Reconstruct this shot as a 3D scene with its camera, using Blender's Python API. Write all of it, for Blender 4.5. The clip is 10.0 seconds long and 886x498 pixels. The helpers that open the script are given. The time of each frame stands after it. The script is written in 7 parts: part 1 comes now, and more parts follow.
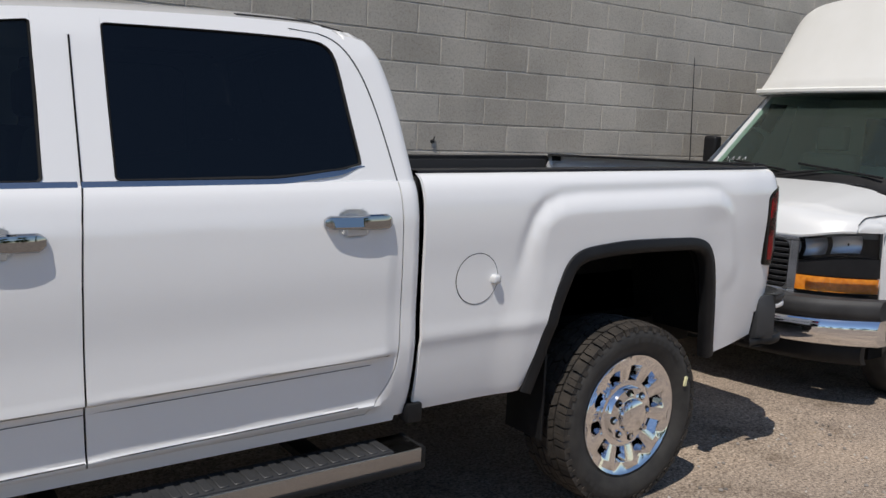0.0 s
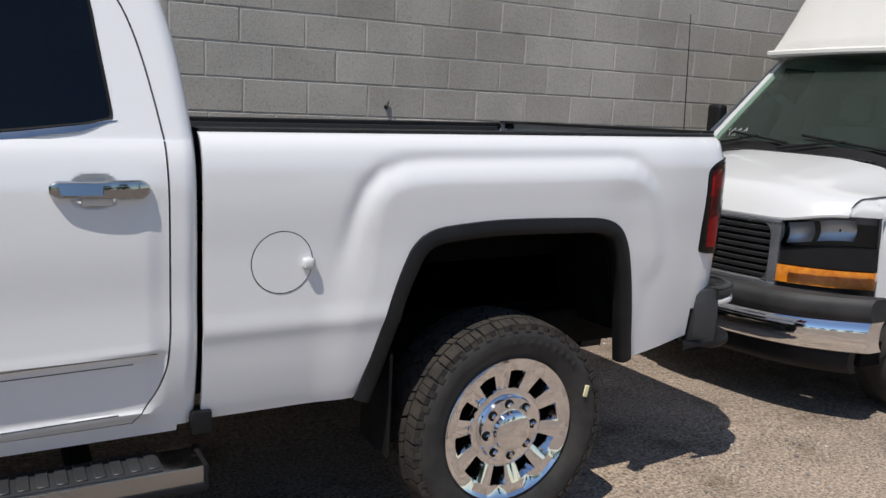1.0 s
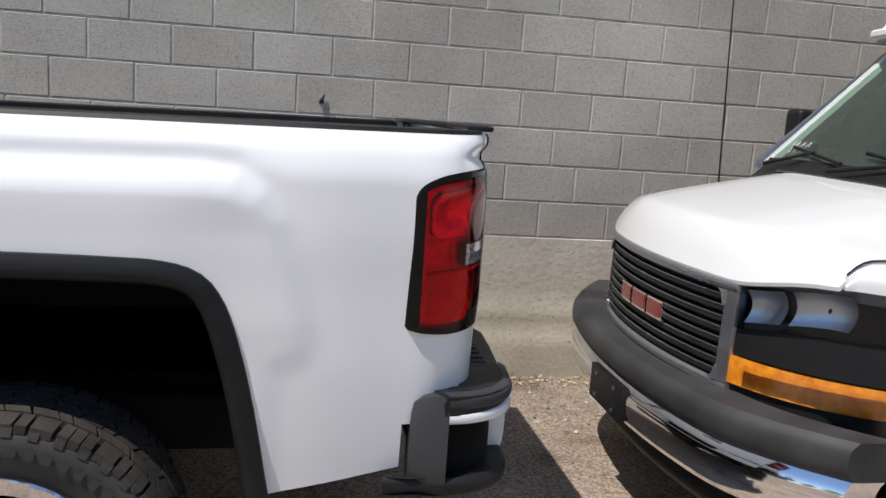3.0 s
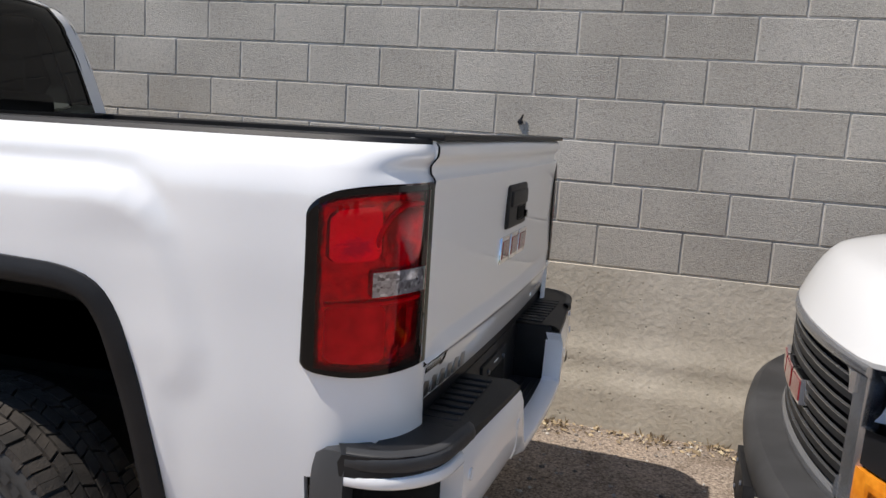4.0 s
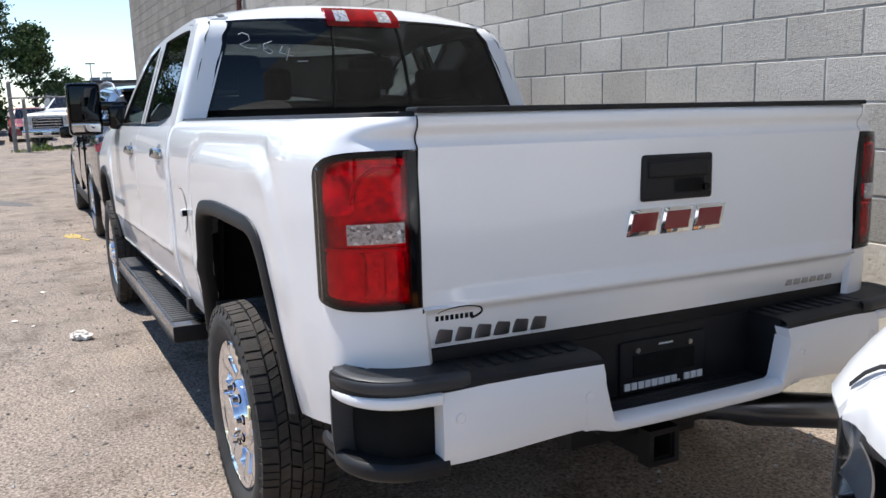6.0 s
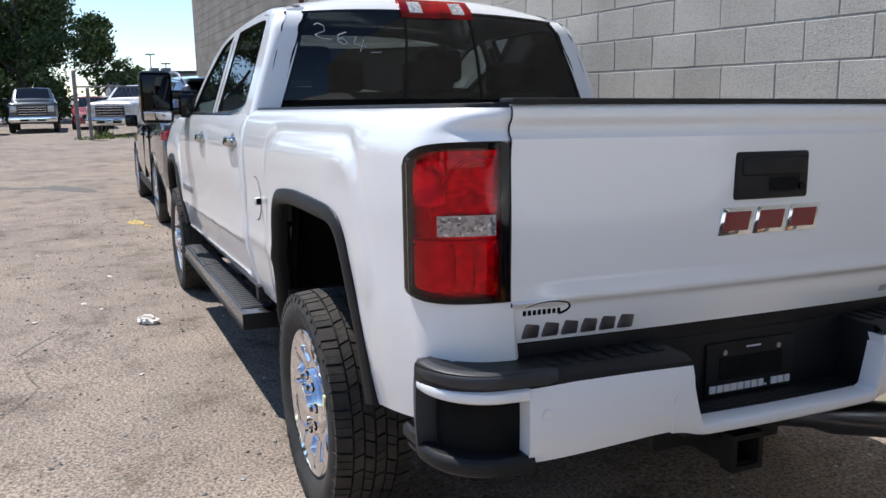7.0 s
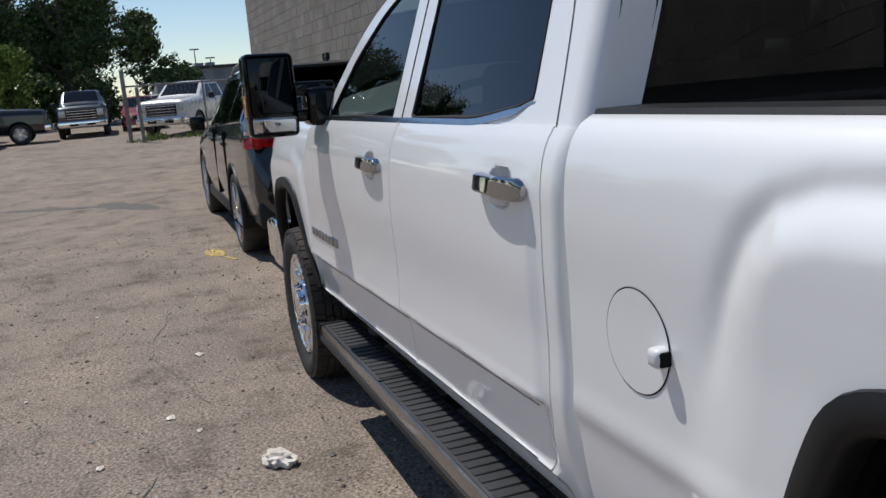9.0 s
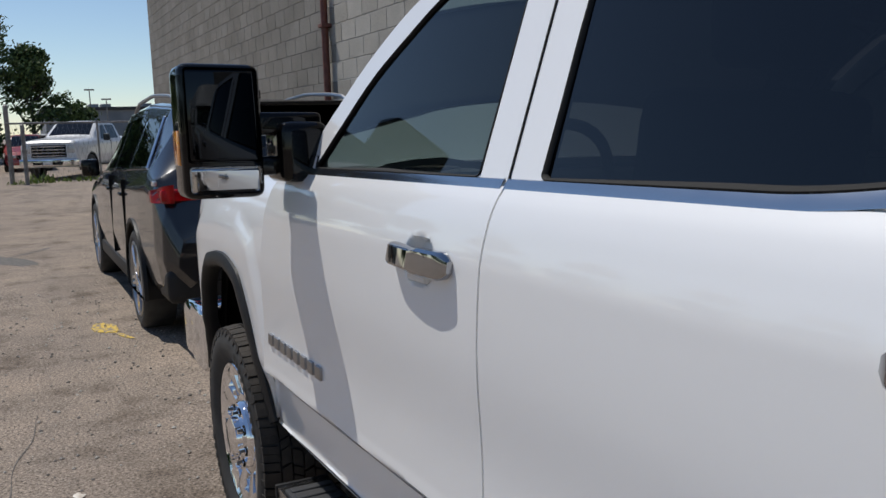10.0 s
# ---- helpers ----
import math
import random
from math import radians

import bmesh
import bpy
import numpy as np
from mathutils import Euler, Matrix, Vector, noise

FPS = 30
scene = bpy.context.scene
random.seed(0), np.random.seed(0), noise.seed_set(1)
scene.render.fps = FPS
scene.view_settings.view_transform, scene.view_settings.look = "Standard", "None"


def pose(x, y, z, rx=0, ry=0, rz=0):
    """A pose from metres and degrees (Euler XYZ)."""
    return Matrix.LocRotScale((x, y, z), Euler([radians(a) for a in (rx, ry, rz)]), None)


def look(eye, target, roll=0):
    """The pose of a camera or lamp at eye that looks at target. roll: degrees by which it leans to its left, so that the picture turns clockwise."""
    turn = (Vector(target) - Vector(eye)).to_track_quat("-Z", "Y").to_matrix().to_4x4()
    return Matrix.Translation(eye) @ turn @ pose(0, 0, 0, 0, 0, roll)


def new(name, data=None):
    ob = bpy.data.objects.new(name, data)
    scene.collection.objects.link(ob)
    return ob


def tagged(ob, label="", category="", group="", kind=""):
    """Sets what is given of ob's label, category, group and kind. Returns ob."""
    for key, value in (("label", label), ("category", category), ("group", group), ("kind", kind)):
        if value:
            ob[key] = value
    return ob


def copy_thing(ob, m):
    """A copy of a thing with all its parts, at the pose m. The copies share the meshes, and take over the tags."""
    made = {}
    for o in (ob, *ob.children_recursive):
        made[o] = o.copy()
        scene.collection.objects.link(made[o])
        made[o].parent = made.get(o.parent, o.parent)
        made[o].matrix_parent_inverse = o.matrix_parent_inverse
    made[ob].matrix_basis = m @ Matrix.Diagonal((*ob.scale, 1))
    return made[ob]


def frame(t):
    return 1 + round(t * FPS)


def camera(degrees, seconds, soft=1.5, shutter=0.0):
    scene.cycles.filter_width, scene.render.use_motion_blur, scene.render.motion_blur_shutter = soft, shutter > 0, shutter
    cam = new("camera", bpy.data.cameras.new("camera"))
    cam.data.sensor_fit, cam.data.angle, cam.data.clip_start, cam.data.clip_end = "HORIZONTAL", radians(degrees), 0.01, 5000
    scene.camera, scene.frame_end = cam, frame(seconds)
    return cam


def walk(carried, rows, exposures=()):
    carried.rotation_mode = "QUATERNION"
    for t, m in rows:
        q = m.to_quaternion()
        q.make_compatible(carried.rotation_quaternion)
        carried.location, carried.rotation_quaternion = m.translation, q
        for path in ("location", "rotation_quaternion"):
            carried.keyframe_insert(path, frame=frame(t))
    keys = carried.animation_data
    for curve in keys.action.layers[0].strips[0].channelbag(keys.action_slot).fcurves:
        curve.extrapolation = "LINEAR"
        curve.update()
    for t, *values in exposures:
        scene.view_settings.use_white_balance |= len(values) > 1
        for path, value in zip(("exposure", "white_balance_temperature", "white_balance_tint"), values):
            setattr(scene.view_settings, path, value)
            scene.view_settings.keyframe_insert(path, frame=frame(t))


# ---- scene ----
cam = camera(56.0, 10.0, soft=1.5)
PATH = [
    (0, (0.088, 0.37, 1.565), (1.208, 2.001, 1.276), 2.4),
    (0.5, (0.584, 0.289, 1.565), (1.632, 1.963, 1.249), 2.7),
    (1, (1.104, 0.404, 1.524), (2.063, 2.124, 1.172), 2.8),
    (1.5, (1.659, 0.468, 1.522), (2.538, 2.23, 1.17), 2.4),
    (2, (2.225, 0.643, 1.507), (2.981, 2.456, 1.132), 1.9),
    (2.5, (2.775, 0.797, 1.499), (3.37, 2.671, 1.133), 2.2),
    (2.7, (3.005, 0.826, 1.511), (3.504, 2.729, 1.15), 2.6),
    (3.8, (4.075, 1.259, 1.47), (3.784, 3.206, 1.12), 5.1),
    (4, (4.281, 1.309, 1.503), (3.727, 3.202, 1.171), 3.6),
    (4.5, (4.696, 1.54, 1.49), (3.659, 3.218, 1.161), 2.7),
    (5, (5.118, 1.743, 1.472), (3.768, 3.17, 1.096), 1.0),
    (5.5, (5.37, 2.018, 1.432), (3.76, 3.143, 1.051), -1.0),
    (5.7, (5.448, 2.109, 1.454), (3.764, 3.122, 1.084), -1.6),
    (6.8, (5.668, 2.105, 1.479), (3.86, 2.884, 1.129), -1.0),
    (7, (5.483, 2.028, 1.461), (3.681, 2.815, 1.096), -0.9),
    (7.5, (5.0, 1.971, 1.461), (3.18, 2.691, 1.05), -2.7),
    (8, (4.385, 1.993, 1.495), (2.528, 2.591, 1.052), -4.7),
    (8.5, (3.735, 1.95, 1.5), (1.887, 2.575, 1.06), -4.9),
    (9, (3.021, 1.968, 1.498), (1.183, 2.643, 1.09), -4.5),
    (9.5, (2.338, 1.951, 1.464), (0.542, 2.755, 1.105), -2.4),
    (10, (1.689, 2.061, 1.467), (-0.067, 2.971, 1.175), -1.7),
]
EXPOSURE = [(0, -0.27, 6540, 11), (0.5, -0.25, 6490, 11), (1, -0.17, 6490, 11), (2, -0.04, 6490, 11), (2.7, 0.11, 6490, 11), (3.8, 0.24, 6640, 12), (4.5, 0.42, 6590, 12), (5.5, 0.72, 6290, 11), (7, 0.48, 6140, 11), (7.5, 0.33, 6160, 12), (8, 0.03, 6140, 11), (8.5, -0.15, 6260, 11), (9, -0.22, 6340, 10), (9.5, -0.38, 6360, 10), (10, -0.28, 6400, 10)]
walk(cam, [(t, look(eye, target, roll)) for t, eye, target, roll in PATH], EXPOSURE)

# ---------------------------------------------------------------- light
SUN_TO = Vector((-0.48, -0.28, 1.0)).normalized()
world = bpy.data.worlds.new("sky")
scene.world = world
world.use_nodes = True
wn = world.node_tree.nodes
sky = wn.new("ShaderNodeTexSky")
sky.sky_type = "NISHITA"
sky.sun_disc = False
sky.sun_elevation = math.asin(SUN_TO.z)
sky.sun_rotation = math.atan2(SUN_TO.x, SUN_TO.y)
sky.air_density, sky.dust_density, sky.ozone_density = 0.9, 0.05, 2.0
wn["Background"].inputs["Strength"].default_value = 0.118
world.node_tree.links.new(sky.outputs["Color"], wn["Background"].inputs["Color"])
sun = new("sun", bpy.data.lights.new("sun", "SUN"))
sun.data.energy, sun.data.angle, sun.data.color = 4.4, radians(0.53), (1.0, 0.95, 0.87)
sun.matrix_world = look(SUN_TO * 60, (0, 0, 0))

# ---------------------------------------------------------------- materials
def material(name, color, rough=0.5, metal=0.0, coat=0.0, spec=0.5):
    m = bpy.data.materials.new(name)
    m.use_nodes = True
    b = m.node_tree.nodes["Principled BSDF"]
    b.inputs["Base Color"].default_value = (*color, 1)
    b.inputs["Roughness"].default_value = rough
    b.inputs["Metallic"].default_value = metal
    b.inputs["Coat Weight"].default_value = coat
    b.inputs["Coat Roughness"].default_value = 0.03
    b.inputs["Specular IOR Level"].default_value = spec
    return m


def node(m, kind, **sets):
    n = m.node_tree.nodes.new(kind)
    for key, value in sets.items():
        n.inputs[key.replace("_", " ")].default_value = value
    return n


def link(m, a, out, b, into):
    m.node_tree.links.new(a.outputs[out], b.inputs[into])


def shader(m):
    return m.node_tree.nodes["Principled BSDF"]


def coords(m):
    return m.node_tree.nodes.new("ShaderNodeTexCoord")


def ramp(m, stops):
    r = m.node_tree.nodes.new("ShaderNodeValToRGB")
    e = r.color_ramp.elements
    while len(e) < len(stops):
        e.new(0.5)
    for k, (at, c) in zip(e, stops):
        k.position, k.color = at, (*c, 1)
    return r


def varied(m, scale, low, high, detail=6.0):
    """Base colour between low and high by a noise of that scale."""
    c, n, r = coords(m), node(m, "ShaderNodeTexNoise", Scale=scale, Detail=detail), ramp(m, [(0.3, low), (0.7, high)])
    link(m, c, "Object", n, "Vector")
    link(m, n, "Fac", r, "Fac")
    link(m, r, "Color", shader(m), "Base Color")
    return r


def bumped(m, scale, strength, distance=0.002, detail=4.0):
    c, n = coords(m), node(m, "ShaderNodeTexNoise", Scale=scale, Detail=detail)
    b = node(m, "ShaderNodeBump", Strength=strength, Distance=distance)
    link(m, c, "Object", n, "Vector")
    link(m, n, "Fac", b, "Height")
    link(m, b, "Normal", shader(m), "Normal")
    return b


def rough_varied(m, scale, low, high):
    c, n = coords(m), node(m, "ShaderNodeTexNoise", Scale=scale, Detail=5.0)
    r = node(m, "ShaderNodeMapRange", To_Min=low, To_Max=high)
    link(m, c, "Object", n, "Vector")
    link(m, n, "Fac", r, "Value")
    link(m, r, "Result", shader(m), "Roughness")


def mixed(m, mode="MIX"):
    n = m.node_tree.nodes.new("ShaderNodeMix")
    n.data_type, n.blend_type = "RGBA", mode
    return n


def pane_glass(name, tint, gloss_rough=0.0, ior=1.5, haze=0.0):
    """Tinted pane: clear through its tint, mirror-like by Fresnel."""
    m = bpy.data.materials.new(name)
    m.use_nodes = True
    t = m.node_tree
    t.nodes.remove(t.nodes["Principled BSDF"])
    out = t.nodes["Material Output"]
    tr, gl = node(m, "ShaderNodeBsdfTransparent"), node(m, "ShaderNodeBsdfGlossy", Roughness=gloss_rough)
    tr.inputs["Color"].default_value = (*tint, 1)
    fr, mx = node(m, "ShaderNodeFresnel", IOR=ior), t.nodes.new("ShaderNodeMixShader")
    link(m, fr, "Fac", mx, "Fac")
    t.links.new(tr.outputs[0], mx.inputs[1])
    t.links.new(gl.outputs[0], mx.inputs[2])
    # pale green diffuse film: reflected sky haze put into the pane's colour
    if haze:
        film, df = t.nodes.new("ShaderNodeMixShader"), node(m, "ShaderNodeBsdfDiffuse")
        df.inputs["Color"].default_value = (0.42, 0.55, 0.47, 1)
        film.inputs["Fac"].default_value = haze
        t.links.new(mx.outputs[0], film.inputs[1])
        t.links.new(df.outputs[0], film.inputs[2])
        mx = film
    t.links.new(mx.outputs[0], out.inputs["Surface"])
    return m


PAINT = material("white_pearl_paint", (0.85, 0.85, 0.847), 0.32, 0.0, 1.0)
rough_varied(PAINT, 3.0, 0.28, 0.4)
bumped(PAINT, 900, 0.02, 0.0004)
VAN_PAINT = material("white_paint", (0.68, 0.685, 0.685), 0.3, 0.0, 0.7)
rough_varied(VAN_PAINT, 2.0, 0.25, 0.42)
FIBERGLASS = material("white_fiberglass", (0.8, 0.79, 0.75), 0.4)
varied(FIBERGLASS, 2.5, (0.76, 0.75, 0.71), (0.82, 0.81, 0.78))
BLACK_PLASTIC = material("black_plastic", (0.012, 0.012, 0.013), 0.5, spec=0.28)
varied(BLACK_PLASTIC, 9, (0.008, 0.008, 0.009), (0.015, 0.015, 0.016))
bumped(BLACK_PLASTIC, 600, 0.25, 0.0008)
GREY_PLASTIC = material("dark_grey_plastic", (0.035, 0.036, 0.039), 0.5, spec=0.4)
varied(GREY_PLASTIC, 6, (0.028, 0.029, 0.031), (0.045, 0.046, 0.049))
bumped(GREY_PLASTIC, 500, 0.25, 0.0008)
GLOSS_BLACK = material("gloss_black", (0.003, 0.003, 0.0035), 0.06, 0.0, 0.0, 0.3)
BLACK_PAINT = material("black_paint", (0.008, 0.008, 0.01), 0.25, 0.0, 1.0)
# near-black for underbody parts, and for shade painted into hollows and recesses
DARK = material("underbody_and_shade_dark", (0.006, 0.006, 0.006), 0.9, spec=0.2)
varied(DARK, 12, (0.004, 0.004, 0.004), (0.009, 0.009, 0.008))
CHROME = material("chrome", (0.88, 0.88, 0.9), 0.05, 1.0)
rough_varied(CHROME, 30, 0.03, 0.09)
# chrome with the dark surroundings it would mirror put into its colour
DIMMED_CHROME = material("dimmed_handle_chrome", (0.42, 0.43, 0.45), 0.05, 1.0)
STEEL = material("dull_steel", (0.35, 0.35, 0.36), 0.35, 1.0)
BOARD_METAL = material("scuffed_board_metal", (0.42, 0.42, 0.43), 0.2, 1.0)
rough_varied(BOARD_METAL, 14, 0.1, 0.34)
DARK_STEEL = material("blackened_steel", (0.2, 0.21, 0.23), 0.28, 1.0)
bumped(DARK_STEEL, 90, 0.1, 0.001)
RUBBER = material("tyre_rubber", (0.03, 0.029, 0.028), 0.72)
varied(RUBBER, 14, (0.022, 0.021, 0.02), (0.045, 0.042, 0.038))
bumped(RUBBER, 300, 0.3, 0.001)
TREAD = material("dusty_tread_rubber", (0.075, 0.064, 0.052), 0.85)
varied(TREAD, 16, (0.018, 0.016, 0.014), (0.055, 0.045, 0.036))
bumped(TREAD, 160, 0.6, 0.003)
RED_LENS = material("red_lens", (0.4, 0.004, 0.006), 0.06, 0.0, 0.0, 0.3)
varied(RED_LENS, 11, (0.12, 0.0004, 0.0015), (0.46, 0.0005, 0.004), 4)
DEEP_RED = material("deep_red_lens", (0.3, 0.001, 0.003), 0.06, 0.0, 0.0, 0.3)
varied(DEEP_RED, 14, (0.1, 0.0004, 0.0015), (0.42, 0.0006, 0.004), 4)
CLEAR_LENS = material("clear_lens", (0.62, 0.62, 0.62), 0.12, 0.3, 1.0)
varied(CLEAR_LENS, 60, (0.25, 0.25, 0.25), (0.85, 0.85, 0.85), 2)
# random dark and pale cells paint glints into the reversing lens
GLINT_LENS = material("glint_clear_lens", (0.5, 0.5, 0.5), 0.1, 0.55, 1.0)
rib_at, rib = coords(GLINT_LENS), node(GLINT_LENS, "ShaderNodeTexVoronoi", Scale=150.0)
glint_colour = ramp(GLINT_LENS, [(0.05, (0.12, 0.1, 0.1)), (0.45, (0.34, 0.32, 0.33)), (0.8, (0.42, 0.4, 0.41)), (0.95, (0.85, 0.84, 0.85))])
link(GLINT_LENS, rib_at, "Object", rib, "Vector")
link(GLINT_LENS, rib, "Color", glint_colour, "Fac")
link(GLINT_LENS, glint_colour, "Color", shader(GLINT_LENS), "Base Color")
LAMP_SILVER = material("lamp_silver", (0.92, 0.5, 0.46), 0.16, 0.85)
bumped(LAMP_SILVER, 60, 0.8, 0.004)
LAMP_RED = material("lamp_inner_red", (0.6, 0.06, 0.07), 0.16, 0.8)
# mottled red: the lamp's glints and dark zones painted in
varied(LAMP_RED, 45, (0.38, 0.03, 0.08), (0.75, 0.1, 0.16), 3)
bumped(LAMP_RED, 75, 0.8, 0.004)
LAMP_BRIGHT = material("lamp_bright_plate", (0.98, 0.16, 0.14), 0.4, 0.0)
varied(LAMP_BRIGHT, 38, (0.75, 0.1, 0.14), (1.0, 0.18, 0.22), 3)
bumped(LAMP_BRIGHT, 90, 0.5, 0.002)
RED_PANE = pane_glass("clear_red_lens", (0.95, 0.006, 0.16), ior=1.42)
AMBER = material("amber_lens", (0.85, 0.28, 0.02), 0.15, 0.0, 1.0)
varied(AMBER, 25, (0.6, 0.16, 0.01), (0.95, 0.36, 0.03), 3)
EMBLEM_RED = material("emblem_red", (0.2, 0.006, 0.012), 0.25, 0.0, 1.0)
WHITE_MARK = material("white_marking", (0.75, 0.75, 0.75), 0.6)
CHALK = material("faint_chalk", (0.62, 0.62, 0.63), 0.8)
SEAT = material("dark_seat", (0.03, 0.03, 0.032), 0.7)
bumped(SEAT, 60, 0.3)
PRIVACY = pane_glass("privacy_glass", (0.035, 0.039, 0.044), ior=1.62)
REAR_GLASS = pane_glass("rear_privacy_glass", (0.075, 0.082, 0.086), ior=1.5)
CLEAR = pane_glass("green_tint_glass", (0.62, 0.7, 0.66))
FRONT_GLASS = pane_glass("side_glass", (0.16, 0.2, 0.21), ior=1.55)
# two tints of mirror: a dark and a bright reflection put into the colour
DIMMED_MIRROR = material("dimmed_mirror_glass", (0.02, 0.022, 0.025), 0.03, 1.0)
SPOTTER = material("less_dimmed_mirror_glass", (0.5, 0.52, 0.54), 0.03, 1.0)
TRIM_METAL = material("satin_trim_metal", (0.5, 0.52, 0.55), 0.2, 1.0)
rough_varied(TRIM_METAL, 12, 0.16, 0.28)

# ---------------------------------------------------------------- mesh helpers
def finish(name, verts, faces, mat, smooth=38):
    me = bpy.data.meshes.new(name)
    me.from_pydata([tuple(v) for v in verts], [], faces)
    me.validate()
    bm = bmesh.new()
    bm.from_mesh(me)
    bmesh.ops.remove_doubles(bm, verts=bm.verts, dist=0.00005)
    bmesh.ops.dissolve_degenerate(bm, dist=0.00005, edges=bm.edges)
    bmesh.ops.recalc_face_normals(bm, faces=bm.faces)
    bm.to_mesh(me)
    bm.free()
    if smooth:
        me.shade_smooth()
        me.set_sharp_from_angle(angle=radians(smooth))
    me.materials.append(mat)
    return me


def piece(name, verts, faces, mat, parent=None, label="", smooth=38, at=None):
    ob = new(name, finish(name, verts, faces, mat, smooth))
    if parent:
        ob.parent = parent
    if at is not None:
        ob.matrix_basis = at
    return tagged(ob, label)


def part(name, bm, mat, parent=None, label="", smooth=38, at=None):
    """Links a bmesh as one mesh object under a thing or a part."""
    me = bpy.data.meshes.new(name)
    bmesh.ops.recalc_face_normals(bm, faces=bm.faces)
    bm.to_mesh(me)
    bm.free()
    if smooth:
        me.shade_smooth()
        me.set_sharp_from_angle(angle=radians(smooth))
    me.materials.append(mat)
    ob = new(name, me)
    if parent:
        ob.parent = parent
    if at is not None:
        ob.matrix_basis = at
    return tagged(ob, label)


def thing(name, at, label, category, group="", kind=""):
    ob = new(name)
    ob.matrix_basis = at
    return tagged(ob, label, category, group, kind)


def add_box(bm, lo, hi, bevel=0.0, segments=2, turn=None):
    """A box between two corners, its edges rounded."""
    c = (Vector(lo) + Vector(hi)) / 2
    s = Vector(hi) - Vector(lo)
    m = Matrix.Translation(c) @ (turn or Matrix.Identity(4)) @ Matrix.Diagonal((*s, 1))
    vs = bmesh.ops.create_cube(bm, size=1, matrix=m)["verts"]
    if bevel:
        es = list({e for v in vs for e in v.link_edges})
        bmesh.ops.bevel(bm, geom=es, offset=bevel, segments=segments, profile=0.6, affect="EDGES")
    return bm


def box(lo, hi, bevel=0.0, segments=2, turn=None):
    return add_box(bmesh.new(), lo, hi, bevel, segments, turn)


def add_tube(bm, a, b, ra, rb=None, n=16, caps=True):
    a, b = Vector(a), Vector(b)
    d = b - a
    m = Matrix.Translation((a + b) / 2) @ d.to_track_quat("Z", "Y").to_matrix().to_4x4()
    bmesh.ops.create_cone(bm, cap_ends=caps, segments=n, radius1=ra, radius2=ra if rb is None else rb, depth=d.length, matrix=m)
    return bm


def tube(a, b, ra, rb=None, n=16, caps=True):
    return add_tube(bmesh.new(), a, b, ra, rb, n, caps)


def lathe(profile, n=48, axis="Y", closed=False):
    """Verts and faces of a profile of (radius, along) turned round an axis."""
    verts, faces, k = [], [], len(profile)
    for i in range(n):
        a = 2 * math.pi * i / n
        for r, y in profile:
            verts.append((r * math.cos(a), y, r * math.sin(a)) if axis == "Y" else (r * math.cos(a), r * math.sin(a), y))
    for i in range(n):
        j = (i + 1) % n
        for q in range(k if closed else k - 1):
            p = (q + 1) % k
            faces.append((i * k + q, i * k + p, j * k + p, j * k + q))
    return verts, faces


def curve(*knots):
    """A smooth monotone curve through knots (x, y)."""
    xs, ys = np.array(knots, float).T
    d = np.diff(ys) / np.diff(xs)
    t = np.zeros(len(xs))
    for i in range(1, len(xs) - 1):
        if d[i - 1] * d[i] > 0:
            t[i] = 2 * d[i - 1] * d[i] / (d[i - 1] + d[i])
    t[0], t[-1] = d[0], d[-1]

    def value(x):
        x = min(max(x, xs[0]), xs[-1])
        i = min(max(int(np.searchsorted(xs, x)) - 1, 0), len(xs) - 2)
        h = xs[i + 1] - xs[i]
        u = (x - xs[i]) / h
        return float((2 * u**3 - 3 * u**2 + 1) * ys[i] + (u**3 - 2 * u**2 + u) * h * t[i] + (3 * u**2 - 2 * u**3) * ys[i + 1] + (u**3 - u**2) * h * t[i + 1])

    return value


def smoothstep(a, b, x):
    u = min(max((x - a) / (b - a), 0.0), 1.0)
    return u * u * (3 - 2 * u)


def grid_faces(cols, rows, offset=0, wrap=False):
    out = []
    for i in range(cols if wrap else cols - 1):
        j = (i + 1) % cols
        for k in range(rows - 1):
            out.append((offset + i * rows + k, offset + j * rows + k, offset + j * rows + k + 1, offset + i * rows + k + 1))
    return out


def sheet(grid, inward, thick=0.012):
    """A grid of points (columns of rows) with its rim turned inward by a vector."""
    cols, rows = len(grid), len(grid[0])
    verts = [p for c in grid for p in c]
    faces = grid_faces(cols, rows)
    loop = [i * rows for i in range(cols)] + [(cols - 1) * rows + k for k in range(1, rows)]
    loop += [i * rows + rows - 1 for i in range(cols - 2, -1, -1)] + [k for k in range(rows - 2, 0, -1)]
    base = len(verts)
    v = Vector(inward) * thick
    verts += [tuple(Vector(verts[i]) + v) for i in loop]
    n = len(loop)
    faces += [(loop[i], loop[(i + 1) % n], base + (i + 1) % n, base + i) for i in range(n)]
    return verts, faces

# ---------------------------------------------------------------- ground
def ground_z(x, y):
    far = -0.005 * (max(-50.0, min(x, -15.0)) + 15.0)
    side = -0.018 * (min(max(y, 2.7), 5.5) - 2.7) * smoothstep(-14, -9, x)
    return far + side


ASPHALT = material("worn_asphalt", (0.24, 0.22, 0.2), 0.9, spec=0.25)
c = coords(ASPHALT)
fine, grit = node(ASPHALT, "ShaderNodeTexNoise", Scale=65.0, Detail=8.0, Roughness=0.75), node(ASPHALT, "ShaderNodeTexVoronoi", Scale=100.0)
wide, stain = node(ASPHALT, "ShaderNodeTexNoise", Scale=0.55, Detail=7.0, Roughness=0.62), node(ASPHALT, "ShaderNodeTexNoise", Scale=2.2, Detail=6.0, Roughness=0.7)
for n in (fine, grit, wide, stain):
    link(ASPHALT, c, "Object", n, "Vector")
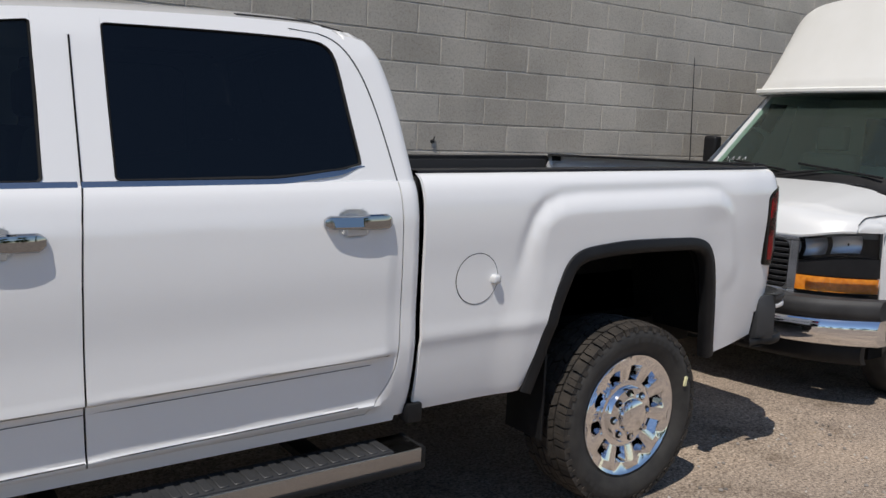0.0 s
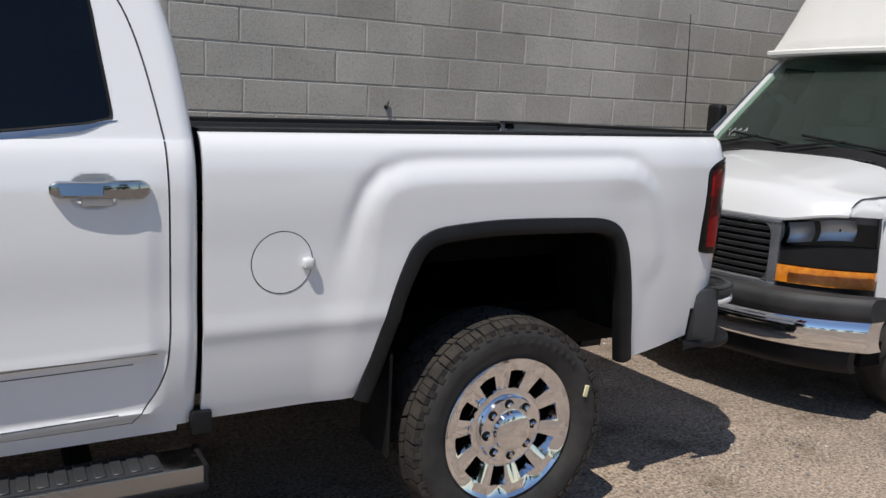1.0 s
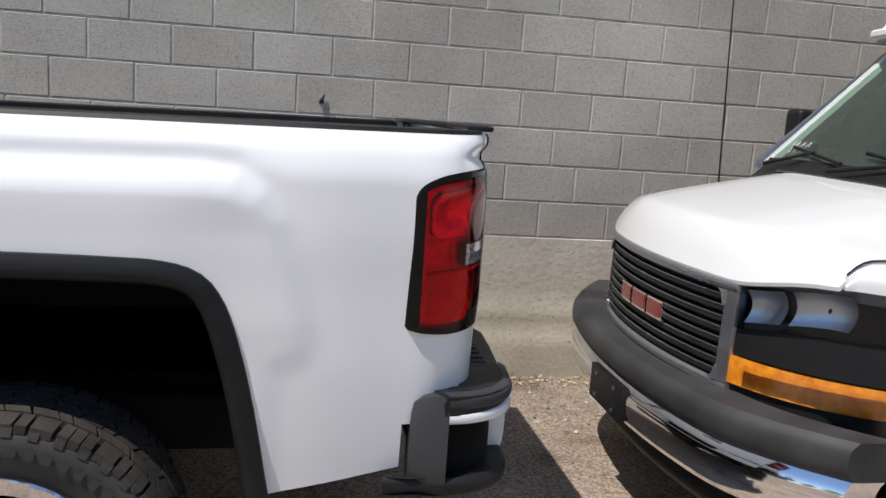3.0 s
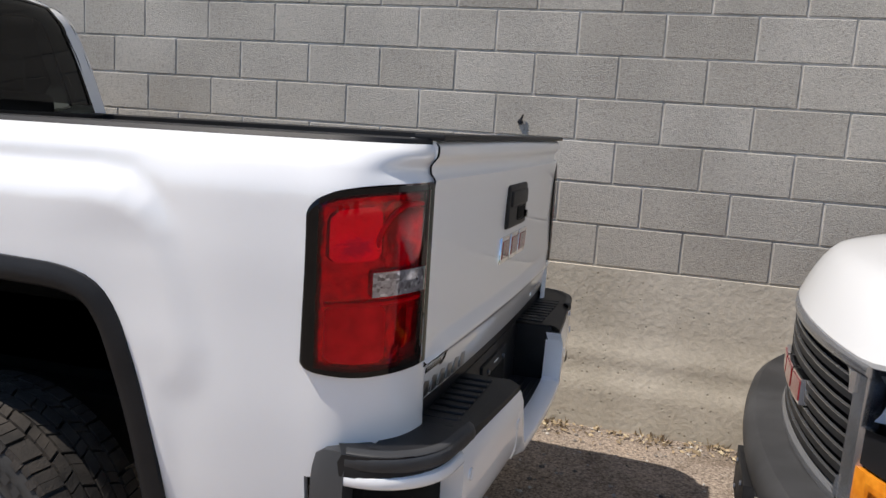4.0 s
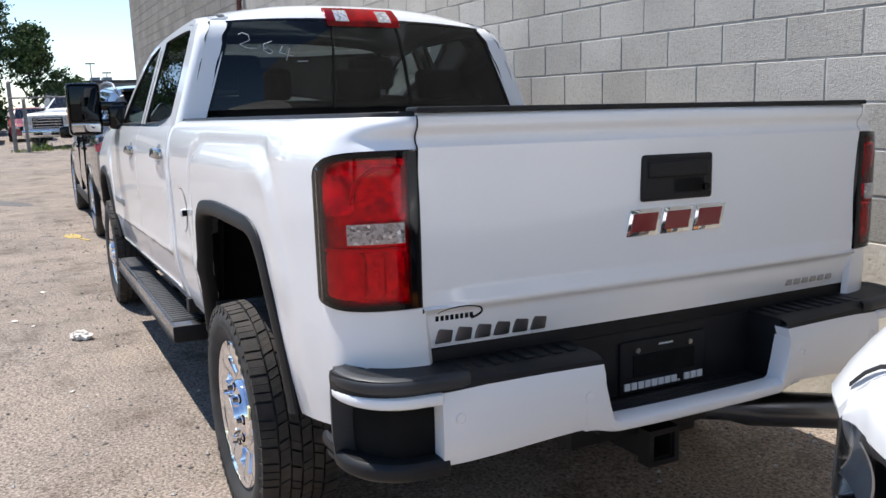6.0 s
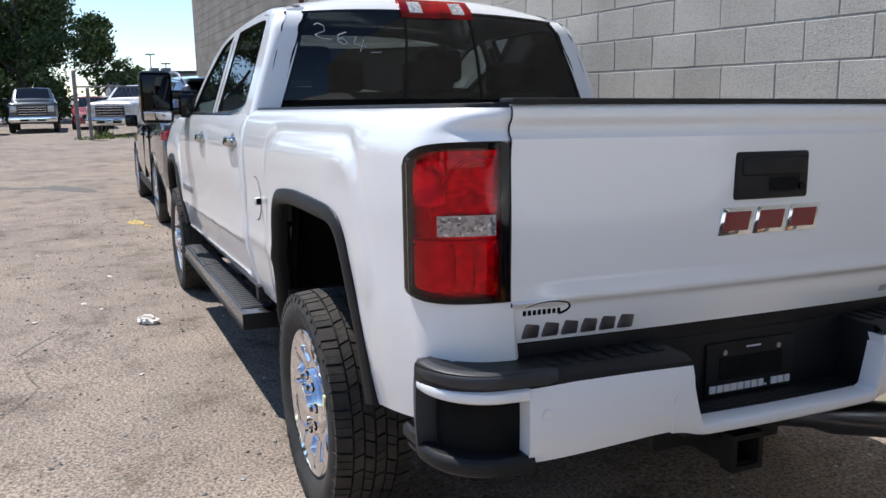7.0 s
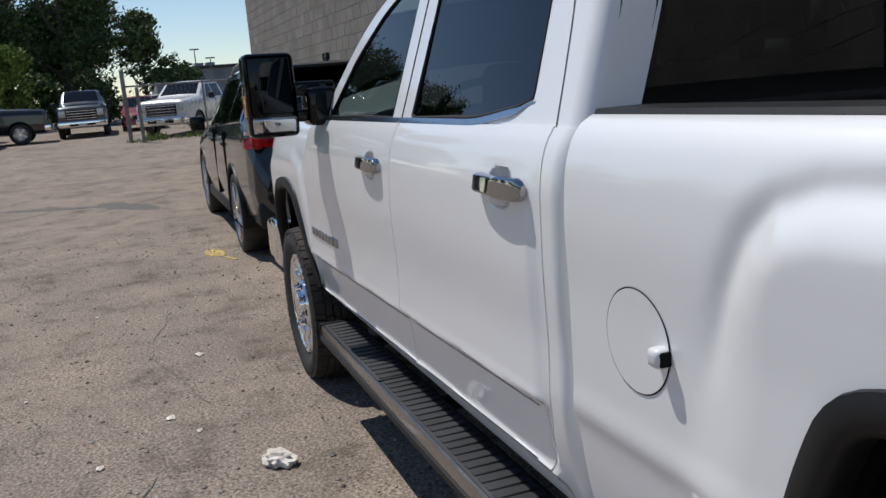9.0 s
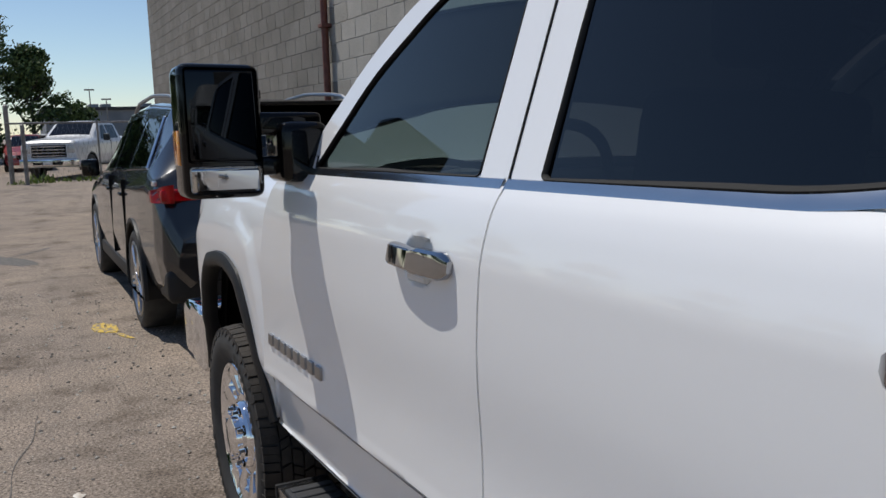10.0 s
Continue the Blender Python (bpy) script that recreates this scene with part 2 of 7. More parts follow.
tone = ramp(ASPHALT, [(0.36, (0.06, 0.05, 0.043)), (0.47, (0.245, 0.208, 0.177)), (0.62, (0.445, 0.385, 0.331))])
link(ASPHALT, fine, "Fac", tone, "Fac")
stones = ramp(ASPHALT, [(0.0, (1.4, 1.37, 1.33)), (0.22, (1.05, 1.04, 1.02)), (0.6, (0.72, 0.7, 0.68))])
link(ASPHALT, grit, "Distance", stones, "Fac")
mul = mixed(ASPHALT, "MULTIPLY")
mul.inputs["Factor"].default_value = 0.8
link(ASPHALT, tone, "Color", mul, "A")
link(ASPHALT, stones, "Color", mul, "B")
big = ramp(ASPHALT, [(0.3, (0.76, 0.74, 0.72)), (0.46, (0.97, 0.965, 0.96)), (0.62, (1.12, 1.1, 1.06))])
link(ASPHALT, wide, "Fac", big, "Fac")
mul2 = mixed(ASPHALT, "MULTIPLY")
mul2.inputs["Factor"].default_value = 1.0
link(ASPHALT, mul, "Result", mul2, "A")
link(ASPHALT, big, "Color", mul2, "B")
spot = ramp(ASPHALT, [(0.34, (0.62, 0.58, 0.54)), (0.47, (0.98, 0.965, 0.95)), (0.68, (1.14, 1.1, 1.07))])
link(ASPHALT, stain, "Fac", spot, "Fac")
mul3 = mixed(ASPHALT, "MULTIPLY")
mul3.inputs["Factor"].default_value = 1.0
link(ASPHALT, mul2, "Result", mul3, "A")
link(ASPHALT, spot, "Color", mul3, "B")
# bleached, dusty stretch beside the parked van
away = ASPHALT.node_tree.nodes.new("ShaderNodeVectorMath")
away.operation = "DISTANCE"
away.inputs[1].default_value = (4.6, 2.4, 0.0)
link(ASPHALT, c, "Object", away, 0)
ragged = ASPHALT.node_tree.nodes.new("ShaderNodeMath")
ragged.operation = "MULTIPLY_ADD"
ragged.inputs[1].default_value = 2.2
link(ASPHALT, stain, "Fac", ragged, 0)
link(ASPHALT, away, "Value", ragged, 2)
dusty = ramp(ASPHALT, [(0.0, (1.35, 1.33, 1.3)), (0.45, (1.3, 1.28, 1.25)), (1.0, (1.0, 1.0, 1.0))])
spread = node(ASPHALT, "ShaderNodeMapRange", From_Min=1.2, From_Max=4.2)
link(ASPHALT, ragged, "Value", spread, "Value")
link(ASPHALT, spread, "Result", dusty, "Fac")
mul4 = mixed(ASPHALT, "MULTIPLY")
mul4.inputs["Factor"].default_value = 1.0
link(ASPHALT, mul3, "Result", mul4, "A")
link(ASPHALT, dusty, "Color", mul4, "B")
link(ASPHALT, mul4, "Result", shader(ASPHALT), "Base Color")
bp = node(ASPHALT, "ShaderNodeBump", Strength=0.7, Distance=0.006)
link(ASPHALT, fine, "Fac", bp, "Height")
bp2 = node(ASPHALT, "ShaderNodeBump", Strength=0.5, Distance=0.004)
link(ASPHALT, grit, "Distance", bp2, "Height")
link(ASPHALT, bp, "Normal", bp2, "Normal")
link(ASPHALT, bp2, "Normal", shader(ASPHALT), "Normal")

gx = [-3000, -800, -200, -80, -50, -40, -30, -22, -15] + [-14 + 0.5 * i for i in range(53)] + [14, 20, 40, 100, 400, 3000]
gy = [-3000, -800, -200, -80, -40, -20, -10] + [-6 + 0.5 * i for i in range(24)] + [5.7, 7, 20, 60, 200, 800, 3000]
verts = []
for x in gx:
    for y in gy:
        near = smoothstep(-14, -8, x) * smoothstep(13, 9, x) if -14 < x < 13 else 0
        wobble = 0.012 * noise.noise((x * 0.7, y * 0.7, 0)) * near * smoothstep(2.6, 1.8, y)
        verts.append((x, y, ground_z(x, y) + wobble))
ground = piece("ground", verts, grid_faces(len(gx), len(gy)), ASPHALT, smooth=80)
tagged(ground, "worn light grey-brown asphalt of a parking lot", "ground", kind="structure")

# ---------------------------------------------------------------- the block wall, its concrete foot, the downpipe
WALL_Y, FOOT_Z, COURSE, PITCH, WALL_X0, WALL_X1, WALL_TOP = 5.44, 0.782, 0.2035, 0.4064, -20.0, 14.0, 6.5
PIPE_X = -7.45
MORTAR = material("grey_mortar", (0.45, 0.42, 0.37), 0.95, spec=0.2)
varied(MORTAR, 6, (0.34, 0.315, 0.275), (0.62, 0.585, 0.53))
bumped(MORTAR, 120, 0.5, 0.003)
CONCRETE = material("cast_concrete", (0.42, 0.39, 0.33), 0.92, spec=0.25)
c = coords(CONCRETE)
n1, n2, n3 = node(CONCRETE, "ShaderNodeTexNoise", Scale=1.6, Detail=8.0), node(CONCRETE, "ShaderNodeTexNoise", Scale=40.0, Detail=5.0), node(CONCRETE, "ShaderNodeTexVoronoi", Scale=22.0)
for n in (n1, n2, n3):
    link(CONCRETE, c, "Object", n, "Vector")
r1 = ramp(CONCRETE, [(0.3, (0.44, 0.395, 0.32)), (0.55, (0.58, 0.53, 0.445)), (0.75, (0.66, 0.61, 0.52))])
r2 = ramp(CONCRETE, [(0.32, (0.9, 0.9, 0.9)), (0.6, (1.03, 1.03, 1.03))])
r3 = ramp(CONCRETE, [(0.0, (0.3, 0.29, 0.27)), (0.1, (0.4, 0.4, 0.38)), (0.14, (1, 1, 1))])
link(CONCRETE, n1, "Fac", r1, "Fac"), link(CONCRETE, n2, "Fac", r2, "Fac"), link(CONCRETE, n3, "Distance", r3, "Fac")
ma, mb = mixed(CONCRETE, "MULTIPLY"), mixed(CONCRETE, "MULTIPLY")
ma.inputs["Factor"].default_value, mb.inputs["Factor"].default_value = 1.0, 0.55
link(CONCRETE, r1, "Color", ma, "A"), link(CONCRETE, r2, "Color", ma, "B")
link(CONCRETE, ma, "Result", mb, "A"), link(CONCRETE, r3, "Color", mb, "B")
link(CONCRETE, mb, "Result", shader(CONCRETE), "Base Color")
b1, b2 = node(CONCRETE, "ShaderNodeBump", Strength=0.6, Distance=0.006), node(CONCRETE, "ShaderNodeBump", Strength=0.5, Distance=0.006)
link(CONCRETE, n2, "Fac", b1, "Height"), link(CONCRETE, r3, "Color", b2, "Height"), link(CONCRETE, b1, "Normal", b2, "Normal")
link(CONCRETE, b2, "Normal", shader(CONCRETE), "Normal")

# the wall beyond the downpipe has a darker, lower-contrast tone
DARK_MORTAR = material("dark_grey_mortar", (0.2, 0.185, 0.165), 0.9, spec=0.2)
varied(DARK_MORTAR, 6, (0.2, 0.185, 0.165), (0.27, 0.25, 0.225))
bumped(DARK_MORTAR, 120, 0.4, 0.003)
far_wall = part("wall_northwest", box((WALL_X0 + 0.004, WALL_Y + 0.0045, FOOT_Z - 0.05), (PIPE_X, WALL_Y + 0.3, WALL_TOP)), DARK_MORTAR, smooth=0)
tagged(far_wall, "darker dull grey block wall beyond the downpipe", "wall", kind="structure")
wall = part("wall_north", box((PIPE_X + 0.002, WALL_Y + 0.0045, FOOT_Z - 0.05), (WALL_X1, WALL_Y + 0.3, WALL_TOP)), MORTAR, smooth=0)
tagged(wall, "grey concrete block wall with pale mortar joints", "wall", kind="structure")
verts, rows = [], []
fx = [WALL_X0 + 0.25 * i for i in range(int((WALL_X1 - WALL_X0) / 0.25) + 1)]
fz = [-0.4, -0.1, 0.02, 0.12, 0.2, 0.214, 0.3, 0.36, 0.374, 0.5, 0.62, 0.7, FOOT_Z - 0.006, FOOT_Z]
grid = []
for x in fx:
    col = []
    for z in fz:
        out = 0.012 if z < 0.205 else (0.005 if z < 0.365 else 0.0)
        y = WALL_Y - 0.004 - out + 0.006 * noise.noise((x * 1.7, z * 4, 3))
        col.append((x, y if z < FOOT_Z - 0.003 else WALL_Y + 0.02, z + 0.006 * noise.noise((x * 2.1, z, 9)) * (0 < z < FOOT_Z - 0.01)))
    grid.append(col)
foot = piece("trim", *sheet(grid, (0, 1, 0), 0.25), CONCRETE, smooth=30)
tagged(foot, "pitted cast concrete foot of the block wall", "wall base", kind="structure")
end_wall = part("wall_west", box((WALL_X0, WALL_Y + 0.31, -0.3), (WALL_X0 + 0.3, WALL_Y + 18, WALL_TOP)), MORTAR, smooth=0)
tagged(end_wall, "plain grey end wall of the building", "wall", kind="structure")
RUST = material("rust_red_paint", (0.16, 0.05, 0.035), 0.6)
varied(RUST, 14, (0.1, 0.03, 0.022), (0.2, 0.07, 0.045))
pipe_bm = tube((-7.45, WALL_Y - 0.06, 0.12), (-7.45, WALL_Y - 0.06, WALL_TOP - 0.1), 0.04, n=14)
for z in (0.9, 2.6, 4.4):
    add_box(pipe_bm, (-7.52, WALL_Y - 0.115, z), (-7.38, WALL_Y + 0.004, z + 0.04), 0.004)
pipe = part("downpipe", pipe_bm, RUST)
tagged(pipe, "rust-red painted metal downpipe strapped to the block wall", "pipe", kind="thing")
bolt_bm = tube((3.432, WALL_Y - 0.02, 1.462), (3.432, WALL_Y + 0.02, 1.458), 0.012, 0.016, 10)
add_tube(bolt_bm, (3.432, WALL_Y - 0.018, 1.462), (3.447, WALL_Y - 0.012, 1.498), 0.008, 0.004, 8)
bolt = part("wall_anchor", bolt_bm, BLACK_PLASTIC)
tagged(bolt, "small dark bent anchor stub on the block wall", "anchor")
drip = piece("mortar_drip", [(3.428, WALL_Y - 0.004, 1.45), (3.445, WALL_Y - 0.004, 1.453), (3.449, WALL_Y - 0.004, 1.425), (3.44, WALL_Y - 0.004, 1.415), (3.433, WALL_Y - 0.004, 1.428), (3.428, WALL_Y, 1.45), (3.445, WALL_Y, 1.453), (3.449, WALL_Y, 1.425), (3.44, WALL_Y, 1.415), (3.433, WALL_Y, 1.428)], [(0, 1, 2, 3, 4)] + [(i, (i + 1) % 5, 5 + (i + 1) % 5, 5 + i) for i in range(5)], MORTAR, bolt, "pale mortar drip")

# ---------------------------------------------------------------- the white pickup
TX, TY = 2.665, 3.727
truck = thing("pickup_truck", pose(TX, TY, 0), "white pearl crew-cab pickup truck with chrome wheels beside the wall", "truck")


def sit(p):
    x, y, z = p
    return (x, y, z + 0.013 * (x + 0.5) - 0.018 * (y + 1.0))


def tpart(name, verts, faces, mat, parent=None, label="", smooth=38):
    return piece(name, [sit(v) for v in verts], faces, mat, parent or truck, label, smooth)


def tbm(name, bm, mat, parent=None, label="", smooth=38):
    for v in bm.verts:
        v.co = sit(v.co)
    return part(name, bm, mat, parent or truck, label, smooth)


def flank(xl, xr, lo, hi, depth, nx, nz, side, thick=0.014, warp=None):
    """A body panel: columns between two edges, rows between two heights, half-width by depth(x, z)."""
    grid = []
    for i in range(nx + 1):
        s = warp(i / nx) if warp else i / nx
        xn = xl(1.0) + (xr(1.0) - xl(1.0)) * s
        a, b = lo(xn), hi(xn)
        col = []
        for k in range(nz + 1):
            z = a + (b - a) * k / nz
            x = xl(z) + (xr(z) - xl(z)) * s
            col.append((x, side * depth(x, z), z))
        grid.append(col)
    return sheet(grid, (0, -side, 0), thick)


def polygon_distance(px, pz, poly):
    inside, best = False, 9.0
    n = len(poly)
    for i in range(n):
        (ax, az), (bx, bz) = poly[i], poly[(i + 1) % n]
        if (az > pz) != (bz > pz) and px < (bx - ax) * (pz - az) / (bz - az) + ax:
            inside = not inside
        dx, dz = bx - ax, bz - az
        u = min(max(((px - ax) * dx + (pz - az) * dz) / (dx * dx + dz * dz), 0), 1)
        best = min(best, math.hypot(px - ax - u * dx, pz - az - u * dz))
    return best if inside else -best


door_profile = curve((0.54, 0.93), (0.575, 0.95), (0.604, 0.972), (0.612, 0.966), (0.7, 0.974), (0.772, 0.982), (0.787, 1.012), (0.82, 1.009), (0.92, 1.006), (1.1, 1.012), (1.25, 1.006), (1.32, 0.992), (1.36, 0.978), (1.392, 0.958))
bed_profile = curve((0.55, 0.938), (0.6, 0.955), (0.7, 0.975), (0.8, 0.989), (0.845, 0.999), (0.9, 0.996), (1.05, 0.996), (1.2, 1.0), (1.3, 0.995), (1.36, 0.98), (1.395, 0.957), (1.412, 0.93))
BULGE = [(-0.66, 0.5), (-0.655, 0.84), (-0.625, 0.92), (-0.59, 1.06), (-0.565, 1.17), (-0.535, 1.24), (-0.485, 1.293), (-0.41, 1.317), (-0.3, 1.325), (0.45, 1.329), (0.53, 1.32), (0.595, 1.288), (0.645, 1.225), (0.69, 1.09), (0.715, 0.98), (0.715, 0.91), (0.69, 0.87), (0.64, 0.845), (0.63, 0.5)]
FRONT_BULGE = [(-4.62, 0.5), (-4.6, 0.9), (-4.5, 1.12), (-4.36, 1.21), (-4.1, 1.235), (-3.8, 1.23), (-3.6, 1.17), (-3.5, 1.0), (-3.44, 0.8), (-3.42, 0.5)]
FUEL = (-0.802, 1.035, 0.092)


tail_profile = curve((0.55, 0.945), (0.7, 0.966), (0.85, 0.981), (0.9, 0.984), (1.05, 0.99), (1.2, 0.996), (1.3, 0.995), (1.36, 0.98), (1.395, 0.957), (1.412, 0.93))


def bed_depth(x, z):
    """Half-width of the bed: its profile, the raised shoulder over the wheel, the valley above that."""
    r = smoothstep(0.3, 0.55, x)
    d = bed_profile(z) * (1 - r) + tail_profile(z) * r
    reach = polygon_distance(x, z, BULGE)
    crest = smoothstep(1.17, 1.29, z)
    rear = smoothstep(0.3, 0.55, x) * (1 - crest)
    upper = smoothstep(0.95, 1.24, z)
    soft = (1 - upper) * (1 - rear)
    size = 0.015 + 0.004 * crest - 0.005 * rear
    size *= 1 - 0.5 * rear * smoothstep(1.0, 0.86, z)
    d += size * smoothstep(-0.015 - 0.036 * soft, 0.072 + 0.038 * soft, reach) * smoothstep(1.41, 1.37, z)
    d -= 0.009 * upper * (1 - smoothstep(0.5, 0.68, x)) * math.exp(-(((reach + 0.008) / 0.028) ** 2))
    return d - 0.024 * smoothstep(0.66, 0.98, x) ** 1.3


CORNER = 0.045


def belt_rise(x):
    return 0.03 * smoothstep(-1.6, -1.24, x) + 0.012 * smoothstep(-1.33, -1.24, x)


HANDLES = [(-1.297, 1.255), (-2.338, 1.243)]


flush_profile = curve((0.54, 0.94), (0.575, 0.955), (0.65, 0.978), (0.74, 0.995), (0.82, 1.002), (0.92, 1.0), (1.1, 1.004), (1.25, 1.002), (1.32, 0.992), (1.36, 0.978), (1.392, 0.958))


def cab_depth(x, z):
    """Door skin: a creased recess low down that runs out before the rear edge, rising a little to the rear."""
    zz = z - 0.016 * (x + 2.35) * smoothstep(1.1, 0.9, z)
    r = smoothstep(-1.13, -1.19, x)
    return door_profile(zz) * r + flush_profile(zz) * (1 - r)


def door_depth(x, z):
    d = cab_depth(x, z)
    for hx, hz in HANDLES:
        u = abs((x - hx + 0.012) / 0.062) ** 2.4 + abs((z - hz - 0.002) / 0.047) ** 2.4
        d -= 0.026 * smoothstep(1.05, 0.3, u)
    return d


def fender_depth(x, z):
    d = fender_profile(z)
    d += 0.013 * smoothstep(-0.03, 0.05, polygon_distance(x, z, FRONT_BULGE))
    return d - 0.12 * smoothstep(-4.25, -4.85, x) ** 2


fender_profile = curve((0.5, 0.945), (0.7, 0.975), (0.8, 0.995), (1.1, 0.998), (1.22, 0.985), (1.3, 0.955), (1.35, 0.91), (1.375, 0.86))
rear_arch = curve((-0.548, 0.567), (-0.5, 0.71), (-0.455, 0.865), (-0.41, 0.99), (-0.374, 1.062), (-0.33, 1.098), (-0.265, 1.116), (-0.027, 1.13), (0.333, 1.122), (0.41, 1.11), (0.46, 1.086), (0.506, 1.022), (0.546, 0.89), (0.57, 0.78), (0.6, 0.6), (0.608, 0.556))
front_arch = curve((-4.45, 0.6), (-4.385, 0.8), (-4.3, 0.97), (-4.18, 1.06), (-3.95, 1.085), (-3.76, 1.05), (-3.65, 0.945), (-3.56, 0.8), (-3.465, 0.6))


def bed_low(x):
    if -0.548 < x < 0.608:
        return rear_arch(x)
    return 0.567 if x <= -0.548 else 0.556 + 0.178 * (x - 0.608)


def warp_at(points, width=0.25):
    """Packs columns round some places of the unit span."""
    us = np.linspace(0, 1, 400)
    w = np.ones(400)
    for p in points:
        w += 3.0 * np.exp(-((us - p) / 0.05) ** 2)
    c = np.cumsum(w) - w[0]
    c /= c[-1]
    return lambda s: float(np.interp(s, c, us))


def edge(x):
    return lambda z: x


def outline_strip(pts, off, n=70):
    """Points along a curve of (x, z) and the same pushed sideways by off."""
    pts = np.array(pts)
    s = np.r_[0, np.cumsum(np.hypot(*np.diff(pts, axis=0).T))]
    u = np.linspace(0, s[-1], n)
    p = np.c_[np.interp(u, s, pts[:, 0]), np.interp(u, s, pts[:, 1])]
    t = np.gradient(p, axis=0)
    for _ in range(4):
        t[1:-1] = (t[:-2] + 2 * t[1:-1] + t[2:]) / 4
    t /= np.hypot(*t.T)[:, None]
    nrm = np.c_[t[:, 1], -t[:, 0]]
    return p, p + off * nrm


def flare(arch, x0, x1, depth, side, label):
    xs = [x0 + (x1 - x0) * i / 200 for i in range(201)]
    pts = [(x, arch(x)) for x in xs]
    prof = [(-0.006, 0.0), (-0.004, 0.009), (0.008, 0.014), (0.024, 0.018), (0.04, 0.017), (0.05, 0.006), (0.052, -0.015), (0.05, -0.04)]
    grid = []
    p, q = outline_strip(pts, 0.0)
    near = np.array([depth(x, min(z, 1.3)) for x, z in p])
    calm = np.convolve(np.pad(near, 10, "edge"), np.ones(21) / 21, "valid")
    near = np.maximum(calm, near - 0.006)
    for off, out in prof:
        p, q = outline_strip(pts, off)
        grid.append([(x, side * (w + out), z) for (x, z), w in zip(q, near)])
    cols = [list(c) for c in zip(*grid)]
    return tpart("wheel_arch_trim", [v for c in cols for v in c], grid_faces(len(cols), len(prof)), BLACK_PLASTIC, None, "black plastic wheel arch trim", 50)


def wheelhouse(arch, x0, x1, side):
    xs = [x0 + (x1 - x0) * i / 120 for i in range(121)]
    p, q = outline_strip([(x, arch(x)) for x in xs], 0.045, 60)
    verts, faces = [], []
    far = outline_strip([(x, arch(x)) for x in xs], -0.07, 60)[1]
    for y, line in ((0.925, q), (0.92, far), (0.42, far)):
        verts += [(x, side * y, max(z, 0.5)) for x, z in line]
    n = len(q)
    for r in range(2):
        faces += [(r * n + i, r * n + i + 1, (r + 1) * n + i + 1, (r + 1) * n + i) for i in range(n - 1)]
    base = len(verts)
    verts += [(x, side * 0.42, 0.45) for x, z in far]
    faces += [(2 * n + i, 2 * n + i + 1, base + i + 1, base + i) for i in range(n - 1)]
    # liner colour includes the housing's deep shade
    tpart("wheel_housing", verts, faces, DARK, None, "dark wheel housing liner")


def house(z):
    return 0.956 - 0.34 * (z - 1.385) - 0.12 * max(z - 1.8, 0)


LAMP_X = 0.919


# bed corner path: length along the side, then round the rear corner
def corner_columns():
    out = []
    for i in range(65):
        a = math.pi / 2 * i / 64
        out.append((LAMP_X + (1.109 - LAMP_X) * math.sin(a) ** 0.9, 0.19 * (1 - math.cos(a)) ** 1.05))
    return out


LAMP_LO = curve((0.919, 0.972), (0.926, 0.962), (0.96, 0.954), (1.02, 0.95), (1.12, 0.957))
LAMP_HI = curve((0.919, 1.272), (0.926, 1.287), (0.945, 1.302), (0.985, 1.318), (1.05, 1.329), (1.12, 1.334))
rear_door_front = curve((0.55, -2.118), (0.8, -2.128), (1.1, -2.13), (1.3, -2.124), (1.39, -2.116))
rear_door_back = curve((0.55, -1.24), (0.58, -1.225), (0.63, -1.19), (0.7, -1.15), (0.78, -1.128), (0.9, -1.122), (1.2, -1.122), (1.39, -1.126))
front_door_front = curve((0.55, -3.5), (0.7, -3.49), (0.9, -3.47), (1.1, -3.445), (1.25, -3.4), (1.33, -3.365), (1.39, -3.3))

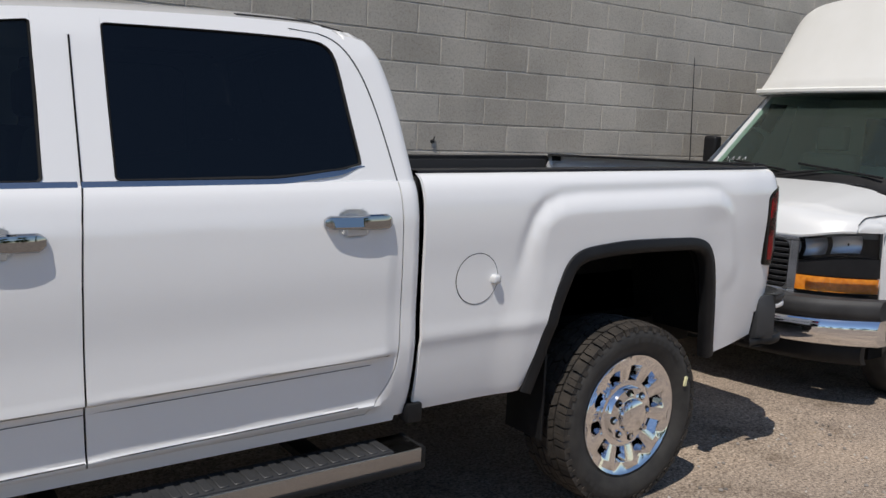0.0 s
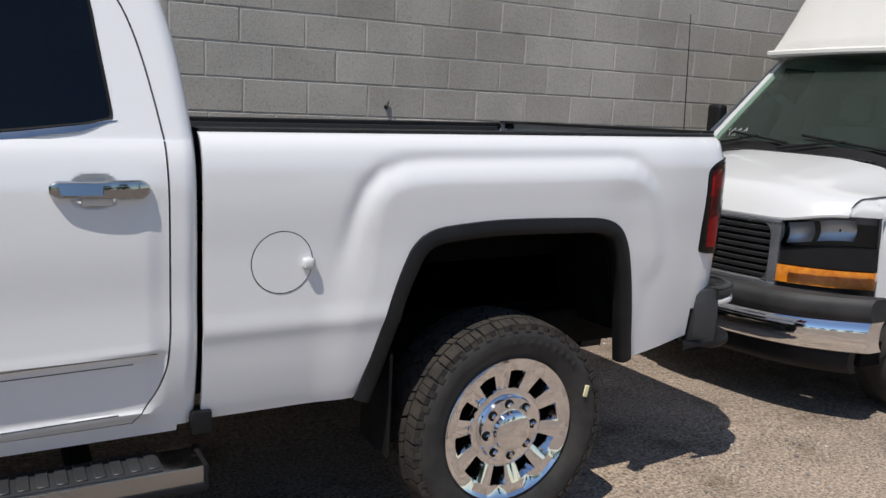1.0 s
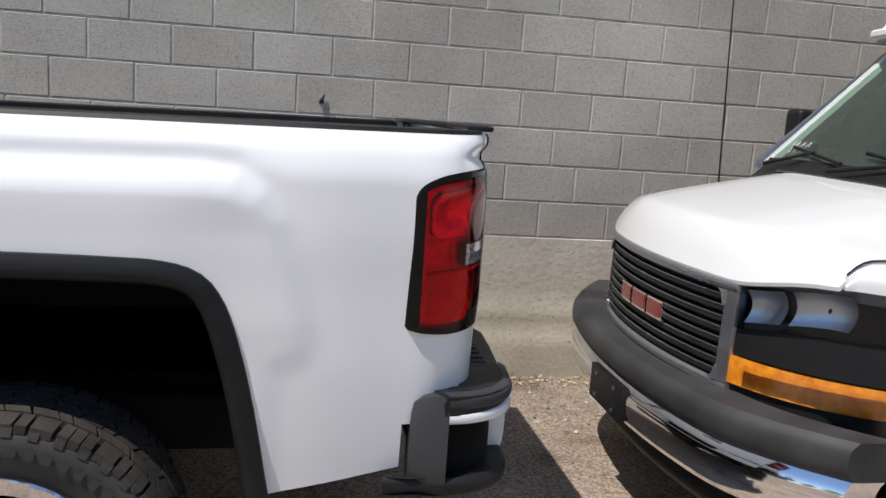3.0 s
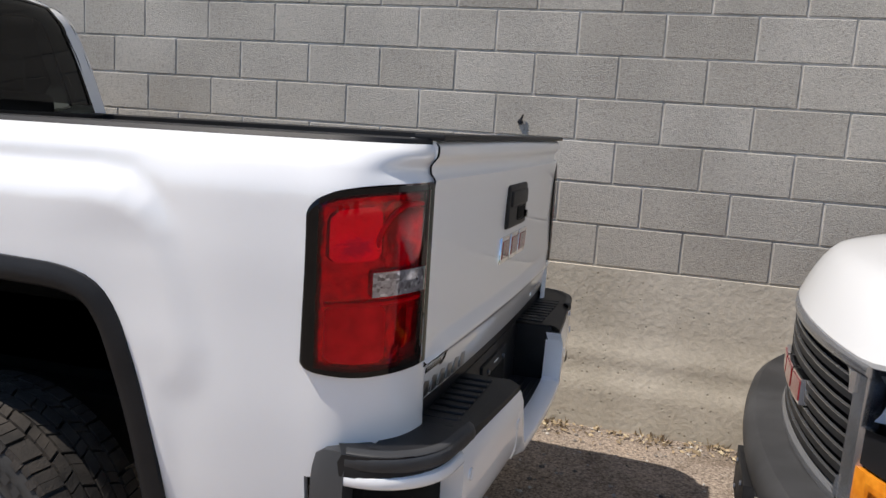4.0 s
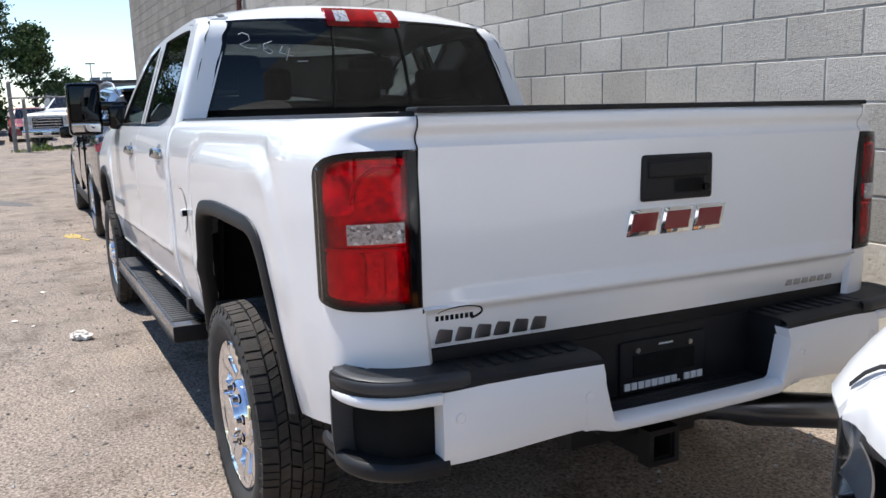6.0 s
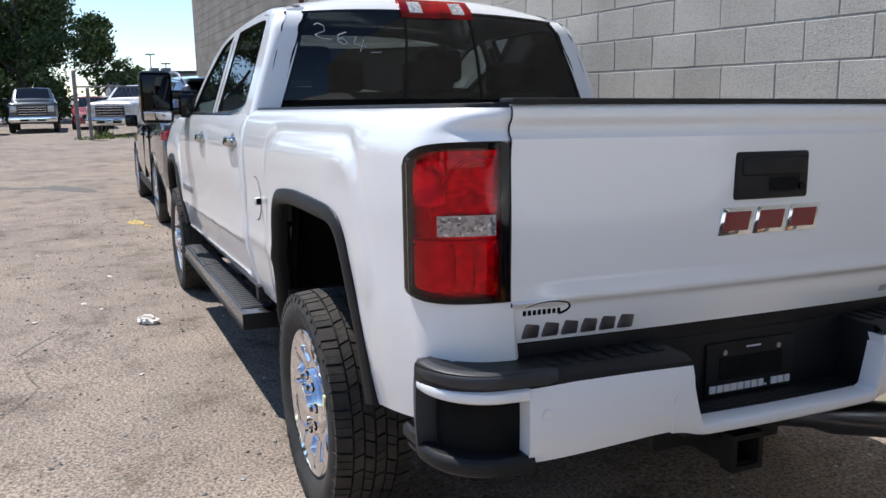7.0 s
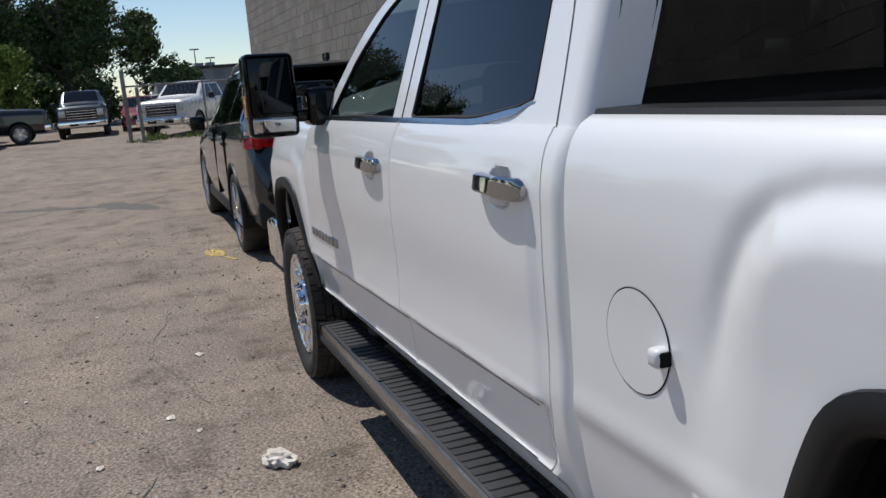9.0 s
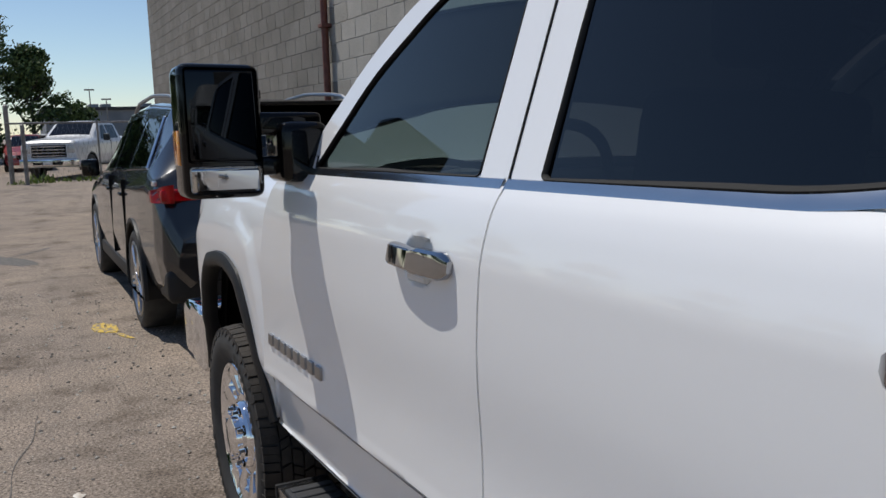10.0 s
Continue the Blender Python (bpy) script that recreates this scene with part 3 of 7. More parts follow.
for side in (-1, 1):
    # bed side, with its rear corner
    v, f = flank(edge(-1.03), edge(LAMP_X), bed_low, lambda x: 1.412, bed_depth, 190 if side < 0 else 80, 60 if side < 0 else 24, side, 0.016, warp_at([0.26, 0.33, 0.73, 0.8]))
    bed = tpart("bed_side", v, f, PAINT)
    cols = corner_columns()
    for zlo, zhi, rows in ((lambda x: 0.725, lambda x: LAMP_LO(x) - 0.003, 16), (lambda x: LAMP_HI(x) + 0.003, lambda x: 1.412, 18)):
        grid = []
        for i, (x, inset) in enumerate(cols):
            a, b = zlo(x), zhi(x)
            # a soft scoop over the lamp, which carries on the groove of the tailgate's top
            scoop = lambda z, u=i / 64: 0.017 * smoothstep(0.25, 0.75, u) * math.exp(-(((z - 1.36) / 0.02) ** 2))
            grid.append([(x - 0.9 * scoop(z), side * (bed_depth(min(x, 1.0), z) - inset - 0.5 * scoop(z)), z) for z in [a + (b - a) * k / rows for k in range(rows + 1)]])
        tpart("bed_corner", *sheet(grid, (-0.7, -side * 0.7, 0), 0.02), PAINT, bed)
    # tail lamp: gloss-black surround, red lenses, clear reversing lens
    lamp_cols = [(x, ins, i / 64) for i, (x, ins) in enumerate(cols)]

    def lamp_patch(name, u0, u1, t0, t1, out, mat, parent, label="", bulge=0.006, rows=30, nipped=True):
        grid = []
        for x, ins, u in lamp_cols:
            if not (u0 - 1e-6 <= u <= u1 + 1e-6):
                continue
            a, b = LAMP_LO(x), LAMP_HI(x)
            col = []
            for k in range(rows + 1):
                nip = 0.0 if mat is GLOSS_BLACK or not nipped else 0.04 * max(0.0, 1 - min(u - u0, u1 - u) / 0.06) ** 2
                t = t0 + nip + (t1 - t0 - 2 * nip) * k / rows
                z = a + (b - a) * t
                edge_u = smoothstep(0, 0.14, min(u - u0, u1 - u))
                edge_t = smoothstep(0, 0.14, min(t - t0, t1 - t))
                o = out + bulge * edge_u * edge_t
                w = bed_depth(min(x, 1.0), 1.15) - ins
                d = Vector((math.sin(u * math.pi / 2), math.cos(u * math.pi / 2)))
                col.append((x + d.x * o, side * (w + d.y * o), z))
            grid.append(col)
        return tpart(name, *sheet(grid, (-0.7, -side * 0.7, 0), 0.015), mat, parent, label, 75)

    lamp = lamp_patch("tail_lamp", 0, 1, 0, 1, -0.012, LAMP_RED, truck, "red and clear tail lamp with a black surround", 0.0)
    for u0, u1, t0, t1 in ((0, 0.0781, 0, 1), (0.9063, 1, 0, 1), (0.0625, 0.9219, 0, 0.045), (0.0625, 0.9219, 0.955, 1)):
        lamp_patch("surround", u0, u1, t0, t1, 0.003, GLOSS_BLACK, lamp, "gloss-black surround", 0.0, 30)
    lamp_patch("lens", 0.0625, 0.9219, 0.03, 0.97, 0.004, RED_PANE, lamp, "glossy clear red lens", 0.003, 30, False)
    # silvered bowls and plates behind the lens
    lamp_patch("reflector", 0.125, 0.4844, 0.62, 0.90, -0.001, LAMP_SILVER, lamp, "silvered bowl behind the red lens", -0.009, 20)
    lamp_patch("reflector", 0.5, 0.8906, 0.60, 0.92, -0.002, LAMP_RED, lamp, "", -0.008, 20)
    lamp_patch("reflector", 0.1094, 0.5469, 0.07, 0.375, -0.003, LAMP_BRIGHT, lamp, "even bright red plate", 0.003, 14)
    for u in (0.5625, 0.7344):
        lamp_patch("reflector", u, u + 0.1563, 0.07, 0.375, -0.009, LAMP_RED, lamp, "", 0.006, 14)
    lamp_patch("ledge", 0.1094, 0.8906, 0.38, 0.40, 0.0, LAMP_BRIGHT, lamp, "", 0.001, 3)
    lamp_patch("reversing_lens", 0.4063, 0.8906, 0.43, 0.56, 0.0085, GLINT_LENS, lamp, "clear ribbed reversing lens", 0.002, 12, False)
    # curved light guide along the upper lens
    guide = []
    for i in range(17):
        q = i / 16
        u, t = 0.46 + 0.38 * smoothstep(0.25, 1.0, q), 0.63 + 0.27 * smoothstep(0.0, 0.7, q)
        k = u * 64
        j = min(int(k), 63)
        x, ins = cols[j][0] + (cols[j + 1][0] - cols[j][0]) * (k - j), cols[j][1] + (cols[j + 1][1] - cols[j][1]) * (k - j)
        w = bed_depth(min(x, 1.0), 1.15) - ins
        n = Vector((math.sin(u * math.pi / 2), side * math.cos(u * math.pi / 2), 0))
        guide.append(Vector((x, side * w, LAMP_LO(x) + (LAMP_HI(x) - LAMP_LO(x)) * t)) - n * 0.001)
    ring = []
    for i, p in enumerate(guide):
        along = (guide[min(i + 1, 16)] - guide[max(i - 1, 0)]).normalized()
        e = along.cross(Vector((0, 0, 1))).normalized()
        g = along.cross(e)
        ring.append([tuple(p + e * 0.005 * math.cos(k * math.pi / 4) + g * 0.005 * math.sin(k * math.pi / 4)) for k in range(9)])
    tpart("light_guide", [v for r in ring for v in r], grid_faces(17, 9), LAMP_BRIGHT, lamp, "", 60)

    # doors, cab corner, fender
    rear_door = tpart("rear_door", *flank(lambda z: rear_door_front(z) + 0.003, lambda z: rear_door_back(z) - 0.003, lambda x: 0.588, lambda x: 1.39, door_depth, 120 if side < 0 else 24, 120 if side < 0 else 20, side, 0.014, warp_at([0.76, 0.87])), PAINT)
    front_door = tpart("front_door", *flank(lambda z: front_door_front(z) + 0.003, lambda z: rear_door_front(z) - 0.003, lambda x: 0.588, lambda x: 1.39, door_depth, 150 if side < 0 else 24, 120 if side < 0 else 20, side, 0.014, warp_at([0.79, 0.88])), PAINT)
    tpart("cab_corner", *flank(lambda z: rear_door_back(z) + 0.003, edge(-1.04), lambda x: 0.56, lambda x: 1.388, lambda x, z: cab_depth(x, z) - CORNER + math.sqrt(max(CORNER**2 - max(CORNER - (-1.04 - x), 0) ** 2, 0)), 24, 44, side, 0.05), PAINT)
    tpart("fender", *flank(edge(-4.82), lambda z: front_door_front(min(z, 1.36)) - 0.003, lambda x: front_arch(x) if -4.45 < x < -3.465 else 0.6, lambda x: 1.375, fender_depth, 120 if side < 0 else 40, 40 if side < 0 else 20, side, 0.016, warp_at([0.28, 0.33, 0.92, 0.97])), PAINT)
    tpart("rocker_panel", *flank(edge(-3.45), edge(-1.095), lambda x: 0.537, lambda x: 0.584, lambda x, z: 0.925 + 0.4 * (z - 0.537), 12, 4, side, 0.03), PAINT)
    flare(rear_arch, -0.548, 0.608, bed_depth, side, "rear")
    flare(front_arch, -4.45, -3.465, fender_depth, side, "front")
    wheelhouse(rear_arch, -0.545, 0.598, side)
    wheelhouse(front_arch, -4.445, -3.47, side)
    # door handles: a chrome grip over a dished recess, with a white lower insert
    for door, (hx, hz) in zip((rear_door, front_door), HANDLES):
        grid = []
        for i in range(25):
            u = i / 24
            x = hx - 0.122 + 0.244 * u
            end = smoothstep(0.0, 0.09, min(u, 1 - u))
            size, cy = 0.45 + 0.55 * end ** 0.5, 1.012 + 0.014 * math.sin(math.pi * u) ** 0.6
            zc = hz + 0.006 + 0.004 * (1 - u)
            hh = (0.0215 + 0.003 * smoothstep(0.52, 0.6, u)) * size
            th = 0.015 * size
            # a bar with a broad front face leaning back, bevelled above and below
            section = ((-1.0, 0.6), (-0.7, 1.0), (0.1, 1.0), (0.655, 0.8), (1.06, -0.62), (0.94, -0.86), (0.55, -1.0), (-0.6, -1.0), (-1.0, -0.6))
            grid.append([(x, side * (cy + th * p), zc + hh * q) for p, q in section + section[:1]])
        verts = [p for c in grid for p in c]
        faces = grid_faces(25, 10)
        for i in (0, 24):
            verts.append(tuple(np.mean(grid[i][:-1], axis=0)))
            faces += [(i * 10 + k, i * 10 + k + 1, len(verts) - 1) for k in range(9)]
        tpart("door_handle", verts, faces, DIMMED_CHROME, door, "chrome pull handle", 30)
        for ex in (hx - 0.098, hx + 0.098):
            tbm("handle_mount", box((ex - 0.014, min(side * 0.985, side * 1.02), hz - 0.012), (ex + 0.014, max(side * 0.985, side * 1.02), hz + 0.014), 0.005), CHROME, door)
        b = box((hx - 0.046, min(side * 0.985, side * 1.016), hz - 0.036), (hx + 0.03, max(side * 0.985, side * 1.016), hz - 0.012), 0.006, 3)
        tbm("handle_insert", b, VAN_PAINT, door, "white insert under the chrome handle")
        # belt trim along the foot of the window
    trim = [(-3.10, -2.128), (-2.118, -1.243)]
    for door, (xa, xb) in zip((front_door, rear_door), trim):
        grid = []
        for i in range(41):
            x = xa + (xb - xa) * i / 40
            up = belt_rise(x)
            thin = 0.15 + 0.85 * smoothstep(-1.243, -1.36, x)
            grid.append([(x, side * (house(1.392 + up) - 0.001 + o * thin), 1.397 + (dz - 0.005) * thin + up) for o, dz in ((-0.002, -0.010), (0.010, -0.008), (0.009, -0.004), (0.001, 0.009), (-0.014, 0.013))])
        tpart("belt_trim", [p for c in grid for p in c], grid_faces(41, 5), TRIM_METAL, door, "bright belt trim under the window")

# thin seams above and below the recessed lower door panels
for side in (-1, 1):
    for xa, xb, level, fine in ((-3.4, -2.134, 0.7795, 1.0), (-2.122, -1.16, 0.7795, 1.0), (-3.35, -2.132, 0.752, 0.45), (-2.12, -1.22, 0.752, 0.45), (-3.35, -2.126, 0.606, 0.6), (-2.114, -1.26, 0.606, 0.6)):
        grid = []
        for i in range(41):
            x = xa + (xb - xa) * i / 40
            z = level + 0.016 * (x + 2.35)
            t = fine * (0.0024 * smoothstep(0, 0.15, i / 40) + 0.0004)
            grid.append([(x, side * (door_depth(x, z + dz) + 0.0015), z + dz) for dz in (-t, t)])
        tpart("panel_seam", [p for c in grid for p in c], grid_faces(41, 2), GREY_PLASTIC, None, "thin dark seam of the lower door panel")

SEAL = material("window_rubber", (0.01, 0.01, 0.01), 0.7, spec=0.25)
# ---- cab: pillars, roof, glass
cab_top = curve((-3.22, 1.385), (-3.05, 1.53), (-2.88, 1.665), (-2.7, 1.765), (-2.5, 1.83), (-2.3, 1.863), (-1.9, 1.888), (-1.5, 1.898), (-1.31, 1.895), (-1.205, 1.883), (-1.145, 1.85), (-1.10, 1.765), (-1.066, 1.612), (-1.04, 1.40))


back_x = curve((1.385, -1.038), (1.40, -1.04), (1.612, -1.066), (1.765, -1.10), (1.85, -1.145), (1.883, -1.205), (1.895, -1.31))


def cab_side(x, z):
    """Half-width of the cab's upper side, rounded in towards its rear edge."""
    d = min(max(back_x(z) - x, 0.0), CORNER) if x > -1.5 else CORNER
    return house(z) - CORNER + math.sqrt(max(CORNER**2 - (CORNER - d) ** 2, 0.0))


def window_span(x, x0, x1, lo, hi, r, r1):
    """Bottom and top of a rounded window opening at x, or nothing."""
    if not x0 < x < x1:
        return None
    a, b = lo(x), hi(x)
    c = x - x0
    if x1 - x < r1:
        c, r = x1 - x, r1
    cut = r - math.sqrt(max(r * r - (r - c) ** 2, 0)) if c < r else 0
    return (a + cut, b - cut) if b - cut > a + cut + 0.002 else None


front_win_top = curve((-3.07, 1.40), (-2.95, 1.51), (-2.83, 1.614), (-2.7, 1.69), (-2.56, 1.76), (-2.4, 1.808), (-2.205, 1.838))
rear_win_top = curve((-2.04, 1.843), (-1.6, 1.85), (-1.42, 1.848), (-1.35, 1.84), (-1.315, 1.82), (-1.296, 1.78), (-1.274, 1.62), (-1.252, 1.455))
WINDOWS = [(-3.085, -2.21, lambda x: 1.402, lambda x: front_win_top(x), 0.03, 0.014), (-2.03, -1.252, lambda x: 1.402 + belt_rise(x), lambda x: rear_win_top(x), 0.014, 0.008)]
for side in (-1, 1):
    xs = sorted({round(-3.21 + 2.17 * i / 300, 4) for i in range(301)} | {round(w + d, 4) for w0 in WINDOWS for w in w0[:2] for d in (-0.001, 0.001, 0.004, -0.004, 0.008, -0.008)})
    low, high = [], []
    for x in xs:
        top = cab_top(x)
        span = None
        for w in WINDOWS:
            span = span or window_span(x, *w)
        mid = 1.385 + (min(top, 1.82) - 1.385) * 0.55
        a, b = span if span and span[1] < top - 0.004 else (mid, mid)
        a, b = min(a, top), min(b, top)
        low.append([(x, side * cab_side(x, z), z) for z in [1.385 + (a - 1.385) * k / 12 for k in range(13)]])
        high.append([(x, side * cab_side(x, z), z) for z in [b + (top - b) * k / 12 for k in range(13)]])
    verts = [p for c in low for p in c]
    faces = grid_faces(len(xs), 13)
    base = len(verts)
    verts += [p for c in high for p in c]
    faces += grid_faces(len(xs), 13, base)
    pillars = tpart("cab_frame", verts, faces, PAINT)
    # window reveal and pane
    for w, mat, nm in zip(WINDOWS, (FRONT_GLASS, PRIVACY), ("front_side_window", "rear_side_window")):
        ring_lo, ring_hi, pane = [], [], []
        n = 60
        for i in range(n + 1):
            s = 0.5 - 0.5 * math.cos(math.pi * i / n)
            x = w[0] + 0.0015 + (w[1] - w[0] - 0.003) * s
            span = window_span(x, *w) or (w[2](x) + w[4 if i < n / 2 else 5], w[2](x) + w[4 if i < n / 2 else 5] + 0.001)
            pane.append([(x, side * (house(z) - 0.006), z) for z in [span[0] + (span[1] - span[0]) * k / 6 for k in range(7)]])
            ring_lo.append((x, span[0]))
            ring_hi.append((x, span[1]))
        glass = tpart(nm, [p for c in pane for p in c], grid_faces(n + 1, 7), mat, pillars, "dark tinted side glass" if mat is PRIVACY else "lightly tinted side glass")
        loop = ring_lo + ring_hi[::-1]
        cx, cz = np.mean(loop, axis=0)
        verts, faces, m = [], [], len(loop)
        for k, (sc, o) in enumerate(((0.0, 0.002), (0.002, 0.003), (0.006, 0.0), (0.008, -0.006), (0.0, -0.02))):
            for x, z in loop:
                d = Vector((cx - x, cz - z)).normalized() * sc
                verts.append((x + d.x, side * (house(z) + o), z + d.y))
        for k in range(4):
            faces += [(k * m + i, k * m + (i + 1) % m, (k + 1) * m + (i + 1) % m, (k + 1) * m + i) for i in range(m)]
        tpart("window_seal", verts, faces, SEAL, pillars, "black rubber window seal")
    # the door frame's shut line, over the window and down the rear pillar
    line = curve((1.39, -1.126), (1.5, -1.146), (1.62, -1.172), (1.72, -1.203), (1.80, -1.245), (1.845, -1.29), (1.868, -1.35), (1.876, -1.45))
    grid = []
    for i in range(61):
        z = 1.39 + 0.486 * i / 60
        x = line(z)
        grid.append([(x + o, side * (house(z) + 0.0012), z + o * 0.6) for o in (-0.0022, 0.0022)])
    tpart("shut_line", [p for c in grid for p in c], grid_faces(61, 2), GREY_PLASTIC, pillars)
    # door shut lines on the frames
    b = box((-2.119, min(side * 0.80, side * 0.96), 1.39), (-2.114, max(side * 0.80, side * 0.96), 1.80))
    for v in b.verts:
        v.co.y = side * (house(v.co.z) + (0.0022 if abs(v.co.y) > 0.9 else -0.02))
    tbm("shut_line", b, DARK, pillars)


def shell(x0, x1, n, u0, u1, lift=0.0, m=24):
    """Part of the cab's upper shell between two stations and two fractions of its half-width."""
    grid = []
    for i in range(n + 1):
        x = x0 + (x1 - x0) * i / n
        zt = cab_top(x)
        w = cab_side(x, zt)
        crown = 0.07 * smoothstep(-3.2, -2.3, x) * smoothstep(-1.07, -1.3, x) + 0.012
        row = []
        for k in range(m + 1):
            u = u0 + (u1 - u0) * k / m
            bow = 1 - abs(u) ** 2.6
            ahead = -0.16 * (1 - u * u) * smoothstep(-2.4, -2.7, x) + 0.035 * (1 - u * u) * smoothstep(-1.3, -1.12, x)
            row.append((x + ahead, u * w, zt + crown * bow + lift))
        grid.append(row)
    return grid


def fanned(rows):
    """The rear window widens a little towards its foot."""
    n = len(rows) - 1
    return [[(x, y * (1 + 0.035 * k / n), z) for x, y, z in row] for k, row in enumerate(rows)]


roof = tpart("roof", *sheet(shell(-2.46, -1.2, 44, -1, 1), (0, 0, -1), 0.03), PAINT)
tpart("windshield", [p for c in shell(-3.21, -2.46, 24, -0.97, 0.97) for p in c], grid_faces(25, 25), CLEAR, roof, "clear windshield")
for side in (-1, 1):
    grid = []
    for i in range(25):
        z = 1.386 + (1.893 - 1.386) * i / 24
        xb, w = back_x(z), house(z) - CORNER
        row = [(xb + 0.0045 * k, side * w * (1 - 0.115 * (1 - 0.27 * (1 - i / 24)) * k / 3), z) for k in range(4)]
        grid.append(row)
    tpart("cab_rear_corner", [p for c in grid for p in c], grid_faces(25, 4), PAINT, roof, "", 60)
tpart("roof_rear_edge", *sheet(shell(-1.202, -1.158, 6, -0.885, 0.885), (-1, 0, 0), 0.02), PAINT, roof)
tpart("rear_window", [p for c in fanned(shell(-1.158, -1.046, 24, -0.885, 0.885)) for p in c], grid_faces(25, 25), REAR_GLASS, roof, "dark sliding rear window with a chalked number")
for nm, (ua, ub) in (("window_mullion", (-0.231, -0.219)), ("window_mullion", (0.217, 0.233)), ("window_border", (-0.888, -0.862)), ("window_border", (0.862, 0.888))):
    tpart(nm, *sheet([[(x + 0.004, y, z) for x, y, z in c] for c in fanned(shell(-1.158, -1.046, 24, ua, ub, 0.0, 2))], (-1, 0, 0), 0.012), GLOSS_BLACK, roof)
tpart("window_border", *sheet([[(x + 0.004, y, z) for x, y, z in c] for c in shell(-1.158, -1.147, 2, -0.886, 0.886, 0.0, 24)], (-1, 0, 0), 0.012), GLOSS_BLACK, roof)
# high brake lamp
grid = [[(x + 0.012, y, z + 0.004) for x, y, z in c] for c in shell(-1.21, -1.135, 8, -0.255, 0.255, 0.006, 12)]
brake = tpart("high_brake_lamp", *sheet(grid, (0, 0, -1), 0.02), RED_LENS, roof, "red high brake lamp")
for u in (-0.15, 0.15):
    grid = [[(x + 0.0135, y, z + 0.0045) for x, y, z in c] for c in shell(-1.19, -1.139, 6, u - 0.045, u + 0.045, 0.006, 4)]
    tpart("cargo_lamp", *sheet(grid, (0, 0, -1), 0.006), CLEAR_LENS, brake, "clear cargo lamp lens")
for side in (-1, 1):
    grid = shell(-1.6, -1.205, 24, side * 0.905, side * 0.94, 0.003, 2)
    tpart("roof_ditch_strip", *sheet(grid, (0, 0, -1), 0.008), BLACK_PLASTIC, roof, "black roof ditch strip")

# chalk strokes on the rear window
rw = shell(-1.158, -1.046, 24, -0.885, 0.885)


def on_rear_window(y, z):
    for k in range(24):
        if rw[k + 1][12][2] <= z <= rw[k][12][2]:
            u = (z - rw[k + 1][12][2]) / (rw[k][12][2] - rw[k + 1][12][2])
            w = 0.885 * (house(z) - CORNER)
            return Vector((rw[k + 1][12][0] * (1 - u) + rw[k][12][0] * u - 0.035 * (y / w) ** 2 + 0.012, y, z - 0.012))
    return Vector((-1.2, y, z))


STROKES = [
    [(-0.60, 1.79), (-0.585, 1.805), (-0.56, 1.80), (-0.56, 1.775), (-0.60, 1.745), (-0.575, 1.735), (-0.535, 1.745)],
    [(-0.47, 1.80), (-0.505, 1.775), (-0.51, 1.745), (-0.485, 1.735), (-0.47, 1.75), (-0.49, 1.765), (-0.505, 1.755)],
    [(-0.43, 1.79), (-0.445, 1.755), (-0.39, 1.755)],
    [(-0.40, 1.79), (-0.42, 1.725)],
    [(-0.375, 1.735), (-0.33, 1.75)],
]


def slanted(y, z):
    """The number slopes down across the glass."""
    return y - 0.03 + 0.15 * (y + 0.6), z + 0.025 - 0.3 * (y + 0.6)


for s in STROKES:
    chalk = bmesh.new()
    for (ya, za), (yb, zb) in zip(s, s[1:]):
        add_tube(chalk, on_rear_window(*slanted(ya, za)), on_rear_window(*slanted(yb, zb)), 0.0019, n=5)
    tbm("chalk_stroke", chalk, CHALK, roof, "white chalk stroke on the rear glass")

# cab back below the glass, hood, grille, front bumper
tbm("cab_back", box((-1.12, -0.93, 0.56), (-1.09, 0.93, 1.405), 0.01), PAINT)
grid = []
for i in range(25):
    x = -4.86 + 1.68 * i / 24
    zc = 1.30 + 0.1 * smoothstep(-4.9, -3.6, x)
    w = 0.862 - 0.12 * smoothstep(-4.25, -4.85, x) ** 2
    grid.append([(x, w * u, min(zc, 1.372) - 0.0 + 0.035 * (1 - u * u) + 0.025 * smoothstep(0.45, 0.6, abs(u)) * smoothstep(0.95, 0.75, abs(u))) for u in [-1 + k / 10 for k in range(21)]])
tpart("hood", *sheet(grid, (0, 0, -1), 0.02), PAINT)
tbm("front_fascia", box((-4.86, -0.8, 0.78), (-4.78, 0.8, 1.3), 0.03, 3), CHROME, None, "chrome front fascia")
front_bumper = tbm("front_bumper", box((-4.98, -0.99, 0.5), (-4.7, 0.99, 0.76), 0.05, 3), CHROME, None, "chrome front bumper")
for side in (-1, 1):
    tbm("bumper_end", box((-4.74, min(side * 0.93, side * 1.0), 0.5), (-4.53, max(side * 0.93, side * 1.0), 0.78), 0.03, 3), CHROME, front_bumper)

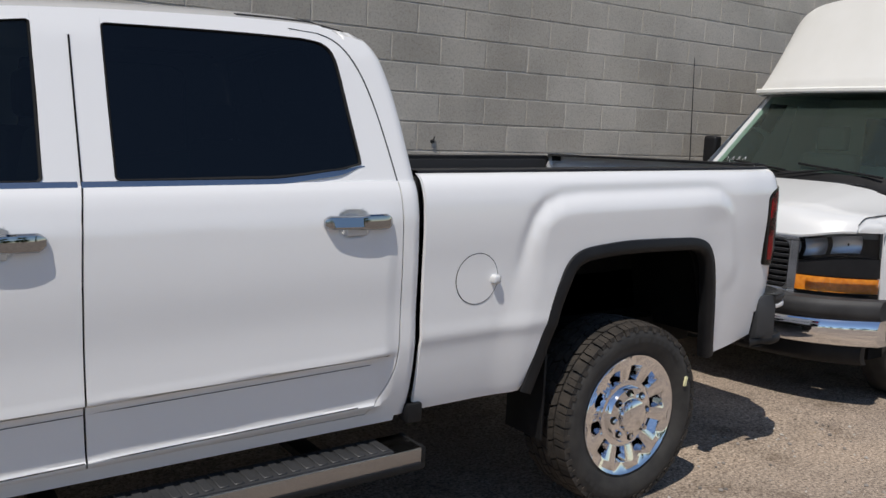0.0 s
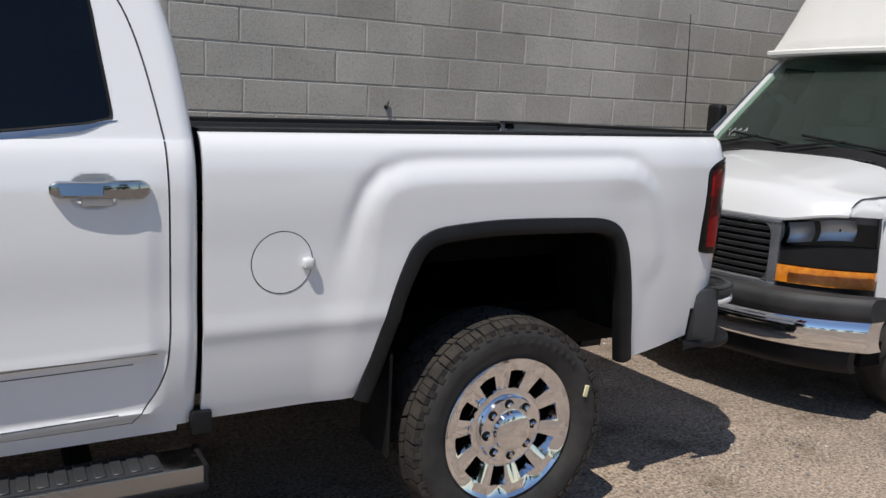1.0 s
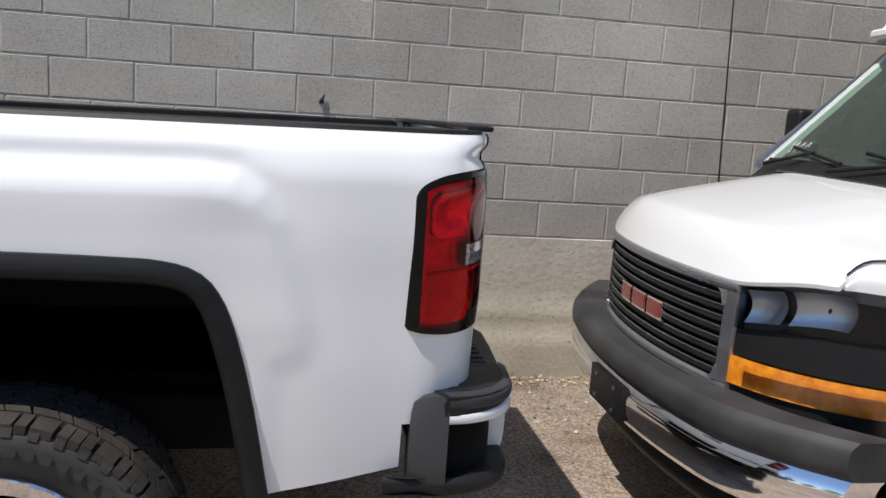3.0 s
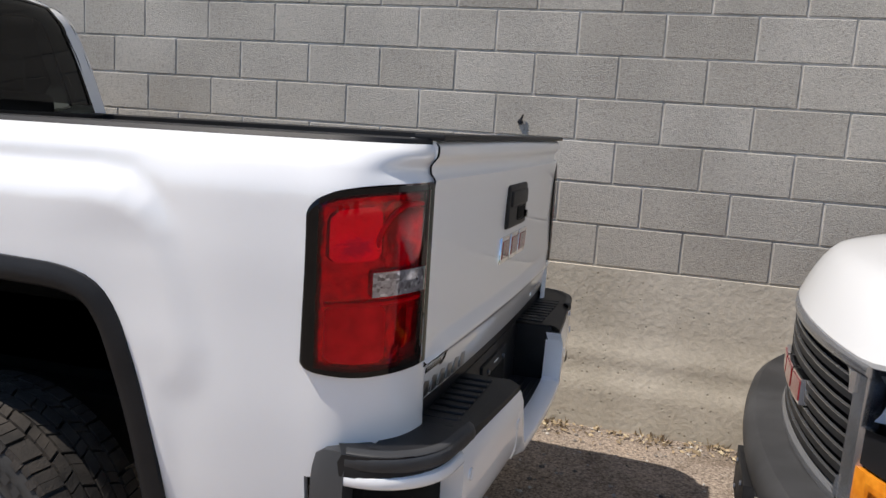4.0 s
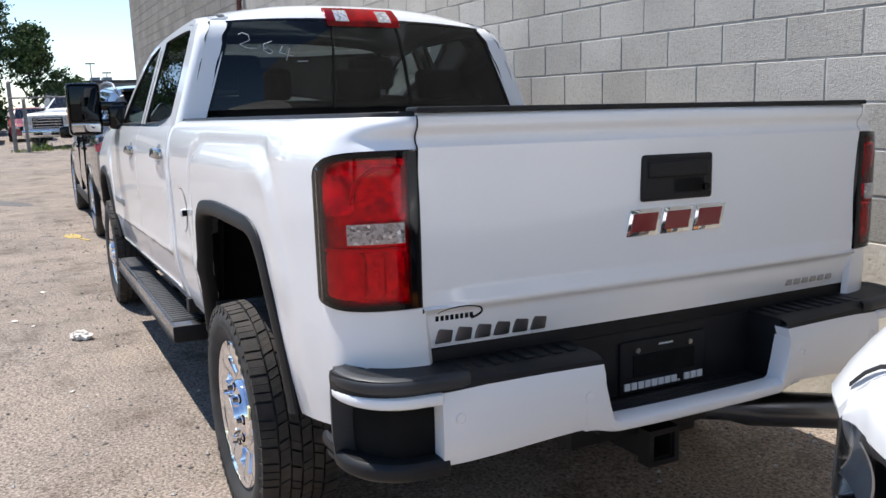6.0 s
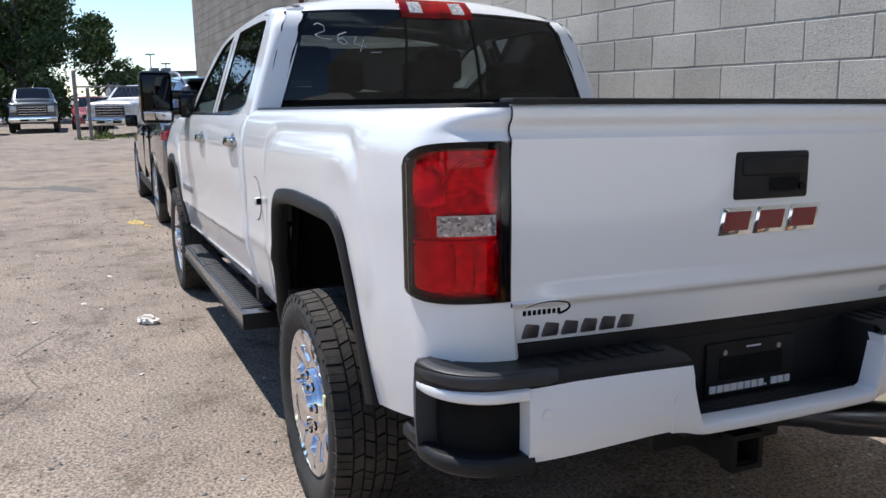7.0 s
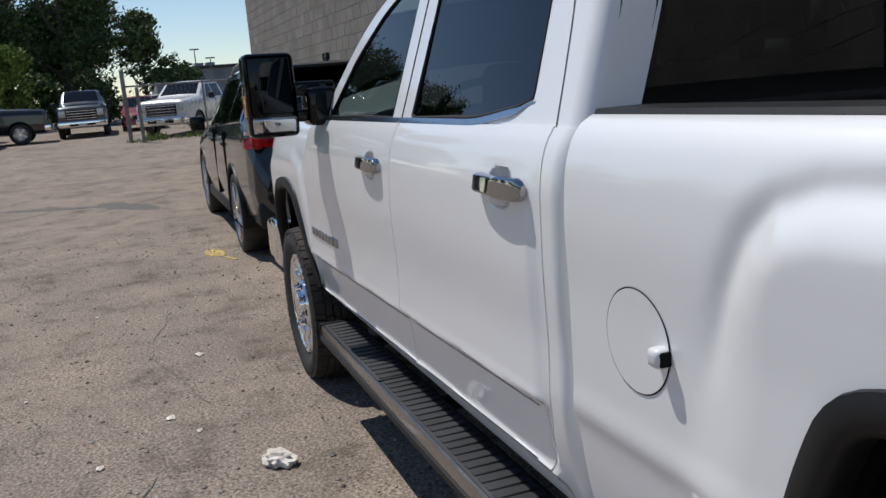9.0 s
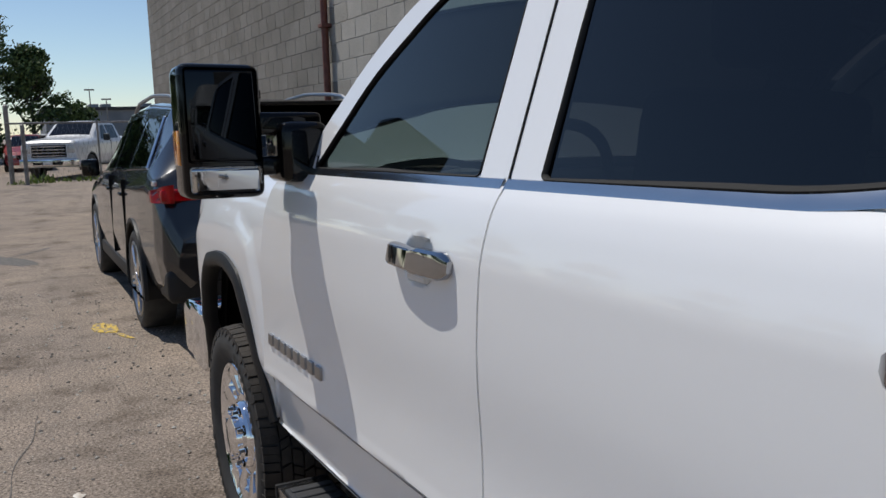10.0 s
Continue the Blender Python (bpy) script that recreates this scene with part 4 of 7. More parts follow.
# ---- the load bed
BEDLINER = material("bed_liner", (0.02, 0.02, 0.021), 0.7)
bumped(BEDLINER, 220, 0.4, 0.002)
liner = bmesh.new()
add_box(liner, (-1.02, -0.82, 1.21), (1.06, 0.82, 1.23))
add_box(liner, (-1.02, -0.9, 1.21), (-1.0, 0.9, 1.40), 0.005)
for side in (-1, 1):
    add_box(liner, (-1.04, min(side * 0.78, side * 0.84), 1.22), (1.05, max(side * 0.78, side * 0.84), 1.40), 0.005)
tbm("bed_liner", liner, BEDLINER, None, "black load bed")
for side in (-1, 1):
    line = [(-1.027 + 1.932 * i / 30, 0.0) for i in range(31)] + corner_columns()[1:-2]
    grid = []
    for x, ins in line:
        w = bed_depth(min(x, 1.0), 1.412) - ins
        inner = min(0.80, w - 0.02)
        grid.append([(x, side * y, z) for y, z in ((w - 0.004, 1.405), (w - 0.002, 1.413), (w - 0.008, 1.422), (inner + 0.01, 1.424), (inner, 1.418), (inner, 1.39))])
    tpart("bed_rail_cap", [p for c in grid for p in c], grid_faces(len(grid), 6), BLACK_PLASTIC, None, "black plastic bed rail cap")
tbm("bed_front_cap", box((-1.026, -0.835, 1.398), (-0.97, 0.835, 1.42), 0.008), BLACK_PLASTIC)

# ---- tailgate
gate_profile = curve((0.838, 1.088), (0.9, 1.101), (0.93, 1.105), (0.952, 1.122), (0.972, 1.117), (1.0, 1.11), (1.15, 1.106), (1.28, 1.109), (1.332, 1.114), (1.34, 1.1145), (1.349, 1.105), (1.365, 1.103), (1.392, 1.119), (1.408, 1.119), (1.425, 1.1))


def gate_x(y, z):
    fade = smoothstep(0.78, 0.62, abs(y))
    x = gate_profile(z)
    if 0.95 < z < 1.0:
        x = x * fade + 1.109 * (1 - fade)
    return x - 0.016 * (y / 0.78) ** 2 + 0.014


grid = [[(gate_x(y, z), y, z) for z in [0.842 + (1.424 - 0.842) * k / 110 for k in range(111)]] for y in [-0.776 + 1.552 * i / 64 for i in range(65)]]
gate = tpart("tailgate", *sheet(grid, (-1, 0, 0), 0.05), PAINT)
for side in (-1, 1):
    grid = []
    for k in range(81):
        z = 0.845 + 0.57 * k / 80
        x = gate_x(0.776, z) - 0.0005
        grid.append([(x, side * 0.7762, z), (x, side * 0.7786, z)])
    tpart("gate_seam", *sheet(grid, (-1, 0, 0), 0.004), DARK, gate, "thin dark gap beside the tailgate")
cap = bmesh.new()
add_box(cap, (1.06, -0.783, 1.42), (1.128, 0.783, 1.434), 0.006, 2)
tbm("tailgate_cap", cap, BLACK_PLASTIC, gate, "black tailgate top cap")
bez = bmesh.new()
hx = gate_x(0.01, 1.222)
add_box(bez, (hx - 0.03, -0.118, 1.168), (hx + 0.010, 0.138, 1.296), 0.012, 3)
bezel = tbm("tailgate_handle", bez, BLACK_PLASTIC, gate, "black tailgate handle bezel")
tbm("handle_flap", box((hx, -0.10, 1.232), (hx + 0.017, 0.118, 1.278), 0.008, 3), BLACK_PLASTIC, bezel)
# raised dark block painted as the shade of the hand hollow
tbm("handle_hollow_shade", box((hx, -0.005, 1.186), (hx + 0.0125, 0.10, 1.23), 0.012, 2), DARK, bezel)
tbm("camera_lens", tube((hx + 0.008, 0.108, 1.2), (hx + 0.018, 0.108, 1.2), 0.011, n=14), GLOSS_BLACK, bezel)


def letter_blocks(y0, y1, z0, z1, n, mat, rim, parent, label, slim=0.1, gap=0.14, face=0.006):
    """A word as a row of plain blocks on the tailgate: no letters."""
    w = (y1 - y0) / n
    for i in range(n):
        a, b = y0 + w * (i + gap / 2), y0 + w * (i + 1 - gap / 2)
        x = gate_x((a + b) / 2, (z0 + z1) / 2)
        bm = bmesh.new()
        add_box(bm, (x - 0.006, a, z0), (x + face, b, z1), 0.004, 2)
        for v in bm.verts:
            v.co.y += 0.22 * (v.co.z - (z0 + z1) / 2)
        blk = tbm("emblem_block", bm, rim, parent, label)
        if mat is not rim:
            bm = bmesh.new()
            edge_w = slim * (z1 - z0)
            add_box(bm, (x, a + edge_w, z0 + edge_w), (x + face + 0.002, b - edge_w, z1 - edge_w), 0.0015, 1)
            for v in bm.verts:
                v.co.y += 0.22 * (v.co.z - (z0 + z1) / 2)
            tbm("emblem_face", bm, mat, blk)


letter_blocks(-0.165, 0.19, 1.075, 1.15, 3, EMBLEM_RED, CHROME, gate, "red and chrome emblem block", slim=0.16, gap=0.06)
letter_blocks(-0.742, -0.412, 0.853, 0.895, 6, DARK_STEEL, DARK_STEEL, gate, "dark steel name block", gap=0.2, face=0.003)
letter_blocks(0.475, 0.70, 0.864, 0.884, 6, STEEL, CHROME, gate, "small chrome trim block", gap=0.2, face=0.002)
# dealer mark: a dark arc over a row of small bars
mark = bmesh.new()
for i in range(16):
    a0, a1 = math.pi * (0.95 - i / 15 * 1.2), math.pi * (0.95 - (i + 1) / 15 * 1.2)
    ya, za, yb, zb = -0.675 + 0.062 * math.cos(a0), 0.928 + 0.02 * math.sin(a0), -0.675 + 0.062 * math.cos(a1), 0.928 + 0.02 * math.sin(a1)
    add_tube(mark, (gate_x(ya, za) + 0.0005, ya, za), (gate_x(yb, zb) + 0.0005, yb, zb), 0.0008 + 0.0026 * i / 15, n=6)
for i in range(8):
    y = -0.742 + 0.0135 * i
    add_box(mark, (gate_x(y, 0.92) - 0.002, y, 0.913), (gate_x(y, 0.92) + 0.0012, y + 0.009, 0.926))
tbm("dealer_mark", mark, GLOSS_BLACK, gate, "small black dealer mark of bars and an arc")

# ---- rear bumper
def bumper_path():
    pts = [(0.94, -0.958), (0.965, -0.974), (0.995, -0.985), (1.025, -0.992)]
    for i in range(1, 13):
        a = math.pi / 2 * i / 12
        pts.append((1.025 + 0.185 * math.sin(a) ** 0.9, -0.992 + 0.166 * (1 - math.cos(a))))
    for i in range(1, 60):
        y = -0.826 + 0.826 * i / 59
        pts.append((1.21 + 0.055 * (1 - (y / 0.826) ** 2), y))
    return pts


HALF = bumper_path()


def full_path():
    return HALF + [(x, -y) for x, y in HALF[-2::-1]]


def band(name, zlo, zhi, mat, parent, label, keep, out=0.0, thick=0.03, rows=6, inward=(-1, 0, 0)):
    """A strip of the bumper's outer face where keep(x, y) holds."""
    pts = [p for p in full_path() if keep(*p)]
    runs, run = [], []
    allp = full_path()
    for p in allp:
        if keep(*p):
            run.append(p)
        elif run:
            runs.append(run)
            run = []
    if run:
        runs.append(run)
    for run in runs:
        grid = []
        for i, (x, y) in enumerate(run):
            j, k = max(i - 1, 0), min(i + 1, len(run) - 1)
            t = Vector((run[k][0] - run[j][0], run[k][1] - run[j][1])).normalized()
            nx, ny = t.y, -t.x
            a, b = zlo(y), zhi(y)
            col = []
            for r in range(rows + 1):
                q = r / rows
                o = out - 0.012 * (abs(2 * q - 1) ** 4)
                col.append((x + nx * o, y + ny * o, a + (b - a) * q))
            grid.append(col)
        ob = tpart(name, *sheet(grid, inward, thick), mat, parent, label)
    return ob


def pad_edge(y):
    """Top of the white face: level with the step pad, dipping under the corner cap."""
    return 0.768 + 0.008 * smoothstep(0.85, 0.45, abs(y))


bumper = tbm("rear_bumper", box((0.98, -0.84, 0.55), (1.09, 0.84, 0.80), 0.01), BLACK_PLASTIC, None, "rear bumper in white and black with a step pad and number-plate recess")
for sgn in (-1, 1):
    band("bumper_face", lambda y: 0.58 + 0.03 * smoothstep(0.8, 0.35, abs(y)), pad_edge, PAINT, bumper, "white bumper face", lambda x, y, s=sgn: 0.335 < s * y < 0.787 and x > 1.1, 0.0, 0.05)
    band("bumper_strip", lambda y: 0.735, lambda y: 0.768, PAINT, bumper, "thin white strip", lambda x, y, s=sgn: s * y > 0.78 and x > 1.0, 0.0005, 0.02, 6, (-0.5, -0.6 * sgn, 0))
    # black corner cap above the strip, and the side return
    band("corner_cap", lambda y: pad_edge(y) + 0.002, lambda y: 0.803 + 0.006 * smoothstep(0.6, 0.8, abs(y)), GREY_PLASTIC, bumper, "grey-black corner cap", lambda x, y, s=sgn: s * y > 0.72 and x > 1.0, 0.0, 0.03, 6, (-0.3, -0.7 * sgn, 0))
    band("corner_side", lambda y: 0.562, lambda y: 0.782 + 0.022 * smoothstep(0.957, 0.982, abs(y)), GREY_PLASTIC, bumper, "", lambda x, y, s=sgn: s * y > 0.92 and x < 1.03, 0.003, 0.06, 8, (0, -sgn, 0))
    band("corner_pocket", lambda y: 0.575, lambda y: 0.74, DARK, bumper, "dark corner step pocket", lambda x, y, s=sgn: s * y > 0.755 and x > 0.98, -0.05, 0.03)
    band("corner_step", lambda y: 0.555, lambda y: 0.60, BLACK_PLASTIC, bumper, "black corner step", lambda x, y, s=sgn: s * y > 0.765 and x > 0.95, 0.0, 0.09)
    # flat pad on top
    pad = bmesh.new()
    path = [(x - 0.006, abs(y) * sgn) for x, y in HALF if abs(y) >= 0.335 and x >= 1.02]
    top = [pad.verts.new((x - 0.034 * smoothstep(0.8, 0.66, abs(y)), y, 0.80 + 0.006 * smoothstep(0.6, 0.8, abs(y)))) for x, y in path]
    lip = [pad.verts.new((x - 0.009, y, 0.788)) for x, y in path]
    inner = [pad.verts.new((1.06 if abs(y) < 0.95 else 0.98, y * (1 if abs(y) < 0.95 else 0.93), v.co.z + 0.002)) for (x, y), v in zip(path, top)]
    low = [pad.verts.new((x - 0.004, y, 0.76)) for x, y in path]
    for i in range(len(path) - 1):
        pad.faces.new((top[i], top[i + 1], inner[i + 1], inner[i]))
        pad.faces.new((lip[i], lip[i + 1], top[i + 1], top[i]))
        pad.faces.new((low[i], low[i + 1], lip[i + 1], lip[i]))
    tbm("step_pad", pad, BLACK_PLASTIC, bumper, "ribbed black step pad")
    for i in range(9):
        y = sgn * (0.38 + 0.045 * i)
        tbm("step_rib", box((1.09, y - 0.014, 0.799), (1.175, y + 0.014, 0.8065), 0.003, 1), BLACK_PLASTIC, bumper)
    # cheek between pad and recess
    b = bmesh.new()
    add_box(b, (1.06, min(sgn * 0.336, sgn * 0.352), 0.60), (1.212, max(sgn * 0.336, sgn * 0.352), 0.798), 0.006)
    tbm("recess_cheek", b, BLACK_PLASTIC, bumper)
band("bumper_centre", lambda y: 0.586 + 0.018 * smoothstep(0.28, 0.38, abs(y)), lambda y: 0.621 + 0.135 * smoothstep(0.296, 0.34, abs(y)) ** 1.7, PAINT, bumper, "white lower centre bar", lambda x, y: abs(y) < 0.40, 0.0015, 0.05)
b = box((1.06, -0.335, 0.575), (1.225, 0.335, 0.612), 0.008)
for i in range(5):
    x = 1.118 + 0.02 * i
    add_box(b, (x, -0.29, 0.61), (x + 0.008, 0.29, 0.6155), 0.002, 1)
tbm("centre_step", b, BLACK_PLASTIC, bumper, "ribbed black centre step")
tbm("upper_beam", box((1.0, -0.78, 0.785), (1.085, 0.78, 0.838), 0.01), BLACK_PLASTIC, bumper)
plate = tbm("plate_holder", box((1.085, -0.165, 0.615), (1.10, 0.155, 0.77), 0.008), BLACK_PLASTIC, bumper, "black plate holder with white bars of writing")
# thin dark block in place of the shaded hollow of the holder
tbm("plate_hollow_shade", box((1.098, -0.12, 0.662), (1.103, 0.11, 0.728), 0.002, 1), DARK, plate)
for i in range(12):
    y, dot = -0.152 + 0.0248 * i, i == 8
    tbm("writing_bar", box((1.099, y, 0.628), (1.1045, y + (0.007 if dot else 0.0195), 0.633 if dot else 0.648)), WHITE_MARK, plate, "white writing bar")
for i in range(6):
    tbm("small_writing_bar", box((1.0995, -0.025 + 0.009 * i, 0.748), (1.1015, -0.019 + 0.009 * i, 0.753)), WHITE_MARK, plate, "small white writing bar")
for y in (-0.105, 0.09):
    tbm("plate_screw", tube((1.095, y, 0.742), (1.106, y, 0.742), 0.008, n=10), STEEL, plate)
for y in (-0.74, -0.385, 0.385, 0.74):
    x = 1.21 + 0.055 * (1 - (y / 0.826) ** 2)
    v, f = lathe([(0.0, 0.001), (0.011, 0.001), (0.0125, 0.0025), (0.0145, 0.0025), (0.0145, -0.008)], 20)
    tpart("parking_sensor", [(x + q, y + p, 0.70 + r) for p, q, r in v], f, PAINT, bumper, "round parking sensor")

# ---- hitch, exhaust, chassis
hitch = bmesh.new()
add_box(hitch, (0.78, -0.45, 0.44), (0.9, 0.45, 0.54), 0.01)
for a, bq in (((0.85, -0.045, 0.385), (1.09, 0.045, 0.397)), ((0.85, -0.045, 0.463), (1.09, 0.045, 0.475)), ((0.85, -0.045, 0.397), (1.09, -0.033, 0.463)), ((0.85, 0.033, 0.397), (1.09, 0.045, 0.463))):
    add_box(hitch, a, bq)
for lo, hi in (((1.05, -0.056, 0.374), (1.102, 0.056, 0.39)), ((1.05, -0.056, 0.47), (1.102, 0.056, 0.486)), ((1.05, -0.056, 0.39), (1.102, -0.04, 0.47)), ((1.05, 0.04, 0.39), (1.102, 0.056, 0.47))):
    add_box(hitch, lo, hi)
add_box(hitch, (0.9, -0.3, 0.46), (1.05, 0.22, 0.58), 0.01)
add_box(hitch, (0.9, 0.1, 0.42), (1.02, 0.2, 0.53), 0.01)
tbm("tow_hitch", hitch, BLACK_PLASTIC, None, "black square tow hitch receiver")
d = Vector((0.52, 0.85, -0.03)).normalized()
tip = Vector((1.096, 0.766, 0.396))
v, f = lathe([(0.057, 0.0), (0.06, 0.003), (0.06, 0.30), (0.045, 0.36), (0.04, 0.9), (0.0, 0.9)], 32, "Z")
v2, f2 = lathe([(0.057, 0.0), (0.052, 0.0), (0.05, 0.3), (0.0, 0.3)], 32, "Z")
turn = (-d).to_track_quat("Z", "Y").to_matrix()
vs = [tuple(tip + turn @ Vector(p)) for p in v + v2]
tpart("tail_pipe", vs, f + [tuple(i + len(v) for i in q) for q in f2], DARK_STEEL, None, "dark polished steel tail pipe", 50)
for nm, lo, hi in (("frame_rail", (-4.6, -0.55, 0.5), (0.95, -0.45, 0.66)), ("frame_rail", (-4.6, 0.45, 0.5), (0.95, 0.55, 0.66)), ("floor_pan", (-3.3, -0.85, 0.5), (-1.1, 0.85, 0.56)), ("fuel_tank", (-1.0, -0.85, 0.62), (-0.62, 0.85, 0.9)), ("bed_floor_pan", (-0.6, -0.42, 0.66), (1.0, 0.42, 0.9)), ("engine_block", (-4.75, -0.78, 0.55), (-3.4, 0.78, 1.25))):
    tbm(nm, box(lo, hi, 0.02), DARK)
for x in (0.0, -3.904):
    tbm("axle", tube((x, -0.7, 0.40), (x, 0.7, 0.40), 0.06), DARK)
for side in (-1, 1):
    b = box((-0.425, min(side * 0.74, side * 0.965), 0.34), (-0.412, max(side * 0.74, side * 0.965), 0.7), 0.004)
    tbm("mud_flap", b, BLACK_PLASTIC)

# ---- fuel door, its pull, body marks
def disc_on_bed(r0, r1, out, n=64, rings=4):
    grid = []
    for i in range(n + 1):
        a = 2 * math.pi * i / n
        grid.append([(FUEL[0] + r * math.cos(a), -(bed_depth(FUEL[0] + r * math.cos(a), FUEL[1] + r * math.sin(a)) + out), FUEL[1] + r * math.sin(a)) for r in [r0 + (r1 - r0) * k / rings for k in range(rings + 1)]])
    return grid


g = disc_on_bed(FUEL[2] - 0.0005, FUEL[2] + 0.0022, 0.0012, rings=1)
tpart("fuel_door_gap", [p for c in g for p in c], grid_faces(65, 2), DARK)
g = disc_on_bed(0.0, FUEL[2] - 0.0005, 0.0022)
fuel = tpart("fuel_door", [p for c in g for p in c], grid_faces(65, 5), PAINT, None, "round white fuel door")
tbm("fuel_door_latch", box((-0.742, -1.022, 1.012), (-0.708, -0.985, 1.046), 0.012, 3), VAN_PAINT, None, "white fuel door pull")
tbm("fuel_door_notch", box((-0.7125, -1.017, 1.016), (-0.7065, -0.99, 1.042), 0.003, 1), DARK)
for i in range(8):
    x = -3.40 + 0.061 * i
    tbm("name_block", box((x, -1.014, 0.868), (x + 0.04, -0.995, 0.903), 0.003), STEEL, None, "small chrome name block")
tbm("bed_gap_clip", box((-1.06, -0.975, 0.53), (-1.0, -0.9, 0.60), 0.01), BLACK_PLASTIC)

# ---- running boards
for side in (-1, 1):
    bar = bmesh.new()
    add_box(bar, (-3.29, min(side * 0.885, side * 1.045), 0.392), (-1.035, max(side * 0.885, side * 1.045), 0.464), 0.006, 2)
    board = tbm("running_board", bar, BOARD_METAL, None, "scuffed chrome running board with black ribbed tread")
    for xa, xb in ((-3.24, -2.40), (-2.38, -1.15)):
        pad = bmesh.new()
        add_box(pad, (xa, min(side * 0.893, side * 1.035), 0.448), (xb, max(side * 0.893, side * 1.049), 0.4695), 0.005, 2)
        n = int((xb - xa) / 0.047)
        for i in range(n):
            x = xa + (xb - xa) * (i + 0.5) / n
            add_box(pad, (x - 0.016, min(side * 0.905, side * 1.025), 0.468), (x + 0.016, max(side * 0.905, side * 1.04), 0.4745), 0.003, 1)
        tbm("tread_pad", pad, GREY_PLASTIC, board, "black ribbed tread pad")
    for x in (-3.297, -1.043):
        b = box((x, min(side * 0.882, side * 1.049), 0.389), (x + 0.015, max(side * 0.882, side * 1.049), 0.467), 0.005)
        tbm("end_cap", b, BLACK_PLASTIC, board)
    b = box((-3.29, min(side * 0.90, side * 1.052), 0.386), (-1.035, max(side * 0.90, side * 1.052), 0.412), 0.008)
    tbm("lower_edge", b, BLACK_PLASTIC, board)
    for x in (-3.05, -2.2, -1.35):
        b = box((x - 0.04, min(side * 0.6, side * 0.93), 0.40), (x + 0.04, max(side * 0.6, side * 0.93), 0.43), 0.006)
        tbm("bracket", b, BLACK_PLASTIC, board)

# ---- tow mirrors
for side in (-1, 1):
    head = box((-3.25, min(side * 1.068, side * 1.275), 1.330), (-3.115, max(side * 1.068, side * 1.275), 1.670), 0.032, 4)
    head_ob = tbm("tow_mirror", head, GLOSS_BLACK, None, "tall black tow mirror with two glasses")
    # upper glass tinted near-black in place of a dark reflection
    tbm("dimmed_mirror_glass", box((-3.12, min(side * 1.081, side * 1.263), 1.421), (-3.1125, max(side * 1.081, side * 1.263), 1.658), 0.012, 3), DIMMED_MIRROR, head_ob)
    tbm("spotter_glass", box((-3.122, min(side * 1.081, side * 1.263), 1.342), (-3.1135, max(side * 1.081, side * 1.263), 1.413), 0.012, 3, pose(0, 0, 0, 0, 5, 0)), SPOTTER, head_ob)
    tbm("marker_lens", box((-3.22, min(side * 1.262, side * 1.279), 1.415), (-3.15, max(side * 1.262, side * 1.279), 1.505), 0.006), AMBER, head_ob, "amber marker lens")
    b = bmesh.new()
    add_box(b, (-3.22, min(side * 0.9, side * 1.08), 1.490), (-3.14, max(side * 0.9, side * 1.08), 1.550), 0.016, 3)
    add_box(b, (-3.21, min(side * 0.9, side * 1.08), 1.385), (-3.15, max(side * 0.9, side * 1.08), 1.435), 0.014, 3)
    add_box(b, (-3.26, min(side * 0.9, side * 1.03), 1.365), (-3.09, max(side * 0.9, side * 1.03), 1.525), 0.03, 3)
    tbm("mirror_arm", b, GLOSS_BLACK, head_ob)

# ---- interior
inside = bmesh.new()
add_box(inside, (-3.2, -0.85, 0.7), (-1.14, 0.85, 0.78))
tbm("cab_floor", inside, SEAT)
dash = bmesh.new()
add_box(dash, (-3.3, -0.82, 1.0), (-2.85, 0.82, 1.37), 0.06, 3)
tbm("dashboard", dash, SEAT, None, "dark dashboard")
for y in (-0.42, 0.42):
    s = bmesh.new()
    add_box(s, (-2.65, y - 0.25, 0.95), (-2.15, y + 0.25, 1.1), 0.05, 3)
    add_box(s, (-2.2, y - 0.25, 1.0), (-2.05, y + 0.25, 1.55), 0.06, 3, pose(0, 0, 0, 0, 10, 0))
    add_box(s, (-2.1, y - 0.14, 1.58), (-1.99, y + 0.14, 1.78), 0.05, 3)
    tbm("front_seat", s, SEAT, None, "dark front seat with headrest")
s = bmesh.new()
add_box(s, (-1.6, -0.75, 0.95), (-1.2, 0.75, 1.1), 0.05, 3)
add_box(s, (-1.3, -0.75, 1.0), (-1.17, 0.75, 1.5), 0.05, 3)
for y in (-0.48, 0.0, 0.48):
    add_box(s, (-1.29, y - 0.13, 1.5), (-1.2, y + 0.13, 1.66), 0.04, 3)
tbm("rear_seat", s, SEAT, None, "dark rear bench with headrests")
wheel_v = []
R, r = 0.19, 0.016
for i in range(36):
    a = 2 * math.pi * i / 36
    for k in range(8):
        b = 2 * math.pi * k / 8
        p = Vector(((R + r * math.cos(b)) * math.cos(a), (R + r * math.cos(b)) * math.sin(a), r * math.sin(b)))
        p = Euler((0, radians(-65), 0)).to_matrix() @ p
        wheel_v.append((-2.78 + p.x, -0.42 + p.y, 1.33 + p.z))
wheel_f = [(i * 8 + k, ((i + 1) % 36) * 8 + k, ((i + 1) % 36) * 8 + (k + 1) % 8, i * 8 + (k + 1) % 8) for i in range(36) for k in range(8)]
tpart("steering_wheel", wheel_v, wheel_f, SEAT)


